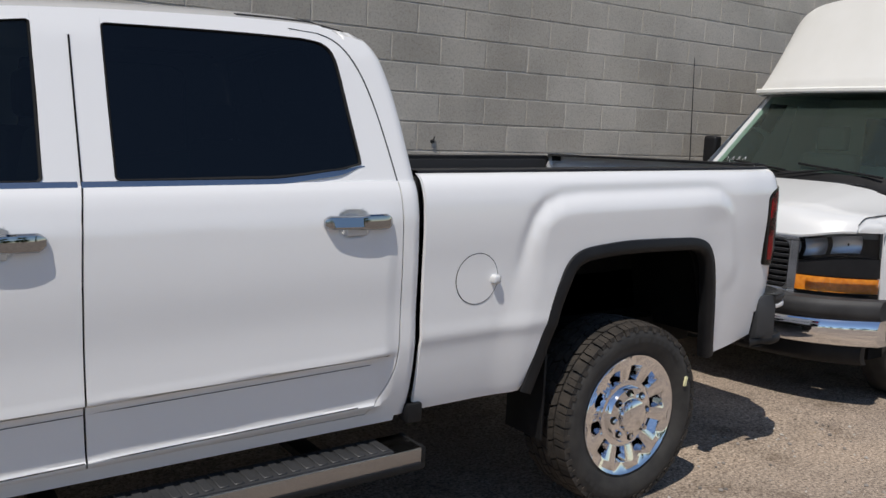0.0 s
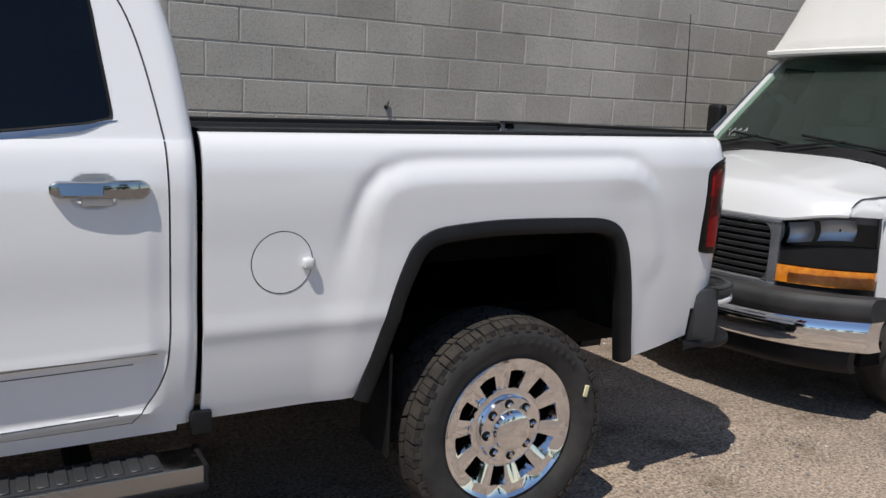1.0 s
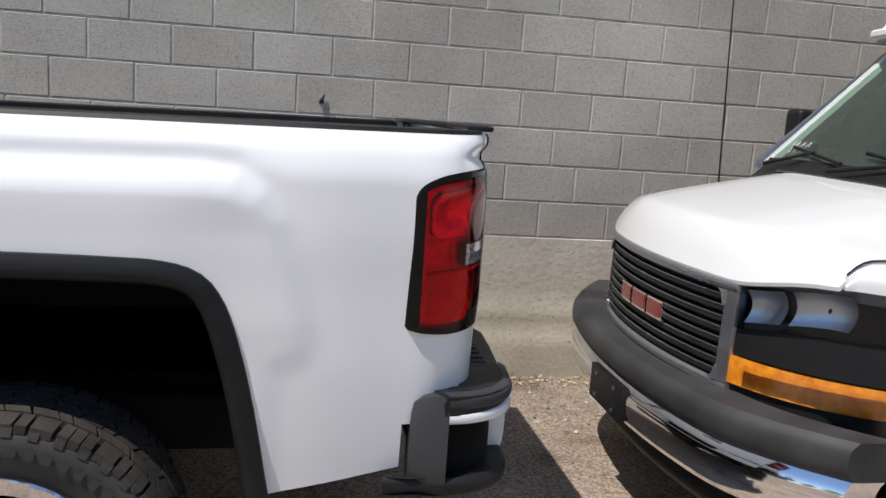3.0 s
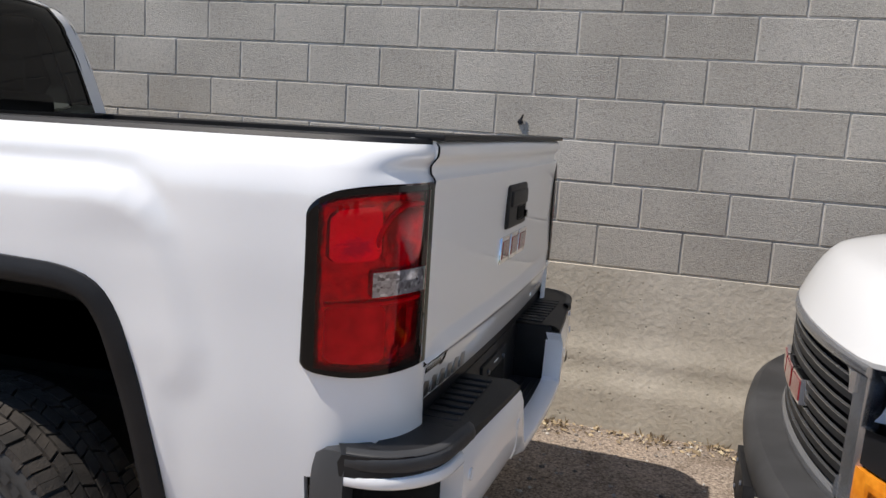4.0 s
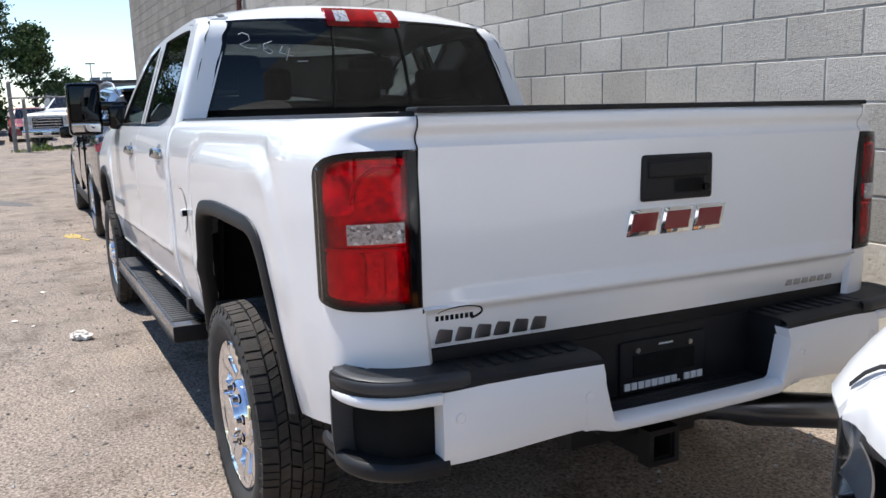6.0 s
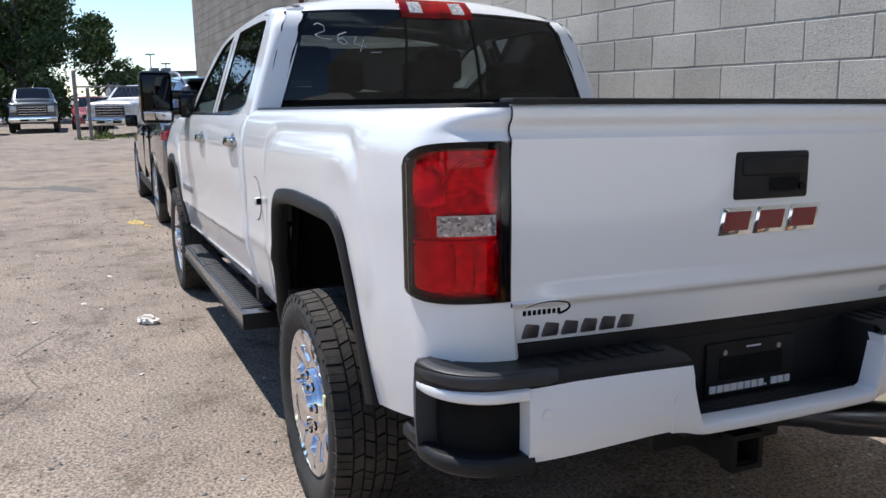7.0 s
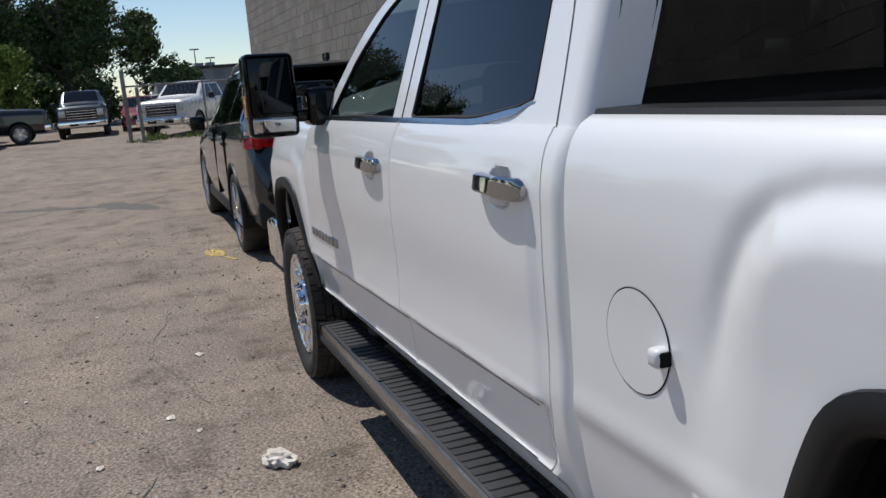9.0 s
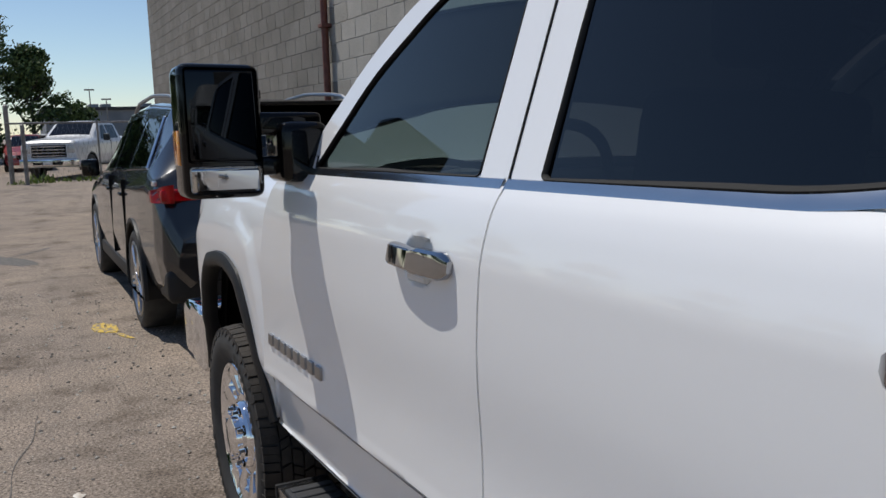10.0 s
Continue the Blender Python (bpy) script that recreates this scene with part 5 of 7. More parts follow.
# ---------------------------------------------------------------- wheels
def tyre_mesh(parent, R, rim, width, lugs):
    w = width / 2
    prof = [(rim - 0.01, -w * 0.72), (rim + 0.012, -w * 0.86), (rim + 0.04, -w * 0.99), (rim + (R - rim) * 0.55, -w * 1.06), (R - 0.035, -w * 1.0), (R - 0.022, -w * 0.93), (R - 0.017, -w * 0.8)]
    prof = prof + [(r, -y) for r, y in prof[::-1]]
    v, f = lathe(prof, 72)
    tyre = piece("tyre", v, f, RUBBER, parent, "black all-terrain tyre", 50)
    b = bmesh.new()
    n = lugs
    for i in range(n):
        for row, (ya, yb, ph) in enumerate(((-0.985, -0.60, 0.0), (-0.54, -0.31, 0.5), (-0.26, -0.03, 0.1), (0.03, 0.26, 0.6), (0.31, 0.54, 0.2), (0.60, 0.985, 0.7))):
            a = 2 * math.pi * (i + ph + 0.10 * math.sin(i * 2.4 + row)) / n
            half = (0.41 if row in (0, 5) else 0.44) * 2 * math.pi / n
            tilt = (0.2 if row in (0, 5) else 0.5) * half * (1 if row % 2 else -1)
            ps = []
            for rr in (R - 0.02, R):
                for y, t in ((ya * w, -tilt), (yb * w, tilt)):
                    top = rr - (0.009 if abs(y) > 0.8 * w else 0.002 * (abs(y) > 0.5 * w))
                    for s in (-half, half):
                        ps.append(b.verts.new((top * math.cos(a + s + t), y, top * math.sin(a + s + t))))
            for q in ((4, 5, 7, 6), (0, 1, 5, 4), (2, 3, 7, 6), (0, 2, 6, 4), (1, 3, 7, 5)):
                b.faces.new([ps[k] for k in q])
        if i % 2 == 0:
            a = 2 * math.pi * i / n
            half = 0.4 * 2 * math.pi / n
            for sy in (-1, 1):
                ps = []
                for rr, y in ((R - 0.036, 1.0), (R - 0.012, 0.94)):
                    for s in (-half, half):
                        for o in (0.0, 0.004):
                            ps.append(b.verts.new((rr * math.cos(a + s), sy * (y * w + o), rr * math.sin(a + s))))
                for q in ((1, 3, 7, 5), (0, 1, 5, 4), (2, 3, 7, 6), (0, 1, 3, 2)):
                    b.faces.new([ps[k] for k in q])
    part("tread", b, TREAD, tyre, "dusty brown-grey tread blocks", 0)
    b = bmesh.new()
    for base, count in ((0.9, 9), (4.0, 9)):
        for i in range(count):
            a = base + i * 0.11
            ps = []
            for rr in (rim + (R - rim) * 0.46, rim + (R - rim) * 0.62):
                for s in (-0.03, 0.03):
                    ps.append(b.verts.new((rr * math.cos(a + s), -w * 1.075, rr * math.sin(a + s))))
            b.faces.new((ps[0], ps[1], ps[3], ps[2]))
    tagged(part("sidewall_writing", b, material("sidewall_mark", (0.034, 0.033, 0.032), 0.65), tyre, "raised bars of writing", 0), kind="stuff")
    return tyre


def chrome_wheel(at, parent, lugs=86):
    """A wheel whose outer face looks along -y."""
    wheel = new("wheel")
    wheel.parent, wheel.matrix_basis = parent, at
    tagged(wheel, "chrome ten-window wheel with an all-terrain tyre")
    tyre_mesh(wheel, 0.4, 0.258, 0.262, lugs)
    # barrel
    v, f = lathe([(0.262, -0.118), (0.267, -0.112), (0.267, -0.10), (0.254, -0.09), (0.245, -0.04), (0.24, 0.1), (0.265, 0.115)], 64)
    piece("rim_barrel", v, f, CHROME, wheel, "", 40)
    # face with ten windows
    rings = [(0.10, -0.088), (0.125, -0.092), (0.145, -0.088), (0.146, -0.090), (0.214, -0.104), (0.222, -0.106), (0.248, -0.108), (0.261, -0.116)]
    per = 16
    n = 10 * per
    verts, faces = [], []

    def windowed(i, k):
        q = i % per
        return 3 <= k < 4 and 4 <= q < 12

    for i in range(n):
        a = 2 * math.pi * i / n
        for r, y in rings:
            verts.append((r * math.cos(a), y - 0.006 * math.cos(10 * a) * (0.15 < r < 0.24), r * math.sin(a)))
    k0 = len(rings)
    for i in range(n):
        j = (i + 1) % n
        for k in range(k0 - 1):
            if not windowed(i, k):
                faces.append((i * k0 + k, i * k0 + k + 1, j * k0 + k + 1, j * k0 + k))
    # window walls, set back and narrowing
    for s in range(10):
        loop = [(s * per + 4 + q, 3) for q in range(9)] + [(s * per + 12 - q, 4) for q in range(9)]
        cen = Vector((0, 0, 0))
        outer = [((i % n) * k0 + k) for i, k in loop]
        for o in outer:
            cen += Vector(verts[o]) / len(outer)
        base = len(verts)
        for o in outer:
            p = Vector(verts[o])
            q = p + (cen - p) * 0.3
            verts.append((q.x, p.y + 0.045, q.z))
        m = len(outer)
        faces += [(outer[i], outer[(i + 1) % m], base + (i + 1) % m, base + i) for i in range(m)]
    piece("rim_face", verts, faces, CHROME, wheel, "chrome rim face with ten windows", 30)
    # disc coloured near-black as the shade behind the rim windows
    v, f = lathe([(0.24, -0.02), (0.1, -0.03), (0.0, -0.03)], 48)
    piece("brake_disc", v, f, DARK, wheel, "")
    v, f = lathe([(0.118, -0.080), (0.122, -0.102), (0.116, -0.112), (0.082, -0.116), (0.074, -0.118), (0.07, -0.138), (0.056, -0.145), (0.0, -0.148)], 48)
    cap_ob = piece("hub_cap", v, f, CHROME, wheel, "chrome hub cap", 30)
    for i in range(8):
        nuts = bmesh.new()
        a = 2 * math.pi * (i + 0.3) / 8
        add_tube(nuts, (0.096 * math.cos(a), -0.108, 0.096 * math.sin(a)), (0.096 * math.cos(a), -0.138, 0.096 * math.sin(a)), 0.0125, 0.009, 6)
        part("lug_nut", nuts, CHROME, cap_ob, "", 20)
    # dark discs round the nuts stand in for shaded recesses
    for i in range(8):
        holes = bmesh.new()
        a = 2 * math.pi * (i + 0.3) / 8
        add_tube(holes, (0.096 * math.cos(a), -0.1, 0.096 * math.sin(a)), (0.096 * math.cos(a), -0.1158, 0.096 * math.sin(a)), 0.018, 0.018, 12)
        part("lug_recess_shade", holes, DARK, cap_ob, "", 20)
    return wheel


rear_wheel = chrome_wheel(pose(0.032, -0.90, 0.388, 0, 8, 0), truck)
copy_thing(rear_wheel, pose(-3.875, -0.90, 0.388, 0, 31, 0))
for x in (0.032, -3.875):
    copy_thing(rear_wheel, pose(x, 0.90, 0.388 - 0.018 * 1.75, 0, 12, 180))
sticker = box((0.332, -1.044, 0.478), (0.35, -1.036, 0.522), 0.002, 1, pose(0, 0, 0, 0, 12, 0))
part("tyre_sticker", sticker, material("cream_sticker", (0.75, 0.7, 0.4), 0.7), truck, "small cream paper sticker on the tyre")

# ---------------------------------------------------------------- the white van behind the pickup
VX, VY = 4.622, 3.81
van = thing("cargo_van", pose(VX, VY, -0.012) @ Matrix.Diagonal((0.98, 0.98, 1.0, 1.0)), "white high-roof van with black grille and chrome bumper", "van")


def nose(y):
    return 0.25 * y * y + 0.40 * y**6


def vpart(name, verts, faces, mat, parent=None, label="", smooth=38):
    return piece(name, verts, faces, mat, parent or van, label, smooth)


def vbm(name, bm, mat, parent=None, label="", smooth=38):
    return part(name, bm, mat, parent or van, label, smooth)


def nose_strip(name, y0, y1, z0, z1, out, mat, parent=None, label="", lean=0.0, n=24, rows=4, thick=0.04, round_z=0.0, rise=(0.0, 0.0)):
    grid = []
    for i in range(n + 1):
        y = y0 + (y1 - y0) * i / n
        col = []
        for k in range(rows + 1):
            t = k / rows
            z = z0 + (z1 - z0) * t + (rise[0] * (1 - t) + rise[1] * t) * smoothstep(0.5, 0.8, abs(y))
            col.append((nose(y) - out + lean * (z - z0) + round_z * abs(2 * t - 1) ** 3, y, z))
        grid.append(col)
    return vpart(name, *sheet(grid, (1, 0, 0), thick), mat, parent, label)


# hood
grid = []
for i in range(31):
    s = i / 30
    row = []
    for k in range(33):
        u = -1 + k / 16
        w = 0.80 + 0.10 * s
        y = u * w
        x = nose(y * 0.98) * (1 - s) + s * (0.76 + 0.10 * u * u) - 0.003 * (1 - s)
        z = 1.024 + 0.052 * smoothstep(0.5, 0.8, abs(y)) * (1 - s) ** 2 + (0.128 - 0.058 * smoothstep(0.35, 0.8, abs(y))) * (1 - (1 - min(s / 0.16, 1)) ** 2) + 0.17 * s**0.85 - 0.055 * abs(u) ** 3 * (0.15 + s) + 0.012 * smoothstep(0.5, 0.62, abs(u)) * smoothstep(0.05, 0.3, s)
        row.append((x, y, z))
    grid.append(row)
hood = vpart("hood", *sheet(grid, (0.3, 0, -1), 0.012), VAN_PAINT)
# fenders, which wrap round above the headlamps
def hood_edge(x):
    t = min(max((x - nose(0.784) + 0.012) / (0.86 - nose(0.784)), 0.0), 1.0)
    return 1.024 + 0.052 * (1 - t) ** 2 + 0.07 * (1 - (1 - min(t / 0.16, 1)) ** 2) + 0.17 * t**0.85 - 0.055 * (0.15 + t)


def nose_width(x):
    y = 0.5
    while nose(y) < x and y < 1.0:
        y += 0.005
    return y


for side in (-1, 1):
    grid = []
    x0 = nose(0.80) - 0.005
    for i in range(41):
        x = x0 + (1.05 - x0) * (i / 40) ** 1.2
        s = min(max((x - nose(0.9)) / (1.05 - nose(0.9)), 0), 1)
        w = min(0.93 + 0.07 * s, nose_width(x))
        inner = 0.80 + 0.10 * s
        top = hood_edge(x) - 0.03
        lowz = 0.36 if x > 1.0 else 0.64
        if x < nose(0.888):
            lowz = 1.061
        lowz = max(lowz, 0.40 + 0.40 * math.sqrt(max(0.0, 1 - ((x - 0.88) / 0.45) ** 2)) if abs(x - 0.88) < 0.45 else lowz)
        lowz = min(lowz, top - 0.005)
        w = max(w, inner + 0.012)
        col = []
        for k in range(13):
            t = k / 12
            z = lowz + (top - lowz) * t
            col.append((x, side * (w - min(0.05, 0.5 * (w - inner)) * t**4 - 0.02 * (1 - t) * s), z))
        reach = col[-1][1] * side
        col.append((x, side * (inner + 0.35 * (reach - inner)), top + 0.024))
        col.append((x, side * inner, top + 0.027))
        grid.append(col)
    vpart("fender", *sheet(grid, (0, -side, 0), 0.02), VAN_PAINT)
for side in (-1, 1):
    grid = []
    for i in range(31):
        s = 0.02 + 0.96 * i / 30
        w = 0.80 + 0.10 * s
        x = nose(0.98 * w) * (1 - s) + s * 0.86
        z = hood_edge(x) + 0.004
        grid.append([(x, side * (w + o), z) for o in (-0.0015, 0.0015)])
    vpart("hood_seam", *sheet(grid, (0, 0, -1), 0.006), GREY_PLASTIC, None, "thin dark seam beside the hood")
GRILLE_CHROME = material("dark_chrome", (0.4, 0.41, 0.43), 0.2, 0.85)
rough_varied(GRILLE_CHROME, 9, 0.16, 0.34)
# grille with its frame, bars and emblem
nose_strip("nose_panel", -0.9, 0.9, 0.62, 1.02, -0.05, BLACK_PLASTIC, None, "", 0.0)
frame_ob = nose_strip("grille_frame", -0.54, 0.54, 0.984, 1.018, 0.012, GRILLE_CHROME, None, "dark chrome grille frame", 0.02, round_z=0.012)
nose_strip("grille_frame", -0.54, 0.54, 0.655, 0.692, 0.012, GRILLE_CHROME, frame_ob, "", 0.02, round_z=0.012)
for side in (-1, 1):
    nose_strip("grille_frame", min(side * 0.495, side * 0.54), max(side * 0.495, side * 0.54), 0.689, 0.987, 0.012, GRILLE_CHROME, frame_ob, "", 0.02, 4)
    # rounded inner corners
    for zc, dz in ((0.987, -1), (0.689, 1)):
        b = bmesh.new()
        for x in (-0.010, 0.03):
            ring = [(0.0, 0.0)] + [(0.05 * (1 - math.sin(q)), 0.05 * (1 - math.cos(q))) for q in [math.pi / 2 * k / 6 for k in range(7)]]
            vs = [b.verts.new((nose(0.47) + x, side * (0.497 - p), zc + dz * q)) for p, q in ring]
            b.faces.new(vs)
        bmesh.ops.bridge_loops(b, edges=b.edges[:])
        vbm("frame_corner", b, GRILLE_CHROME, frame_ob)
for i in range(8):
    z = 0.702 + 0.0355 * i
    nose_strip("grille_bar", -0.498, 0.498, z, z + 0.015, 0.004, BLACK_PLASTIC, frame_ob, "black grille bar", 0.2, 20, 2, 0.03)
    nose_strip("bar_edge", -0.496, 0.496, z + 0.0155, z + 0.018, 0.003, GRILLE_CHROME, frame_ob, "", 0.0, 20, 1, 0.01)
for i, (a, b) in enumerate(((-0.19, -0.075), (-0.06, 0.065), (0.08, 0.19))):
    e = nose_strip("emblem_block", a, b, 0.798, 0.868, 0.018, CHROME, frame_ob, "red and chrome emblem block", 0.0, 4, 2)
    nose_strip("emblem_face", a + 0.007, b - 0.007, 0.806, 0.86, 0.021, EMBLEM_RED, e, "", 0.0, 4, 2)
# lamps each side
LAMP_BOWL = material("smoked_reflector", (0.78, 0.79, 0.81), 0.3, 0.85)
bumped(LAMP_BOWL, 60, 0.3, 0.002)
LAMP_CASE = material("grey_lamp_housing", (0.2, 0.205, 0.21), 0.3, 0.4)
bumped(LAMP_CASE, 80, 0.3, 0.002)


LAMP_GLASS = pane_glass("lamp_glass", (0.8, 0.82, 0.84))
for side in (-1, 1):
    def span(a, b):
        return (min(side * a, side * b), max(side * a, side * b))

    lamp = nose_strip("headlamp", *span(0.545, 0.888), 0.872, 1.022, -0.06, LAMP_CASE, None, "clear twin headlamp", 0.05, 14, rise=(0.04, 0.046))
    nose_strip("headlamp_glass", *span(0.545, 0.888), 0.872, 1.022, 0.006, LAMP_GLASS, lamp, "", 0.05, 14, rise=(0.04, 0.046))
    for ya, yb in ((0.562, 0.668), (0.692, 0.812)):
        grid = []
        for i in range(13):
            p = -1 + i / 6
            y = (ya + yb) / 2 + (yb - ya) / 2 * p
            grid.append([(nose(y) + 0.006 + 0.045 * (1 - 0.5 * p * p - 0.5 * q * q), side * y, 0.945 + 0.043 * smoothstep(0.5, 0.8, y) + 0.052 * q) for q in [-1 + k / 5 for k in range(11)]])
        vpart("reflector", *sheet(grid, (1, 0, 0), 0.004), LAMP_BOWL, lamp, "rectangular chrome reflector bowl", 60)
    nose_strip("lamp_panel", *span(0.54, 0.892), 0.790, 0.869, -0.004, BLACK_PLASTIC, None, "", 0.02, 14, rise=(0.0, 0.04))
    nose_strip("turn_lamp", *span(0.535, 0.886), 0.695, 0.783, 0.006, AMBER, None, "amber turn signal lamp", 0.02, 14)
    nose_strip("lamp_foot", *span(0.54, 0.895), 0.63, 0.69, -0.01, BLACK_PLASTIC, None, "", 0.0, 14)
# cracked tape on one turn lamp
TAPE = pane_glass("clear_tape", (0.92, 0.92, 0.92), 0.2)
grid = []
for i in range(13):
    y = -0.90 + 0.30 * i / 12
    grid.append([(nose(y) - 0.018 - 0.006 * noise.noise((y * 30, k, 2)), y, 0.715 + 0.018 * k - 0.06 * smoothstep(-0.78, -0.86, y) * (k == 0)) for k in range(4)])
vpart("tape_strip", [p for c in grid for p in c], grid_faces(13, 4), TAPE, None, "torn clear tape over the amber lamp")


# bumper: dark step pad above a chrome bar
def van_bumper(name, z0, z1, out, mat, label, half, depth):
    grid = []
    for i in range(49):
        y = -half + 2 * half * i / 48
        col = []
        for k in range(9):
            t = k / 8
            x = 0.16 * y * y + 0.32 * max(abs(y) - 0.6, 0) ** 2 * 2.2 - out + 0.03 * abs(2 * t - 1) ** 3
            col.append((x, y, z0 + (z1 - z0) * t + 0.03 * (y * y - 0.3)))
        grid.append(col)
    return vpart(name, *sheet(grid, (1, 0, 0), depth), mat, None, label)


VAN_PAD = material("dusty_bumper_rubber", (0.03, 0.03, 0.032), 0.6, spec=0.35)
varied(VAN_PAD, 5, (0.02, 0.02, 0.021), (0.05, 0.05, 0.052))
bumped(VAN_PAD, 300, 0.3, 0.001)
van_bumper("bumper_pad", 0.553, 0.667, 0.115, VAN_PAD, "dark grey bumper step pad", 1.03, 0.14)
van_bumper("front_bumper", 0.398, 0.556, 0.108, CHROME, "chrome front bumper", 1.025, 0.1)
van_bumper("bumper_valance", 0.27, 0.402, 0.01, BLACK_PLASTIC, "", 0.93, 0.05)
bracket = vbm("plate_bracket", box((-0.118, -0.16, 0.40), (-0.09, 0.16, 0.535), 0.004), BLACK_PLASTIC, None, "black bracket with four bright screws")
for y in (-0.09, 0.09):
    for z in (0.425, 0.51):
        vbm("screw", tube((-0.123, y, z), (-0.112, y, z), 0.009, n=8), STEEL, bracket)
# the film lightens the windshield in place of the sky it would mirror
VAN_GLASS = pane_glass("hazed_green_glass", (0.6, 0.78, 0.69), 0.03, 1.5, 0.05)
# windshield, pillars, roof, high roof
def screen(y, t):
    u = y
    w = 0.90 - 0.13 * t
    return (0.84 + 0.62 * t + 0.12 * u * u * (1 - 0.4 * t), u * w, 1.34 + 0.62 * t - 0.02 * u * u)


grid = [[screen(-0.97 + 1.94 * i / 24, 0.03 + 0.94 * k / 12) for k in range(13)] for i in range(25)]
vpart("windshield", [p for c in grid for p in c], grid_faces(25, 13), VAN_GLASS, None, "greenish windshield with scrawled marks")
for side in (-1, 1):
    grid = [[tuple(Vector(screen(side * u, k / 12)) + Vector((-0.004, 0, 0.004))) for u in (0.965, 0.98, 1.0, 1.02)] for k in range(13)]
    vpart("windshield_pillar", *sheet(grid, (1, -side * 0.6, 0), 0.04), VAN_PAINT)
scrawl = bmesh.new()
for row, (t, n) in enumerate(((0.16, 7), (0.11, 5))):
    for i in range(n):
        u = 0.62 + 0.035 * i + 0.02 * row
        a, b = Vector(screen(u, t - 0.02)), Vector(screen(u + 0.02 * (-1) ** i, t + 0.02))
        add_tube(scrawl, a + Vector((-0.006, 0, 0.006)), b + Vector((-0.006, 0, 0.006)), 0.0016, n=4)
vbm("chalk_stroke", scrawl, CHALK, None, "faint chalk strokes on the windshield")


def cowl_point(u, t):
    """Between the hood's rear edge and the foot of the windshield."""
    a = Vector((0.75 + 0.10 * u * u, u * 0.9, 1.298 - 0.06 * abs(u) ** 3))
    b = Vector(screen(u, 0.05)) + Vector((-0.006, 0, 0.004))
    return a.lerp(b, t) - Vector((0, 0, 0.02 * math.sin(math.pi * t)))


grid = [[tuple(cowl_point(-0.97 + 1.94 * i / 24, k / 6)) for k in range(7)] for i in range(25)]
cowl = vpart("cowl", *sheet(grid, (0, 0, -1), 0.03), BLACK_PLASTIC, None, "black cowl vent")
for i in range(34):
    p = cowl_point(-0.55 + 0.034 * i, 0.45)
    vbm("vent_slat", box((p.x - 0.035, p.y - 0.006, p.z + 0.001), (p.x + 0.035, p.y + 0.006, p.z + 0.012), 0.002, 1), GREY_PLASTIC, cowl)
for y0, y1 in ((-0.65, 0.05), (0.12, 0.72)):
    b = bmesh.new()
    a, c2 = Vector(screen(y0, 0.03)) + Vector((-0.03, 0, 0.02)), Vector(screen(y1, 0.12)) + Vector((-0.02, 0, 0.015))
    add_tube(b, Vector(screen(y1 + 0.1, -0.02)) + Vector((-0.04, 0, 0.02)), (a + c2) / 2 + Vector((-0.01, 0, 0.01)), 0.009, 0.006, 8)
    add_tube(b, a, c2, 0.008, n=8)
    vbm("wiper", b, BLACK_PLASTIC, cowl, "black wiper")
# body sides with a door window each
for side in (-1, 1):
    grid = []
    xs = [1.05 + 0.15 * i for i in range(31)]
    for x in xs:
        grid.append([(x, side * w, z) for w, z in ((0.93, 0.36), (0.97, 0.5), (1.0, 0.7), (1.003, 0.95), (0.99, 1.2), (0.965, 1.30))])
    vpart("side_wall", *sheet(grid, (0, -side, 0), 0.03), VAN_PAINT)
    verts, faces = [], []
    for i in range(93):
        x = 0.95 + 0.05 * i
        t0 = min(1.0, max(0.0, (x - 0.92) / 0.62))
        top = 1.30 + 0.66 * t0
        verts += [(x, side * (0.965 - 0.27 * (z - 1.30)), z) for z in [1.30 + (top - 1.30) * k / 16 for k in range(17)]]
    for f in grid_faces(93, 17):
        c = sum((Vector(verts[i]) for i in f), Vector()) / 4
        if not (1.22 < c.x < 2.0 and 1.37 < c.z < min(1.86, 1.36 + 0.60 * (c.x - 1.16) / 0.56)):
            faces.append(f)
    vpart("side_wall_top", verts, faces, VAN_PAINT)
    grid = []
    for i in range(13):
        x = 1.18 + 0.85 * i / 12
        top = min(1.88, 1.36 + 0.60 * max(0.02, (x - 1.12) / 0.56))
        grid.append([(x, side * (0.965 - 0.27 * (z - 1.30) + 0.004), z) for z in [1.35 + (max(top, 1.36) - 1.35) * k / 4 for k in range(5)]])
    vpart("door_window", *sheet(grid, (0, -side, 0), 0.004), FRONT_GLASS, None, "door window")
    m = vbm("door_mirror", box((1.2, min(side * 1.02, side * 1.15), 1.37), (1.29, max(side * 1.02, side * 1.15), 1.60), 0.03, 3), BLACK_PLASTIC, None, "black door mirror")
    vbm("mirror_arm", box((1.2, min(side * 0.93, side * 1.06), 1.38), (1.28, max(side * 0.93, side * 1.06), 1.44), 0.015, 2), BLACK_PLASTIC, m)
grid = []
for i in range(25):
    x = 1.44 + 4.1 * i / 24
    grid.append([(x, 0.785 * u, 1.965 + 0.02 * (1 - u * u)) for u in [-1 + k / 8 for k in range(17)]])
vpart("roof", *sheet(grid, (0, 0, -1), 0.03), VAN_PAINT)
grid = []
for i in range(29):
    s = i / 28
    x = 1.40 + 0.26 * min(s / 0.3, 1.0) + 3.9 * max(s - 0.3, 0) / 0.7
    h = 0.02 + 0.70 * min(s / 0.3, 1.0)
    row = []
    for k in range(33):
        a = math.pi * k / 32
        ca, sa = math.cos(a), math.sin(a)
        u = -math.copysign(abs(ca) ** 0.45, ca)
        v = sa**0.45
        ahead = -0.10 * (1 - u * u)
        row.append((x + ahead, u * (0.793 - 0.11 * (h / 0.72) * v), 1.955 + h * v))
    grid.append(row)
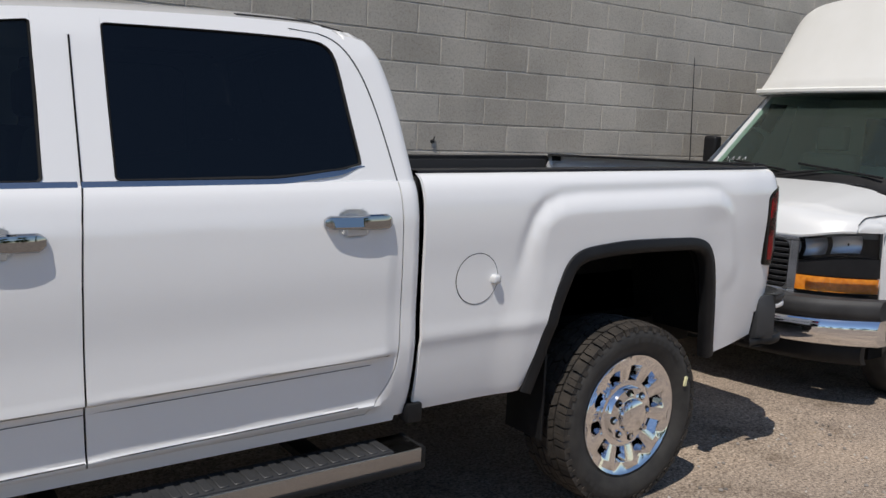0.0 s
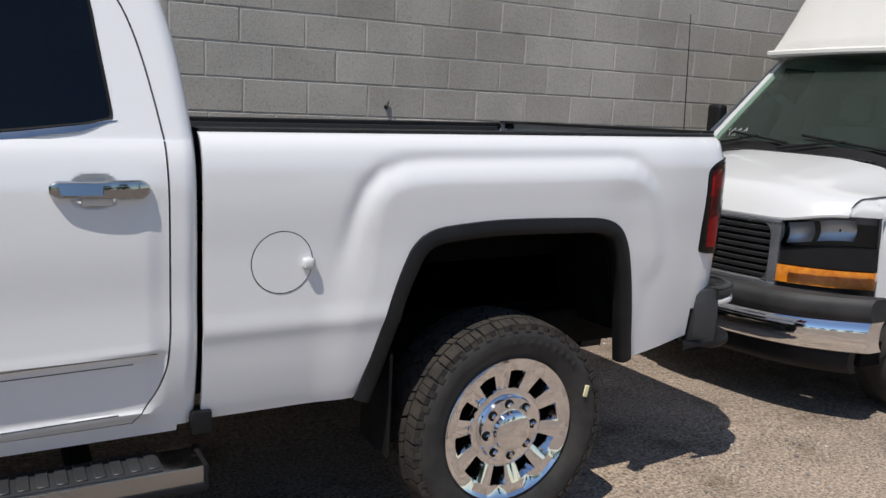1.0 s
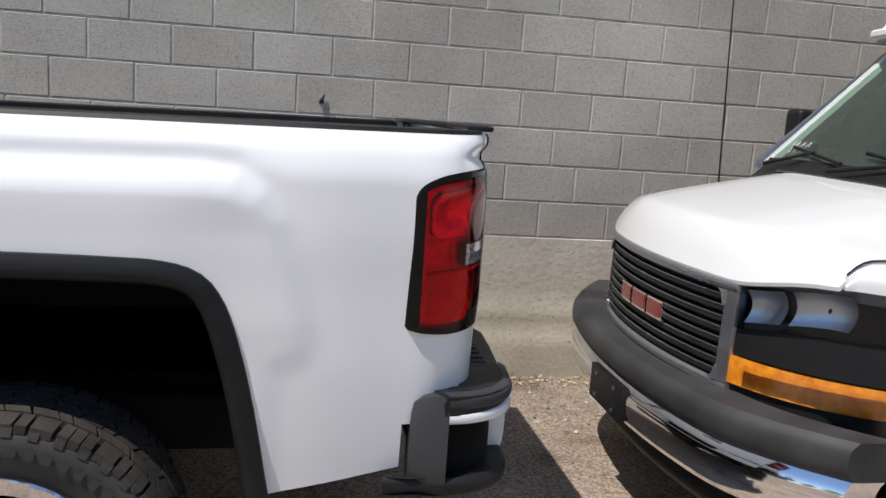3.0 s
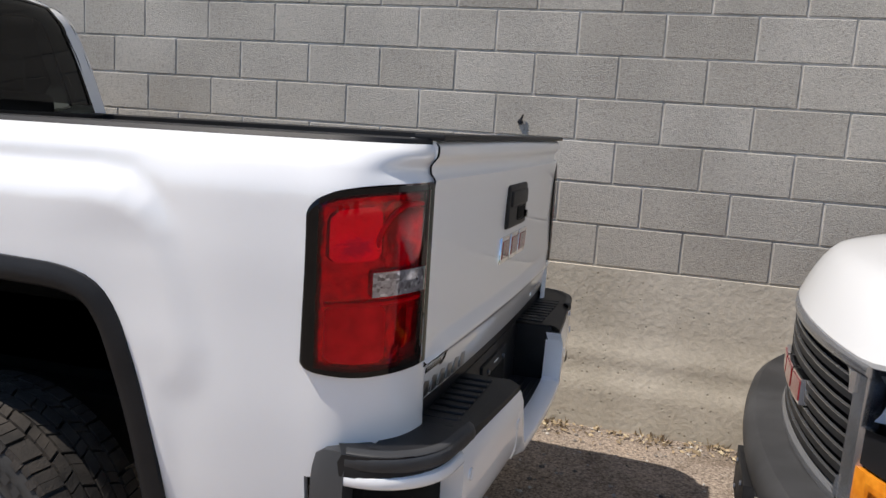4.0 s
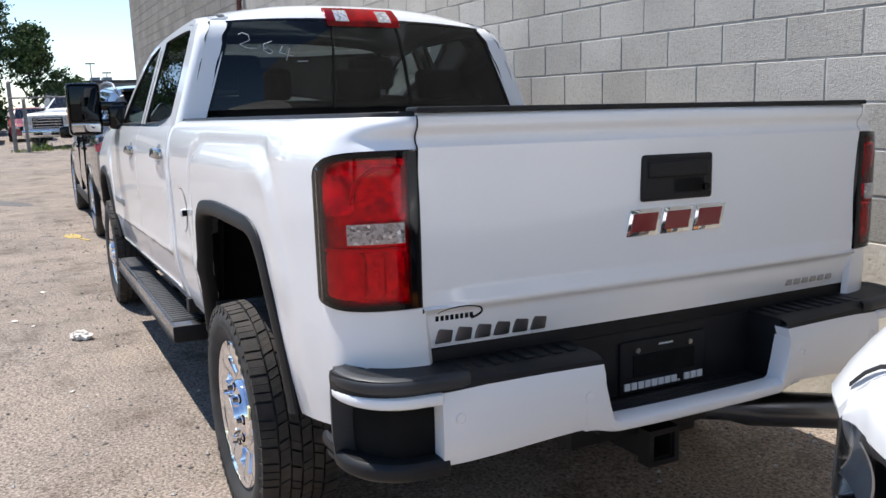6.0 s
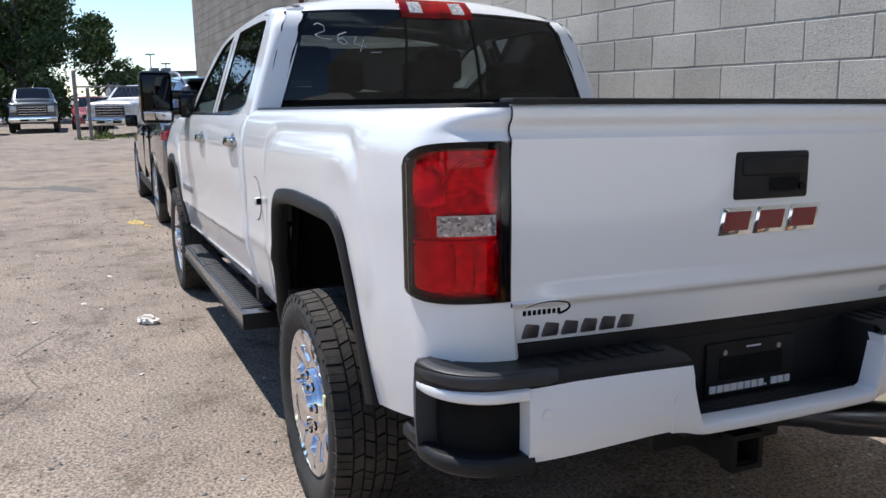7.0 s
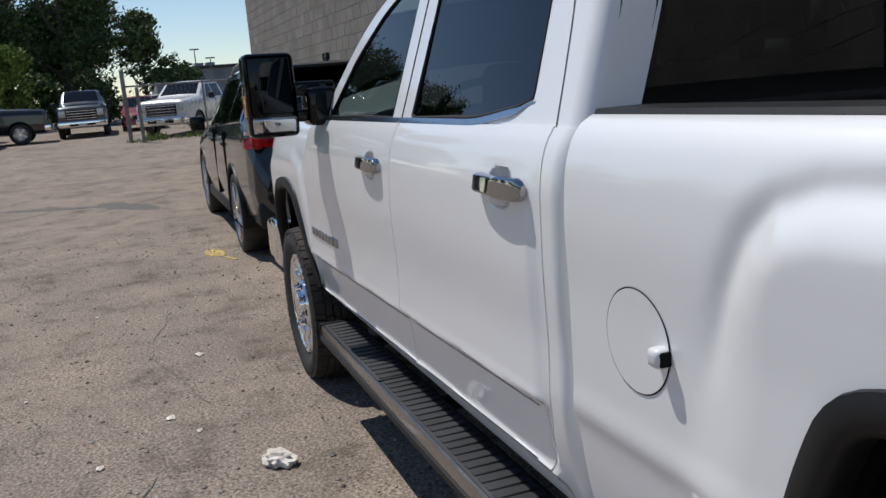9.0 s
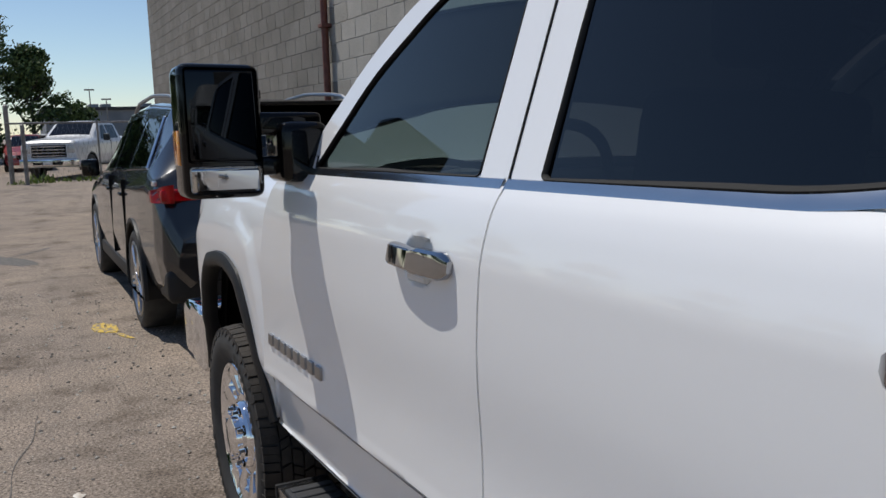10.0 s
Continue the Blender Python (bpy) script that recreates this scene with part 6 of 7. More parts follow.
vpart("high_roof", *sheet(grid, (0.3, 0, -1), 0.03), FIBERGLASS, None, "tall white fiberglass roof cap", 50)
grid = [[(1.385 + 0.16 * u * u * 0 - 0.10 * (1 - u * u) + dx, 0.797 * u, 1.945 + dz) for dx, dz in ((0, 0), (-0.012, 0.01), (-0.012, 0.03), (0.0, 0.04))] for u in [-1 + k / 12 for k in range(25)]]
vpart("roof_lip", *sheet(grid, (1, 0, 0), 0.03), FIBERGLASS)
vbm("rear_wall", box((5.5, -0.98, 0.36), (5.56, 0.98, 2.5), 0.02), VAN_PAINT)
under = box((0.35, -0.9, 0.3), (5.5, 0.9, 0.42))
add_box(under, (0.5, -0.78, 0.34), (1.1, 0.78, 0.96))
add_box(under, (0.1, -0.45, 0.34), (0.6, 0.45, 0.94))
vbm("underbody", under, DARK)
SEAT_GREY = material("grey_seat", (0.28, 0.28, 0.27), 0.8)
bumped(SEAT_GREY, 80, 0.3)
# inside: dash, seats, bulkhead, wheel
vbm("dashboard", box((0.95, -0.85, 1.0), (1.3, 0.85, 1.34), 0.05, 3), SEAT)
vbm("bulkhead", box((2.45, -0.9, 0.5), (2.5, 0.9, 1.95)), FIBERGLASS)
vbm("bulkhead_window", box((2.44, -0.45, 1.4), (2.452, 0.45, 1.8), 0.004), GLOSS_BLACK, None, "dark bulkhead window")
for y in (-0.45, 0.45):
    s = box((1.9, y - 0.24, 0.8), (2.05, y + 0.24, 1.5), 0.06, 3)
    add_box(s, (1.93, y - 0.13, 1.52), (2.03, y + 0.13, 1.72), 0.04, 3)
    add_box(s, (1.5, y - 0.24, 0.78), (1.95, y + 0.24, 0.95), 0.05, 3)
    vbm("front_seat", s, SEAT_GREY, None, "grey front seat")
vbm("cab_floor", box((1.0, -0.88, 0.42), (2.45, 0.88, 0.5)), SEAT)
aerial = vbm("aerial", tube((0.72, 0.87, 1.22), (0.68, 0.88, 2.18), 0.005, 0.003, 6), BLACK_PLASTIC, None, "thin black whip aerial")


SPOKE = material("bright_alloy", (0.7, 0.7, 0.72), 0.22, 1.0)


# ---------------------------------------------------------------- plain alloy wheel for other vehicles
def alloy_wheel(at, parent, R=0.37, rim=0.25, width=0.23, spokes=5):
    wheel = new("wheel")
    wheel.parent, wheel.matrix_basis = parent, at
    tagged(wheel, "alloy wheel with a black tyre")
    w = width / 2
    prof = [(rim - 0.01, -w * 0.7), (rim + 0.02, -w * 0.98), (rim + (R - rim) * 0.6, -w * 1.03), (R - 0.02, -w * 0.95), (R, -w * 0.8), (R, w * 0.8), (R - 0.02, w * 0.95), (rim, w * 0.8)]
    v, f = lathe(prof, 40)
    piece("tyre", v, f, RUBBER, wheel, "", 50)
    v, f = lathe([(rim + 0.012, -w * 0.98), (rim - 0.002, -w * 1.02), (rim - 0.02, -w * 0.9), (rim - 0.04, -w * 0.3), (0.0, -w * 0.2)], 40)
    piece("rim", v, f, STEEL, wheel)
    b = bmesh.new()
    for i in range(spokes):
        for dz in (-0.024, 0.024):
            add_box(b, (rim * 0.03, -w * 1.0, dz - 0.016), (rim * 0.98, -w * 0.7, dz + 0.016), 0.006, 1)
        bmesh.ops.rotate(b, verts=b.verts[:], cent=(0, 0, 0), matrix=Matrix.Rotation(2 * math.pi / spokes, 3, "Y"))
    add_tube(b, (0, -w * 0.7, 0), (0, -w * 1.03, 0), rim * 0.26, rim * 0.2, 20)
    part("spokes", b, SPOKE, wheel, "silver spokes")
    return wheel


van_wheel = alloy_wheel(pose(0.88, -0.86, 0.37), van, 0.37, 0.22, 0.24)
for x, y, turn in ((0.88, 0.86, 180), (4.3, -0.86, 0), (4.3, 0.86, 180)):
    copy_thing(van_wheel, pose(x, y, 0.37, 0, 20, turn))

# ---------------------------------------------------------------- vehicles built by stations along their length
def loft_vehicle(name, at, stations, paint, label, category, wheels, R, glass_sides, screens, group="", rim=0.24, lower=None):
    """stations: x, half-width, sill, belt, top, half-width at the top. Front at x = 0, facing -x."""
    car = thing(name, at, label, category, group)
    st = np.array(stations, float)

    def sec(x):
        return [float(np.interp(x, st[:, 0], st[:, k])) for k in range(1, 6)]

    xs = sorted(set(list(st[:, 0]) + [st[0, 0] + (st[-1, 0] - st[0, 0]) * i / 150 for i in range(151)]))
    grid = []
    for x in xs:
        w, sill, belt, top, tw = sec(x)
        flank = [(w * 0.88, sill), (w * 0.965, sill + 0.08), (w, sill + 0.4 * (belt - sill)), (w * 0.99, belt - 0.1), (w * 0.955, belt)]
        half = []
        for k in range(25):
            z = sill + (belt - sill) * k / 24
            y = float(np.interp(z, [q for p, q in flank], [p for p, q in flank]))
            if any(math.hypot(x - wx, z - R) < R + 0.062 for wx, wy in wheels):
                y = w - 0.3
            half.append((y, z))
        half += [(w * 0.955 + (tw - w * 0.955) * t, belt + (top - 0.05 - belt) * t) for t in (0.25, 0.5, 0.75, 1.0)]
        half += [(tw * 0.93, top - 0.015), (tw * 0.8, top), (tw * 0.4, top + 0.015), (0.0, top + 0.02)]
        grid.append([(x, -y, z) for y, z in half] + [(x, y, z) for y, z in half[-2::-1]])
    n = len(grid[0])
    verts = [p for c in grid for p in c]
    faces = grid_faces(len(grid), n)
    faces += [tuple(range(n)), tuple(range((len(grid) - 1) * n, len(grid) * n))[::-1], ]
    body = piece("body", verts, faces, paint, car, "", 32)

    def on_side(x, t, side, out=0.004):
        w, sill, belt, top, tw = sec(x)
        return (x, side * (w * 0.955 + (tw - w * 0.955) * t + out), belt + (top - 0.05 - belt) * t)

    for side in (-1, 1):
        for xa, xb, ta, tb, slant_a, slant_b in glass_sides:
            g = []
            for i in range(11):
                s = i / 10
                col = []
                for k in range(5):
                    q = k / 4
                    x = xa + slant_a * q + (xb + slant_b * q - xa - slant_a * q) * s
                    col.append(on_side(x, ta + (tb - ta) * q, side))
                g.append(col)
            piece("side_window", *sheet(g, (0, -side, 0), 0.006), PRIVACY, body, "dark side window")
        for wx, wy in wheels:
            v, f = lathe([(0.0, -0.27), (R + 0.05, -0.27), (R + 0.05, 0.0), (R + 0.06, 0.01), (R + 0.085, 0.008), (R + 0.092, -0.02)], 48)
            w = sec(wx)[0]
            piece("wheel_arch", [(wx + p, side * (w + q), max(R + r, sec(wx)[1] - 0.02)) for p, q, r in v], f, BLACK_PLASTIC, body, "black wheel arch lip")
    for xa, xb, ua in screens:
        g = []
        for i in range(13):
            x = xa + (xb - xa) * i / 12
            w, sill, belt, top, tw = sec(x)
            g.append([(x, u * tw * 0.9, top + 0.02 + 0.006 - 0.045 * abs(u * 0.9) ** 4) for u in [-ua + 2 * ua * k / 10 for k in range(11)]])
        piece("screen", *sheet(g, (0, 0, -1), 0.006), PRIVACY, body, "dark glazed screen")
    first = None
    for wx, wy in wheels:
        for side in (-1, 1):
            m = pose(wx, side * wy, R, 0, 25, 0 if side < 0 else 180)
            first = copy_thing(first, m) if first else alloy_wheel(m, car, R, rim, 0.24)
    return car, body, sec


def front_lamps(body, sec, paint_grille, z0, z1, half, chrome=True, x=-0.012):
    g = box((x, -half, z0), (x + 0.06, half, z1), 0.015, 2)
    grille = part("grille", g, GLOSS_BLACK, body, "dark grille")
    for i in range(4):
        z = z0 + (z1 - z0) * (i + 0.5) / 4
        part("grille_bar", box((x - 0.012, -half * 0.97, z - 0.012), (x + 0.02, half * 0.97, z + 0.012), 0.004, 1), paint_grille, grille)
    for side in (-1, 1):
        part("headlamp", box((x + 0.0, min(side * (half + 0.02), side * (half + 0.28)), z0 + 0.35 * (z1 - z0)), (x + 0.16, max(side * (half + 0.02), side * (half + 0.28)), z1), 0.02, 2), CLEAR_LENS, body, "clear headlamp")


# ---- black crossover in front of the pickup
suv_st = [(0.0, 0.72, 0.38, 0.72, 0.82, 0.6), (0.12, 0.9, 0.3, 0.84, 0.95, 0.72), (0.45, 0.97, 0.3, 0.95, 1.06, 0.78), (1.35, 0.99, 0.3, 1.06, 1.17, 0.8), (1.5, 0.995, 0.3, 1.08, 1.22, 0.78), (2.05, 1.0, 0.3, 1.12, 1.58, 0.74), (2.5, 1.0, 0.3, 1.13, 1.7, 0.73), (3.4, 1.0, 0.3, 1.15, 1.74, 0.73), (4.4, 0.99, 0.31, 1.2, 1.70, 0.70), (4.7, 0.98, 0.34, 1.22, 1.63, 0.68), (4.95, 0.97, 0.38, 1.18, 1.32, 0.74), (5.1, 0.94, 0.42, 0.98, 1.08, 0.82), (5.19, 0.86, 0.5, 0.78, 0.82, 0.8)]
suv, suv_body, suv_sec = loft_vehicle("crossover_car", pose(-9.06, 3.86, -0.012), suv_st, BLACK_PAINT, "glossy black crossover with roof rails parked by the wall", "car", [(0.98, 0.87), (4.05, 0.87)], 0.385, [(1.95, 2.75, 0.1, 0.88, 0.35, 0.0), (2.82, 3.65, 0.1, 0.88, 0.0, 0.0), (3.75, 4.62, 0.12, 0.86, 0.0, -0.3)], [(1.55, 2.35, 0.9), (4.68, 4.93, 0.86)], rim=0.28)
for side in (-1, 1):
    b = bmesh.new()
    for i in range(12):
        xa, xb = 2.2 + 2.3 * i / 12, 2.2 + 2.3 * (i + 1) / 12
        za, zb = [suv_sec(x)[3] + 0.055 - 0.05 * abs((x - 3.35) / 1.15) ** 6 for x in (xa, xb)]
        add_tube(b, (xa, side * 0.66, za), (xb, side * 0.66, zb), 0.016, n=8)
    part("roof_rail", b, STEEL, suv, "silver roof rail")
    b = bmesh.new()
    grid = []
    for i in range(9):
        x = 4.88 + 0.26 * i / 8
        w, sill, belt, top, tw = suv_sec(x)
        grid.append([(x, side * (w * (0.985 if z < belt - 0.05 else 0.955) + 0.012), z) for z in [1.03 + (0.12 - 0.05 * (1 - i / 8)) * k / 4 for k in range(5)]])
    piece("tail_lamp", *sheet(grid, (-0.4, -side, 0), 0.03), RED_LENS, suv, "red wrap-around tail lamp")
    part("tail_lamp_inner", box((5.0, min(side * 0.55, side * 0.93), 1.04), (5.12, max(side * 0.55, side * 0.93), 1.12), 0.02, 2), RED_LENS, suv, "red tail lamp")
    part("tail_lamp_tip", box((4.9, min(side * 0.93, side * 0.957), 1.14), (5.02, max(side * 0.93, side * 0.957), 1.175), 0.01, 2), CLEAR_LENS, suv)
    part("bumper_reflector", box((5.1, min(side * 0.5, side * 0.85), 0.66), (5.175, max(side * 0.5, side * 0.85), 0.695), 0.008), DEEP_RED, suv, "red bumper reflector")
    b = bmesh.new()
    for (xa, ta), (xb, tb) in (((1.98, 0.06), (4.6, 0.08)), ((4.6, 0.08), (4.32, 0.9))):
        pa, pb = [Vector((x, side * (suv_sec(x)[0] * 0.955 + (suv_sec(x)[4] - suv_sec(x)[0] * 0.955) * t + 0.006), suv_sec(x)[2] + (suv_sec(x)[3] - 0.05 - suv_sec(x)[2]) * t)) for x, t in ((xa, ta), (xb, tb))]
        add_tube(b, pa, pb, 0.009, n=6)
    part("window_trim", b, CHROME, suv, "chrome window trim")
    m = part("door_mirror", box((1.95, min(side * 1.0, side * 1.16), 1.1), (2.08, max(side * 1.0, side * 1.16), 1.26), 0.035, 3), GLOSS_BLACK, suv, "black door mirror")
    for x in (2.78, 3.66):
        part("shut_line", box((x, min(side * 0.9, side * 1.0015), 0.45), (x + 0.006, max(side * 0.9, side * 1.0015), 1.13)), DARK, suv)
    for x in (2.6, 3.5):
        part("door_handle", box((x, min(side * 0.99, side * 1.02), 1.0), (x + 0.16, max(side * 0.99, side * 1.02), 1.025), 0.008, 2), GLOSS_BLACK, suv)
    part("sill_trim", box((1.45, min(side * 0.9, side * 0.985), 0.3), (3.6, max(side * 0.9, side * 0.985), 0.42), 0.02, 2), BLACK_PLASTIC, suv)
part("bumper_trim", box((5.05, -0.8, 0.60), (5.185, 0.8, 0.63), 0.01), CHROME, suv, "chrome bumper strip")
part("rear_bumper", box((4.75, -0.93, 0.36), (5.15, 0.93, 0.6), 0.06, 3), BLACK_PLASTIC, suv, "black rear bumper")
part("plate_panel", box((5.12, -0.26, 0.76), (5.16, 0.26, 0.92), 0.01), GLOSS_BLACK, suv)
part("roof_spoiler", box((4.55, -0.62, 1.655), (4.85, 0.62, 1.69), 0.014, 2), GLOSS_BLACK, suv)
part("aerial_fin", box((4.05, -0.02, 1.73), (4.22, 0.02, 1.80), 0.012, 2), GLOSS_BLACK, suv)

# ---- the far row of the lot
pick_st = [(0.0, 0.9, 0.42, 1.12, 1.22, 0.84), (0.1, 0.98, 0.4, 1.18, 1.29, 0.9), (0.6, 1.0, 0.4, 1.22, 1.34, 0.9), (1.45, 1.0, 0.42, 1.25, 1.4, 0.88), (1.55, 1.0, 0.42, 1.26, 1.43, 0.84), (2.15, 1.0, 0.45, 1.28, 1.86, 0.76), (2.5, 1.0, 0.45, 1.28, 1.93, 0.74), (3.45, 1.0, 0.45, 1.29, 1.93, 0.74), (3.62, 1.0, 0.45, 1.3, 1.82, 0.77), (3.75, 1.0, 0.45, 1.3, 1.4, 0.9), (3.8, 1.0, 0.45, 1.29, 1.36, 0.93), (5.7, 0.99, 0.5, 1.3, 1.37, 0.93), (5.8, 0.96, 0.52, 1.27, 1.34, 0.9)]
car_st = [(0.0, 0.7, 0.35, 0.6, 0.68, 0.6), (0.15, 0.85, 0.25, 0.72, 0.8, 0.7), (1.2, 0.9, 0.25, 0.9, 0.98, 0.75), (1.9, 0.9, 0.25, 0.95, 1.42, 0.62), (2.4, 0.9, 0.25, 0.96, 1.5, 0.6), (3.3, 0.9, 0.25, 0.97, 1.48, 0.6), (4.0, 0.89, 0.28, 0.98, 1.15, 0.68), (4.5, 0.85, 0.32, 0.92, 1.0, 0.7), (4.6, 0.78, 0.4, 0.8, 0.86, 0.7)]
PICK_GLASS = [(1.95, 2.62, 0.06, 0.86, 0.35, 0.0), (2.72, 3.48, 0.06, 0.86, 0.0, 0.0)]
CAR_GLASS = [(1.7, 2.4, 0.06, 0.86, 0.35, 0.0), (2.48, 3.5, 0.06, 0.86, 0.0, -0.15)]
SILVER = material("silver_blue_paint", (0.045, 0.055, 0.07), 0.3, 0.4, 1.0)
DARK_BROWN = material("dark_metallic_paint", (0.022, 0.021, 0.024), 0.3, 0.2, 1.0)
RED_PAINT = material("red_paint", (0.35, 0.03, 0.035), 0.3, 0.0, 1.0)
ORANGE_PAINT = material("orange_paint", (0.7, 0.22, 0.02), 0.35, 0.0, 0.8)
FAR = "vehicles parked in the far row"


def far_pickup(x, y, turn, paint, label):
    t, body, sec = loft_vehicle("parked_pickup", pose(x, y, ground_z(x - 1, y), 0, 0, turn), pick_st, paint, label, "truck", [(0.98, 0.87), (4.72, 0.87)], 0.4, PICK_GLASS, [(1.58, 2.25, 0.93), (3.5, 3.72, 0.86)], FAR, 0.26)
    front_lamps(body, sec, CHROME, 0.74, 1.15, 0.58)
    part("front_bumper", box((-0.14, -0.95, 0.45), (0.12, 0.95, 0.7), 0.05, 3), CHROME, t, "chrome front bumper")
    part("bumper_gap", box((-0.145, -0.5, 0.5), (-0.1, 0.5, 0.6), 0.02), GLOSS_BLACK, t)
    part("plate", box((-0.155, -0.15, 0.52), (-0.14, 0.15, 0.6), 0.004), WHITE_MARK, t, "pale number plate with no writing")
    part("rear_bumper", box((5.72, -0.95, 0.52), (5.95, 0.95, 0.7), 0.04, 3), CHROME, t)
    for side in (-1, 1):
        part("tail_lamp", box((5.66, min(side * 0.8, side * 0.985), 0.85), (5.815, max(side * 0.8, side * 0.985), 1.2), 0.03, 2), RED_LENS, t, "red tail lamp")
        part("door_mirror", box((1.95, min(side * 1.02, side * 1.24), 1.25), (2.06, max(side * 1.02, side * 1.24), 1.48), 0.04, 3), BLACK_PLASTIC, t, "black door mirror")
        for xx in (2.67, 3.56):
            part("shut_line", box((xx, min(side * 0.9, side * 1.002), 0.55), (xx + 0.01, max(side * 0.9, side * 1.002), 1.24)), DARK, t)
    return t


far_pickup(-28.7, 3.35, 152, VAN_PAINT, "white pickup truck standing beyond the fence posts")
far_pickup(-34.4, 0.5, 180, SILVER, "grey-blue pickup truck with a chrome grille, parked nose out")
far_pickup(-31.9, -8.3, 90, DARK_BROWN, "dark brown pickup truck seen from its side")
far_pickup(-34.2, -0.75, -90, BLACK_PAINT, "black pickup truck parked behind a brown one")
for x, y, turn, paint, label in ((-36.5, 2.9, 180, RED_PAINT, "red car parked nose out beyond the fence"), (-41.5, 3.6, 180, VAN_PAINT, "white car in the second row"), (-37.5, -7.5, 90, ORANGE_PAINT, "orange car behind the brown pickup"), (-41.5, 6.2, 180, SILVER, "silver car in the second row"), (-43.0, -9.5, 90, VAN_PAINT, "white car behind the black pickup")):
    t, body, sec = loft_vehicle("parked_car", pose(x, y, ground_z(x - 1, y), 0, 0, turn), car_st, paint, label, "car", [(0.9, 0.78), (3.6, 0.78)], 0.32, CAR_GLASS, [(1.25, 2.0, 0.92), (3.35, 3.95, 0.9)], FAR, 0.21)
    front_lamps(body, sec, GLOSS_BLACK, 0.5, 0.68, 0.42)
    part("front_bumper", box((-0.06, -0.8, 0.28), (0.14, 0.8, 0.46), 0.05, 3), paint, t)

# ---- fence posts, rail, weeds
GALV = material("grey_galvanised", (0.22, 0.22, 0.22), 0.55, 0.6)
varied(GALV, 10, (0.16, 0.16, 0.16), (0.28, 0.27, 0.26))
for x, y, h, r in ((-27.2, 2.2, 2.4, 0.07), (-26.8, 2.6, 1.8, 0.06)):
    b = tube((0, 0, -0.3), (0, 0, h), r, n=12)
    add_tube(b, (0, 0, h), (0, 0, h + 0.05), r * 1.15, r * 0.4, 12)
    add_box(b, (-r * 1.2, -r * 1.2, h * 0.55), (r * 1.2, r * 1.2, h * 0.55 + 0.06), 0.01)
    p = part("fence_post", b, GALV, at=pose(x, y, ground_z(x, y)))
    tagged(p, "weathered grey steel fence post in the asphalt", "post", "fence posts by the lot entrance")
rail = thing("fence", pose(-27.0, 2.13, ground_z(-27, 2)), "grey wire fence with a top rail behind the car", "fence")
part("top_rail", tube((0, 0, 1.86), (-4, 16, 1.86), 0.03, n=8), GALV, rail)
for i in range(1, 7):
    part("post", tube((-4 * i / 6, 16 * i / 6, -0.2), (-4 * i / 6, 16 * i / 6, 1.9), 0.03, n=8), GALV, rail)
b = bmesh.new()
for i in range(110):
    y = 16 * i / 110
    add_tube(b, (-y / 4, y, 0.05), (-(y + 0.5) / 4, y + 0.5, 1.86), 0.003, n=3, caps=False)
    add_tube(b, (-(y + 0.5) / 4, y + 0.5, 0.05), (-y / 4, y, 1.86), 0.003, n=3, caps=False)
tagged(part("wire_mesh", b, GALV, rail, smooth=0), kind="stuff")

LEAF = material("leaf_green", (0.06, 0.1, 0.025), 0.55, spec=0.3)
gi = LEAF.node_tree.nodes.new("ShaderNodeNewGeometry")
lr = ramp(LEAF, [(0.0, (0.028, 0.05, 0.018)), (0.55, (0.068, 0.108, 0.032)), (1.0, (0.15, 0.2, 0.062))])
link(LEAF, gi, "Random Per Island", lr, "Fac")
link(LEAF, lr, "Color", shader(LEAF), "Base Color")
shader(LEAF).inputs["Subsurface Weight"].default_value = 0.0
LIGHT_LEAF = material("yellow_green_leaf", (0.14, 0.2, 0.04), 0.55, spec=0.3)
gi = LIGHT_LEAF.node_tree.nodes.new("ShaderNodeNewGeometry")
lr = ramp(LIGHT_LEAF, [(0.0, (0.06, 0.1, 0.02)), (0.5, (0.15, 0.22, 0.04)), (1.0, (0.26, 0.34, 0.07))])
link(LIGHT_LEAF, gi, "Random Per Island", lr, "Fac")
link(LIGHT_LEAF, lr, "Color", shader(LIGHT_LEAF), "Base Color")
BARK = material("grey_bark", (0.07, 0.055, 0.042), 0.9)
varied(BARK, 8, (0.04, 0.032, 0.025), (0.11, 0.09, 0.07))
bumped(BARK, 18, 0.8, 0.02)


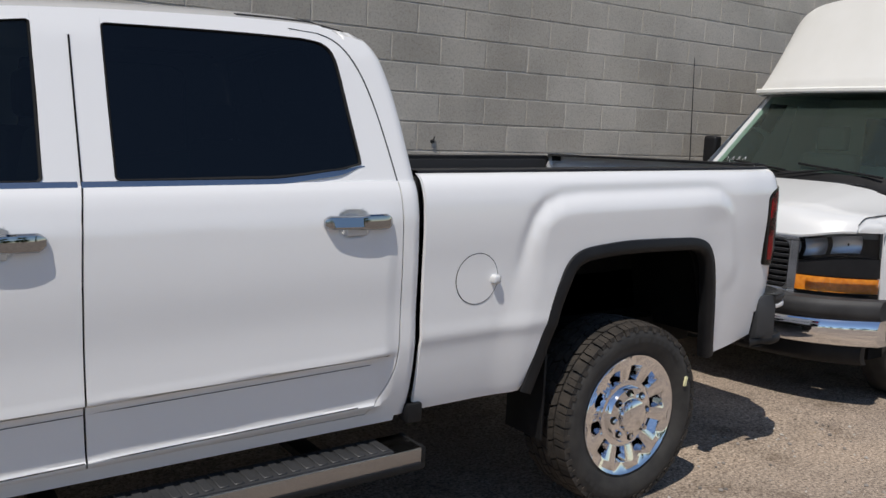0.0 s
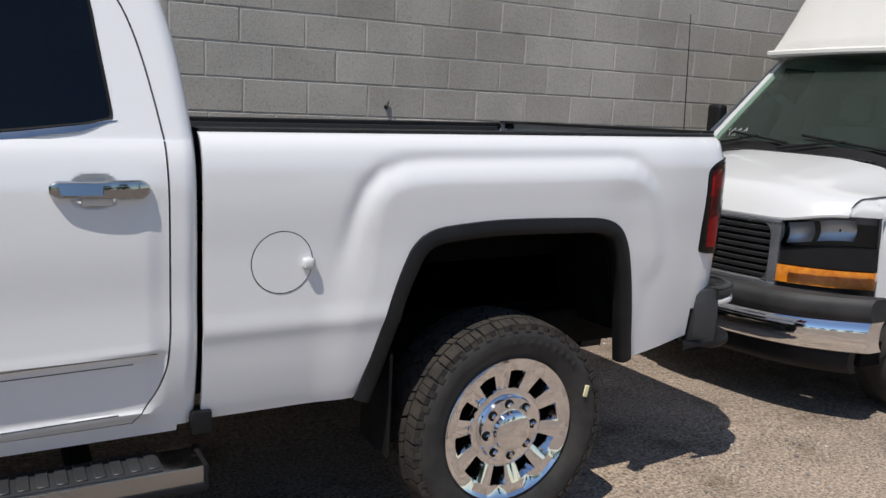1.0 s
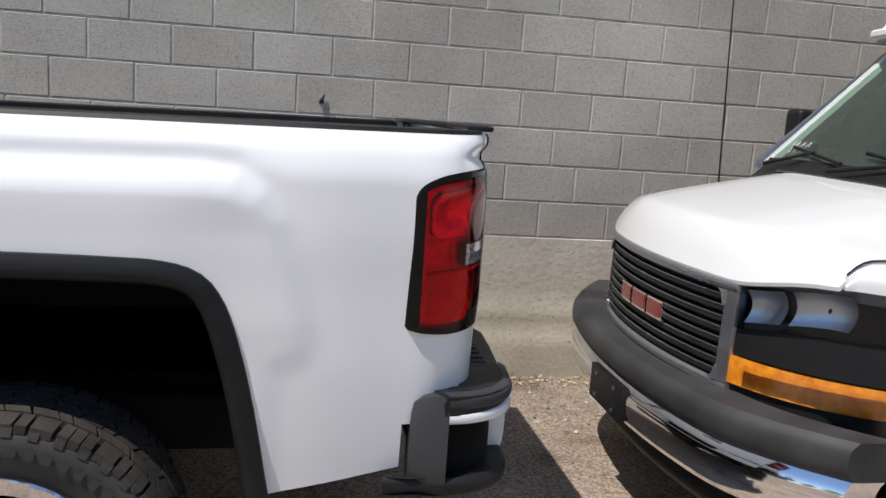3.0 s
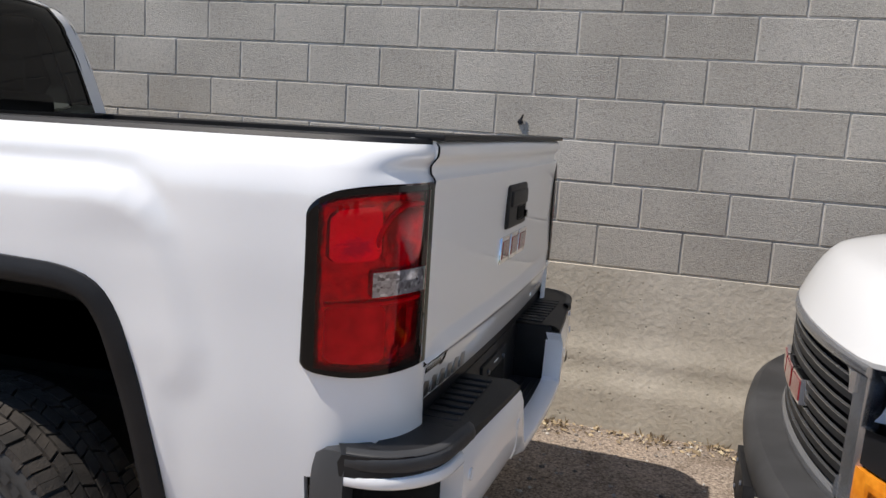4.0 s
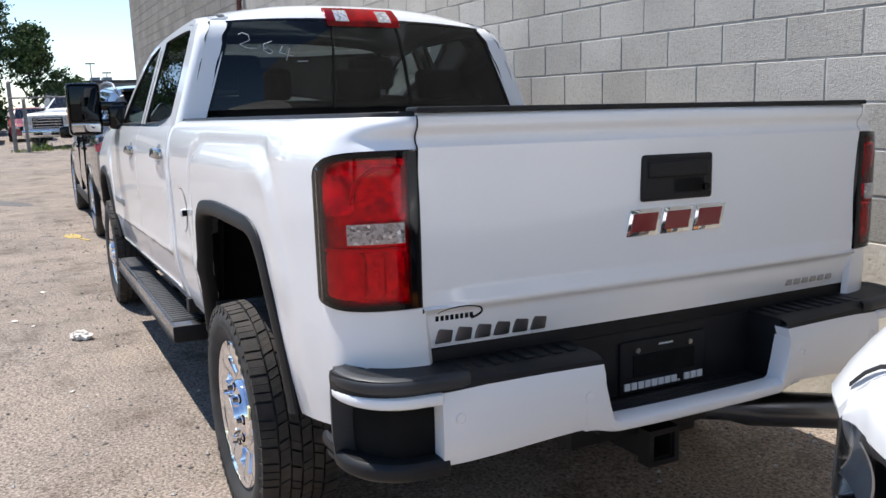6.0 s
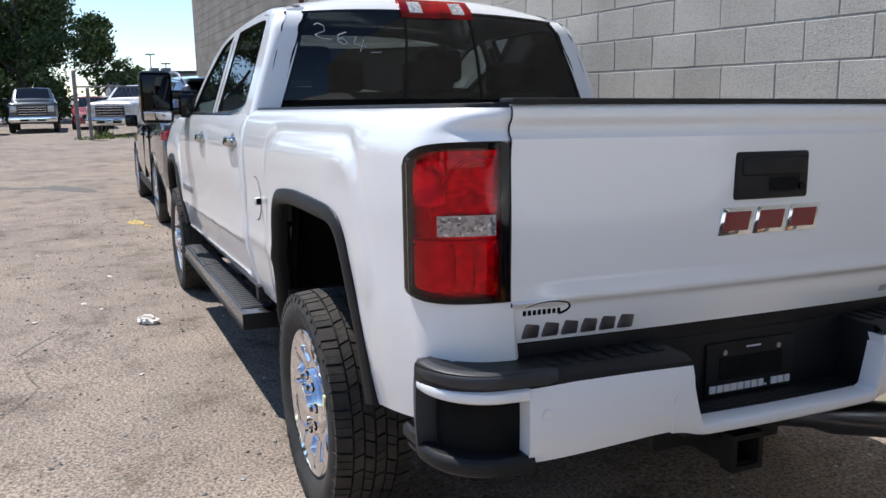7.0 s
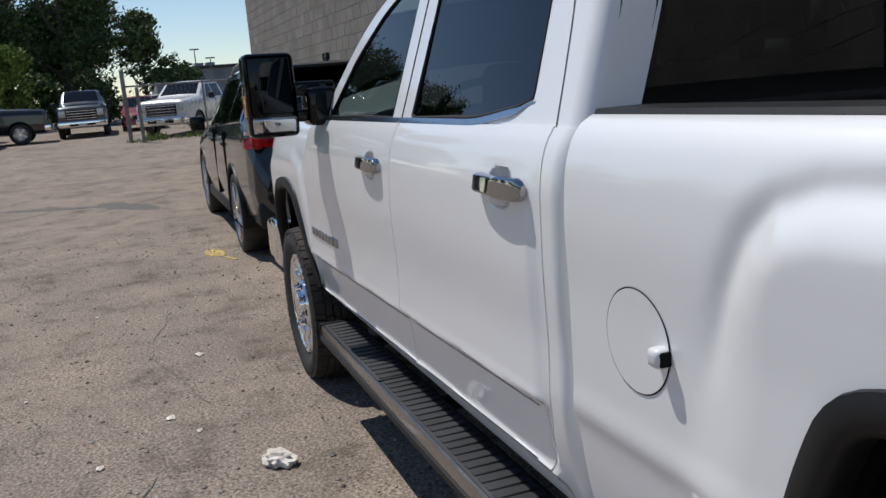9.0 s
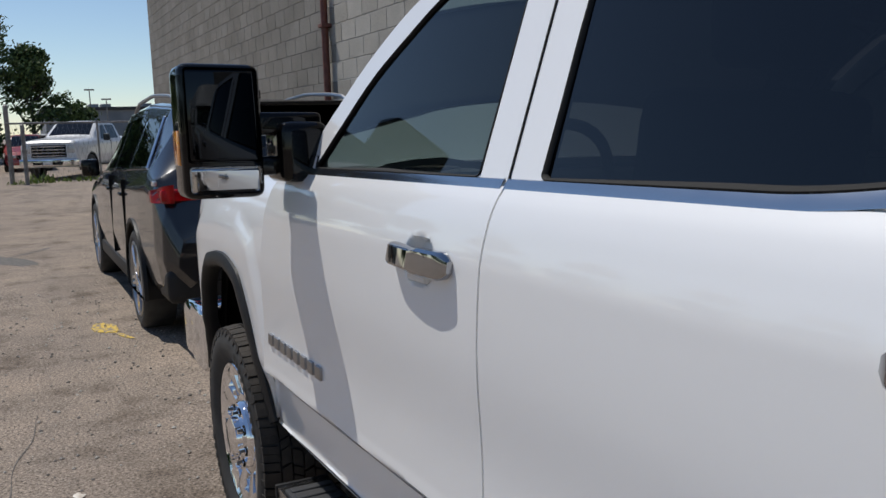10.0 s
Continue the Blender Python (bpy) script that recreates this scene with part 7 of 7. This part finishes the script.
def tree(at, height, spread, trunk_h, leaf_mat, label, clumps=70, leaves=46, leaf=0.16, seed=1, group="", droop=0.0):
    rng = random.Random(seed)
    t = thing("tree", at, label, "tree", group)
    b = bmesh.new()
    lean = Vector((rng.uniform(-0.3, 0.3), rng.uniform(-0.3, 0.3), 0))
    knots = [Vector((0, 0, -0.3)), Vector((0, 0, trunk_h * 0.5)) + lean * 0.4, Vector((0, 0, trunk_h)) + lean, Vector((0, 0, height * 0.7)) + lean * 1.6]
    rad = [height * 0.028, height * 0.022, height * 0.017, height * 0.007]
    for i in range(3):
        add_tube(b, knots[i], knots[i + 1], rad[i], rad[i + 1], 10, False)
    tips = []
    for i in range(9):
        a = i * 2.4 + rng.uniform(-0.3, 0.3)
        z0 = trunk_h * 0.9 + (height * 0.62 - trunk_h * 0.9) * i / 9
        base = Vector((0, 0, z0)) + lean * 1.2
        tip = base + Vector((math.cos(a), math.sin(a), 0)) * spread * rng.uniform(0.5, 0.8) + Vector((0, 0, height * rng.uniform(0.08, 0.24)))
        mid = (base + tip) / 2 + Vector((0, 0, -0.04 * height))
        add_tube(b, base, mid, height * 0.010, height * 0.007, 7, False)
        add_tube(b, mid, tip, height * 0.007, height * 0.003, 7, False)
        tips += [tip, (mid + tip) / 2]
    part("trunk", b, BARK, t, "grey-brown trunk with limbs")
    verts, faces = [], []
    lobes = [(rng.uniform(0, 6.28), rng.uniform(0.25, 0.95), rng.uniform(0.35, 0.75)) for _ in range(9)]
    for c in range(clumps):
        if c < len(tips):
            cen = tips[c]
        else:
            la, lz, lr = lobes[c % 9]
            r = spread * 0.55 * math.sin(math.pi * min(lz + 0.12, 1)) ** 0.6
            d = Vector((rng.gauss(0, 1), rng.gauss(0, 1), rng.gauss(0, 1))).normalized() * spread * lr * rng.uniform(0.45, 1.0)
            cen = Vector((r * math.cos(la), r * math.sin(la), trunk_h * 0.7 + (height - trunk_h) * lz)) + Vector((d.x, d.y, d.z * 0.8)) + lean
        size = spread * rng.uniform(0.12, 0.26)
        for _ in range(leaves):
            p = cen + Vector((rng.gauss(0, 1), rng.gauss(0, 1), rng.gauss(0, 0.75))) * size * 0.55
            p.z -= droop * rng.random() * size
            d = Vector((rng.gauss(0, 1), rng.gauss(0, 1), rng.gauss(0, 1))).normalized()
            e = d.orthogonal().normalized()
            g = d.cross(e)
            l, w = leaf * rng.uniform(0.7, 1.4), leaf * rng.uniform(0.4, 0.75)
            k = len(verts)
            verts += [tuple(p - e * l), tuple(p + g * w), tuple(p + e * l), tuple(p - g * w)]
            faces.append((k, k + 1, k + 2, k + 3))
    me = bpy.data.meshes.new("crown")
    me.from_pydata(verts, [], faces)
    me.materials.append(leaf_mat)
    crown = new("crown", me)
    crown.parent = t
    tagged(crown, "uneven crown of small leaves")
    return t


TREES = "trees along the far edge of the lot"
tree(pose(-50, 3.6, 0.25), 6.6, 1.8, 1.2, LEAF, "small dark green tree at the lot's edge", 130, 80, 0.1, 3, TREES)
big = tree(pose(-54, -0.8, 0.25), 13.5, 3.5, 1.2, LEAF, "tall dark green tree at the lot's edge", 300, 100, 0.115, 5, TREES, 0.6)
copy_thing(big, pose(-56, -4.6, 0.25, 0, 0, 80))
copy_thing(big, pose(-58, -9.5, 0.25, 0, 0, 200))
copy_thing(big, pose(-57, -15.5, 0.25, 0, 0, 20))
copy_thing(big, pose(-62, -2.0, -0.25, 0, 0, 150))
bush = tree(pose(-47, -3.6, 0.15), 4.4, 1.8, 0.4, LIGHT_LEAF, "bright yellow-green leafy shrub tree", 150, 50, 0.13, 8, TREES)
copy_thing(bush, pose(-48, -6.8, 0.20, 0, 0, 120))
copy_thing(bush, pose(-48, -10.5, 0.20, 0, 0, 40))
hedge = tree(pose(-49, 0.6, 0.20), 2.6, 1.6, 0.2, LEAF, "low dark green bush behind the parked cars", 110, 46, 0.12, 14, TREES)
copy_thing(hedge, pose(-49, -1.8, 0.20, 0, 0, 70))
copy_thing(hedge, pose(-48.5, 6.0, 0.20, 0, 0, 170))
tree(pose(-33, 10.2, -0.25), 4.3, 1.1, 1.0, LIGHT_LEAF, "slim pale green tree beyond the building's corner", 60, 40, 0.13, 11, TREES)
BACK = "trees on the open side of the lot"
for i, (x, y, s) in enumerate(((-53, -22, 200), (-47, -26, 110), (-41, -30, 320), (-34, -34, 0), (-28, -36, 250), (-22, -38, 60), (-16, -36, 15), (-5, -38, 280), (7, -39, 170), (-11, -36, 140), (1, -40, 220), (13, -37, 300), (22, -33, 20))):
    t = copy_thing(big, pose(x, y, ground_z(x, y), 0, 0, s) @ Matrix.Diagonal((0.8, 0.8, 0.6, 1.0)))
    tagged(t, "tall dark green tree across the lot", group=BACK)
b = tube((0, 0, -0.3), (0, 0, 9.0), 0.15, 0.1, 12)
add_box(b, (-1.1, -0.06, 8.3), (1.1, 0.06, 8.42), 0.01)
for x in (-0.95, -0.4, 0.4, 0.95):
    add_tube(b, (x, 0, 8.42), (x, 0, 8.62), 0.05, 0.03, 8)
pole = part("utility_pole", b, BARK, at=pose(-9.5, -21, 0, 0, 2, 25))
tagged(pole, "brown wooden utility pole with a cross-arm", "pole")

# ---- weeds round the posts and at the wall foot
def weeds(at, n, radius, height, seed, label, dry=False):
    rng = random.Random(seed)
    verts, faces = [], []
    for _ in range(n):
        a, r = rng.uniform(0, 6.28), radius * rng.random() ** 0.6
        x, y = r * math.cos(a), r * math.sin(a)
        d = Vector((rng.gauss(0, 0.5), rng.gauss(0, 0.5), 1)).normalized()
        h, w = height * rng.uniform(0.4, 1.1), height * rng.uniform(0.03, 0.07)
        s = d.orthogonal().normalized() * w
        k, p = len(verts), Vector((x, y, -0.01))
        verts += [tuple(p - s), tuple(p + s), tuple(p + d * h * 0.6 + s * 1.6), tuple(p + d * h), tuple(p + d * h * 0.6 - s * 1.6)]
        faces.append((k, k + 1, k + 2, k + 3, k + 4))
    me = bpy.data.meshes.new("weeds")
    me.from_pydata(verts, [], faces)
    me.materials.append(DRY if dry else LIGHT_LEAF)
    ob = new("weeds", me)
    ob.matrix_basis = at
    return tagged(ob, label, "weeds", kind="stuff")


DRY = material("dry_litter", (0.3, 0.22, 0.12), 0.9)
gi = DRY.node_tree.nodes.new("ShaderNodeNewGeometry")
lr = ramp(DRY, [(0.0, (0.14, 0.1, 0.06)), (0.6, (0.36, 0.27, 0.16)), (1.0, (0.5, 0.42, 0.28))])
link(DRY, gi, "Random Per Island", lr, "Fac")
link(DRY, lr, "Color", shader(DRY), "Base Color")
for i, (x, y, r, h) in enumerate(((-27.4, 3.1, 0.5, 0.6), (-27.6, 4.2, 0.6, 0.4), (-27.2, 2.4, 0.4, 0.3), (-27.9, 5.4, 0.7, 0.45))):
    weeds(pose(x, y, ground_z(x, y)), 45, r, h * 0.6, 20 + i, "patch of green weeds by the fence posts")

# ---- far roofs, lamp posts
HAZE_GREY = material("far_grey_cladding", (0.2, 0.22, 0.24), 0.8)
varied(HAZE_GREY, 0.3, (0.15, 0.17, 0.19), (0.26, 0.28, 0.3))
far_b = thing("warehouse", pose(-125, 24, 0.17), "low grey warehouse far beyond the lot", "building")
part("wall", box((-10, -17, -1), (10, 20, 4.6)), HAZE_GREY, far_b)
part("roof", box((-10.3, -17.3, 4.6), (10.3, 20.3, 5.0), 0.05), GREY_PLASTIC, far_b)
for y in (-11, -9.4, -4, 3):
    part("roof_unit", box((-2, y, 5.0), (1, y + 1.2, 5.7), 0.05), HAZE_GREY, far_b)
for x, y, h in ((-95, 10.6, 6.2), (-95, 12.2, 5.2)):
    b = tube((0, 0, -0.5), (0, 0, h), 0.08, 0.05, 8)
    add_box(b, (-0.1, -0.5, h - 0.1), (0.1, 0.5, h + 0.05), 0.03)
    p = part("street_lamp", b, GALV, at=pose(x, y, 0.17))
    tagged(p, "slim grey street lamp far beyond the lot", "street lamp", "far street lamps")

# ---------------------------------------------------------------- paint, cracks and litter on the ground
YELLOW = material("worn_yellow_paint", (0.5, 0.34, 0.06), 0.9)
c = coords(YELLOW)
n1 = node(YELLOW, "ShaderNodeTexNoise", Scale=30.0, Detail=6.0)
link(YELLOW, c, "Object", n1, "Vector")
yr = ramp(YELLOW, [(0.42, (0.24, 0.2, 0.15)), (0.56, (0.62, 0.42, 0.07))])
link(YELLOW, n1, "Fac", yr, "Fac")
link(YELLOW, yr, "Color", shader(YELLOW), "Base Color")
TAR = material("dark_tar", (0.05, 0.048, 0.045), 0.85)
varied(TAR, 30, (0.05, 0.047, 0.043), (0.17, 0.155, 0.14))


def ground_patch(name, cx, cy, rx, ry, mat, seed, label, category, turn=0.0, lift=0.004):
    """A thin ragged patch lying on the ground."""
    verts, n = [], 40
    ca, sa = math.cos(radians(turn)), math.sin(radians(turn))
    for ring in (1.0, 0.97):
        for i in range(n):
            a = 2 * math.pi * i / n
            r = ring * (1 + 0.35 * noise.noise((math.cos(a) * 2 + seed, math.sin(a) * 2, seed)) + 0.15 * noise.noise((math.cos(a) * 7, math.sin(a) * 7, seed)))
            x, y = rx * r * math.cos(a), ry * r * math.sin(a)
            wx, wy = cx + x * ca - y * sa, cy + x * sa + y * ca
            wob = 0.012 * noise.noise((wx * 0.7, wy * 0.7, 0)) * smoothstep(-14, -8, wx) * smoothstep(2.6, 1.8, wy)
            verts.append((wx, wy, ground_z(wx, wy) + wob + (lift if ring < 1 else -0.002)))
    faces = [(i, (i + 1) % n, n + (i + 1) % n, n + i) for i in range(n)] + [tuple(range(n, 2 * n))]
    ob = piece(name, verts, faces, mat, smooth=0)
    return tagged(ob, label, category)


ground_patch("paint_mark", -5.1, 2.62, 0.2, 0.09, YELLOW, 3, "worn yellow paint mark on the asphalt", "paint mark", 10)
ground_patch("paint_mark", -4.75, 2.72, 0.16, 0.02, YELLOW, 5, "thin worn yellow paint line on the asphalt", "paint mark", 20)


def crack(points, width, seed):
    grid = []
    rng = random.Random(seed)
    pts = []
    for (xa, ya), (xb, yb) in zip(points, points[1:]):
        k = max(3, int(math.hypot(xb - xa, yb - ya) / 0.08))
        pts += [(xa + (xb - xa) * i / k, ya + (yb - ya) * i / k) for i in range(k)]
    for i, (x, y) in enumerate(pts):
        ox, oy = 0.06 * noise.noise((x * 2.2, y * 2.2, seed)), 0.06 * noise.noise((x * 2.2, y * 2.2, seed + 7))
        w = width * rng.uniform(0.3, 1.2)
        wob = 0.012 * noise.noise(((x + ox) * 0.7, (y + oy) * 0.7, 0)) * smoothstep(-14, -8, x) * smoothstep(2.6, 1.8, y)
        z = ground_z(x, y) + 0.0035 + wob
        grid.append([(x + ox - w * 0.5, y + oy - w * 0.5, z), (x + ox + w * 0.5, y + oy + w * 0.5, z)])
    ob = piece("crack", [p for c in grid for p in c], grid_faces(len(grid), 2), TAR, smooth=0)
    return tagged(ob, "dark open crack across the worn asphalt", "crack", kind="stuff")


crack([(-10.6, 2.5), (-9.9, 2.0), (-9.4, 1.5), (-9.9, 0.8), (-9.5, 0.2), (-9.8, -1.2), (-9.4, -3)], 0.05, 1)
crack([(-14.5, 1.9), (-13.8, 0.9), (-14.2, -0.6), (-13.7, -2.4)], 0.06, 2)
crack([(1.6, 1.5), (0.9, 1.75), (0.3, 1.6), (-0.4, 1.9)], 0.005, 3)
crack([(3.0, 1.2), (2.2, 1.0), (1.4, 1.2), (0.2, 1.0), (-1.2, 1.2)], 0.005, 4)
crack([(-1.0, 2.2), (-2.0, 1.9), (-3.2, 2.1)], 0.005, 5)
ground_patch("tar_patch", -9.7, 1.9, 0.8, 0.22, TAR, 9, "dark stained patch on the asphalt", "stain", 30, 0.0032)
ground_patch("tar_patch", -10.4, 0.9, 1.0, 0.12, TAR, 13, "dark stained patch on the asphalt", "stain", 60, 0.0032)

PAPER = material("crumpled_paper", (0.72, 0.66, 0.58), 0.85)
varied(PAPER, 20, (0.5, 0.42, 0.34), (0.8, 0.76, 0.7))
bm = bmesh.new()
bmesh.ops.create_icosphere(bm, subdivisions=3, radius=0.055)
for v in bm.verts:
    d = v.co.normalized()
    v.co *= 1 + 0.55 * noise.noise(d * 2.5) + 0.25 * noise.noise(d * 7)
    v.co.x *= 1.35
    v.co.z = max(v.co.z * 0.6, -0.02)
paper = part("crumpled_paper", bm, PAPER, smooth=0, at=pose(-0.204, 2.368, ground_z(-0.2, 2.37) + 0.018, 0, 0, 30))
tagged(paper, "crumpled scrap of pale paper on the asphalt", "litter")

rng = random.Random(44)
scraps = [(-0.72, 2.1), (-0.95, 1.99), (-3.21, 1.61), (-0.53, 1.68), (-1.6, 1.3), (-2.4, 1.0), (0.9, 2.25), (-1.9, 2.2)]
for i, (x, y) in enumerate(scraps):
    s = 0.028 * rng.uniform(0.5, 1.2)
    verts = [(s * math.cos(a) * rng.uniform(0.6, 1.3), s * math.sin(a) * rng.uniform(0.5, 1.0), 0.003 + 0.006 * rng.random()) for a in [k * math.pi / 4 for k in range(8)]]
    wob = 0.012 * noise.noise((x * 0.7, y * 0.7, 0)) * smoothstep(2.6, 1.8, y)
    ob = piece("paper_scrap", verts + [(0, 0, 0.012)], [(k, (k + 1) % 8, 8) for k in range(8)], PAPER, smooth=0, at=pose(x, y, ground_z(x, y) + wob))
    tagged(ob, "small pale scrap of paper lying on the asphalt", "litter", "paper scraps on the asphalt")

# pebbles and grit
STONE = material("grey_pebble", (0.3, 0.28, 0.25), 0.9)
gi = STONE.node_tree.nodes.new("ShaderNodeNewGeometry")
lr = ramp(STONE, [(0.0, (0.1, 0.09, 0.08)), (0.5, (0.3, 0.27, 0.24)), (1.0, (0.55, 0.52, 0.47))])
link(STONE, gi, "Random Per Island", lr, "Fac")
link(STONE, lr, "Color", shader(STONE), "Base Color")
verts, faces = [], []
oct_f = [(0, 2, 4), (2, 1, 4), (1, 3, 4), (3, 0, 4), (2, 0, 5), (1, 2, 5), (3, 1, 5), (0, 3, 5)]
for i in range(5200):
    if i < 4200:
        x, y = rng.uniform(-7, 4.6), rng.uniform(0.2, 3.2)
    else:
        x, y = rng.uniform(2.6, 5.4), rng.uniform(4.2, 5.4)
    s = 0.0035 + 0.010 * rng.random() ** 4
    wob = 0.012 * noise.noise((x * 0.7, y * 0.7, 0)) * smoothstep(-14, -8, x) * smoothstep(2.6, 1.8, y)
    z = ground_z(x, y) + wob + s * 0.3
    k = len(verts)
    verts += [(x - s * rng.uniform(0.7, 1.4), y, z), (x + s, y, z), (x, y - s, z), (x, y + s * rng.uniform(0.7, 1.4), z), (x, y, z + s * 0.7), (x, y, z - s)]
    faces += [tuple(k + q for q in f) for f in oct_f]
grit_ob = piece("pebbles", verts, faces, STONE, smooth=0)
tagged(grit_ob, "loose grit and pebbles scattered on the asphalt", "gravel", kind="stuff")

# dry leaves along the foot of the wall
verts, faces = [], []
for i in range(900):
    x = rng.uniform(1.5, 5.6)
    y = WALL_Y - 0.03 - abs(rng.gauss(0, 0.1))
    d = Vector((rng.gauss(0, 1), rng.gauss(0, 1), rng.gauss(0, 0.4))).normalized()
    e = d.orthogonal().normalized()
    l = rng.uniform(0.006, 0.02)
    p, k = Vector((x, y, ground_z(x, y) + 0.006 + 0.012 * rng.random())), len(verts)
    verts += [tuple(p - d * l), tuple(p + e * l * 0.4), tuple(p + d * l), tuple(p - e * l * 0.4)]
    faces.append((k, k + 1, k + 2, k + 3))
litter = piece("leaf_litter", verts, faces, DRY, smooth=0)
tagged(litter, "dry leaf litter along the foot of the wall", "leaf litter", kind="stuff")
for i, x in enumerate((3.1, 3.75, 4.25, 4.55)):
    weeds(pose(x, WALL_Y - 0.05, ground_z(x, 5.4)), 26, 0.07, 0.06, 60 + i, "dry grass tuft at the foot of the wall", True)
weeds(pose(4.3, 2.72, 0.0), 30, 0.12, 0.03, 71, "dry grass tuft in a crack of the asphalt", True)
ORANGE_LEAF = material("orange_leaf", (0.6, 0.2, 0.08), 0.7)
ob = piece("fallen_leaf", [(0, 0, 0.003), (0.03, 0.02, 0.012), (0.07, 0.0, 0.006), (0.035, -0.022, 0.01)], [(0, 1, 2, 3)], ORANGE_LEAF, smooth=0, at=pose(3.4, 5.0, ground_z(3.4, 5.0), 0, 0, 40))
tagged(ob, "orange scrap of leaf on the asphalt", "leaf")

# ---------------------------------------------------------------- concrete blocks of the wall
def block_material(name, source, dim=1.0):
    m = material(name, (0.3, 0.29, 0.27), 0.95, spec=0.2)
    if source == "object":
        info = m.node_tree.nodes.new("ShaderNodeObjectInfo")
    else:
        info = m.node_tree.nodes.new("ShaderNodeNewGeometry")
    which = "Random" if source == "object" else "Random Per Island"
    geo = m.node_tree.nodes.new("ShaderNodeNewGeometry")
    pores, grain, wide = node(m, "ShaderNodeTexNoise", Scale=70.0, Detail=7.0, Roughness=0.8), node(m, "ShaderNodeTexVoronoi", Scale=140.0), node(m, "ShaderNodeTexNoise", Scale=1.3, Detail=6.0)
    for n in (pores, grain, wide):
        link(m, geo, "Position", n, "Vector")
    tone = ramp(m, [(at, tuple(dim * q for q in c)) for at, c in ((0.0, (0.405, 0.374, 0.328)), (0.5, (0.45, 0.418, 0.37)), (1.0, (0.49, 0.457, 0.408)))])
    link(m, info, which, tone, "Fac")
    spot = ramp(m, [(0.33, (0.5, 0.5, 0.5)), (0.46, (0.93, 0.93, 0.93)), (0.66, (1.15, 1.15, 1.15))])
    link(m, pores, "Fac", spot, "Fac")
    stain = ramp(m, [(0.3, (0.82, 0.82, 0.81)), (0.6, (1.05, 1.05, 1.04))])
    link(m, wide, "Fac", stain, "Fac")
    a, b = mixed(m, "MULTIPLY"), mixed(m, "MULTIPLY")
    a.inputs["Factor"].default_value, b.inputs["Factor"].default_value = 0.85, 1.0
    link(m, tone, "Color", a, "A"), link(m, spot, "Color", a, "B")
    link(m, a, "Result", b, "A"), link(m, stain, "Color", b, "B")
    link(m, b, "Result", shader(m), "Base Color")
    b1, b2 = node(m, "ShaderNodeBump", Strength=0.7, Distance=0.003), node(m, "ShaderNodeBump", Strength=0.5, Distance=0.003)
    link(m, pores, "Fac", b1, "Height"), link(m, grain, "Distance", b2, "Height"), link(m, b1, "Normal", b2, "Normal")
    link(m, b2, "Normal", shader(m), "Normal")
    return m


BLOCK, BLOCKS, DARK_BLOCKS = block_material("concrete_block", "object"), block_material("concrete_blocks_far", "island"), block_material("dark_blocks", "island", 0.56)
JOINT, CHAMFER, PROUD = 0.010, 0.003, 0.005
block_me = bpy.data.meshes.new("block")
hx, hz = (PITCH - JOINT) / 2, (COURSE - JOINT) / 2
front = [(-hx + CHAMFER, 0, -hz + CHAMFER), (hx - CHAMFER, 0, -hz + CHAMFER), (hx - CHAMFER, 0, hz - CHAMFER), (-hx + CHAMFER, 0, hz - CHAMFER)]
edge_ring = [(-hx, CHAMFER, -hz), (hx, CHAMFER, -hz), (hx, CHAMFER, hz), (-hx, CHAMFER, hz)]
rear_ring = [(x, PROUD + 0.003, z) for x, y, z in edge_ring]
block_v = front + edge_ring + rear_ring
block_f = [(0, 1, 2, 3)] + [(i, (i + 1) % 4, 4 + (i + 1) % 4, 4 + i) for i in range(4)] + [(4 + i, 4 + (i + 1) % 4, 8 + (i + 1) % 4, 8 + i) for i in range(4)]
block_f = [tuple(reversed(f)) for f in block_f]
block_me.from_pydata(block_v, [], block_f)
bm = bmesh.new()
bm.from_mesh(block_me)
bmesh.ops.recalc_face_normals(bm, faces=bm.faces)
bm.to_mesh(block_me)
bm.free()
if block_me.polygons[0].normal.y > 0:
    block_me.flip_normals()
block_me.materials.append(BLOCK)
# where one upright joint of the lower courses falls
JOINT_AT = {0: 3.867, 1: 3.655, 2: 3.905, 3: 3.713, 4: 3.89, 5: 3.68}
rest_of = {False: ([], []), True: ([], [])}
for row in range(int((WALL_TOP - FOOT_Z) / COURSE)):
    z = FOOT_Z + COURSE * (row + 0.5)
    first = JOINT_AT.get(row, 3.885 - 0.203 * (row % 2)) + 0.012 * noise.noise((row * 7.7, 0.5, 2)) + PITCH / 2
    k0 = math.ceil((WALL_X0 - first) / PITCH + 0.5)
    x = first + k0 * PITCH
    while x + PITCH / 2 < WALL_X1:
        dy = 0.0022 * noise.noise((x * 9.1, row * 3.3, 1))
        dz = 0.0018 * noise.noise((x * 5.1, row * 2.3, 4))
        if -0.4 < x < 7.6 and row < 13:
            ob = bpy.data.objects.new("block", block_me)
            scene.collection.objects.link(ob)
            ob.parent = wall
            ob.location = (x, WALL_Y + dy, z + dz)
        else:
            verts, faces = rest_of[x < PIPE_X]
            k = len(verts)
            verts += [(x + a, WALL_Y + dy + b, z + dz + c) for a, b, c in block_v]
            faces += [tuple(k + q for q in f) for f in block_f]
        x += PITCH
# the True entry holds the darker blocks beyond the downpipe
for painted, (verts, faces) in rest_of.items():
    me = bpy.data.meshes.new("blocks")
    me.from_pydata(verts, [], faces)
    me.materials.append(DARK_BLOCKS if painted else BLOCKS)
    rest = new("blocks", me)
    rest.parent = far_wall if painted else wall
    tagged(rest, kind="stuff")
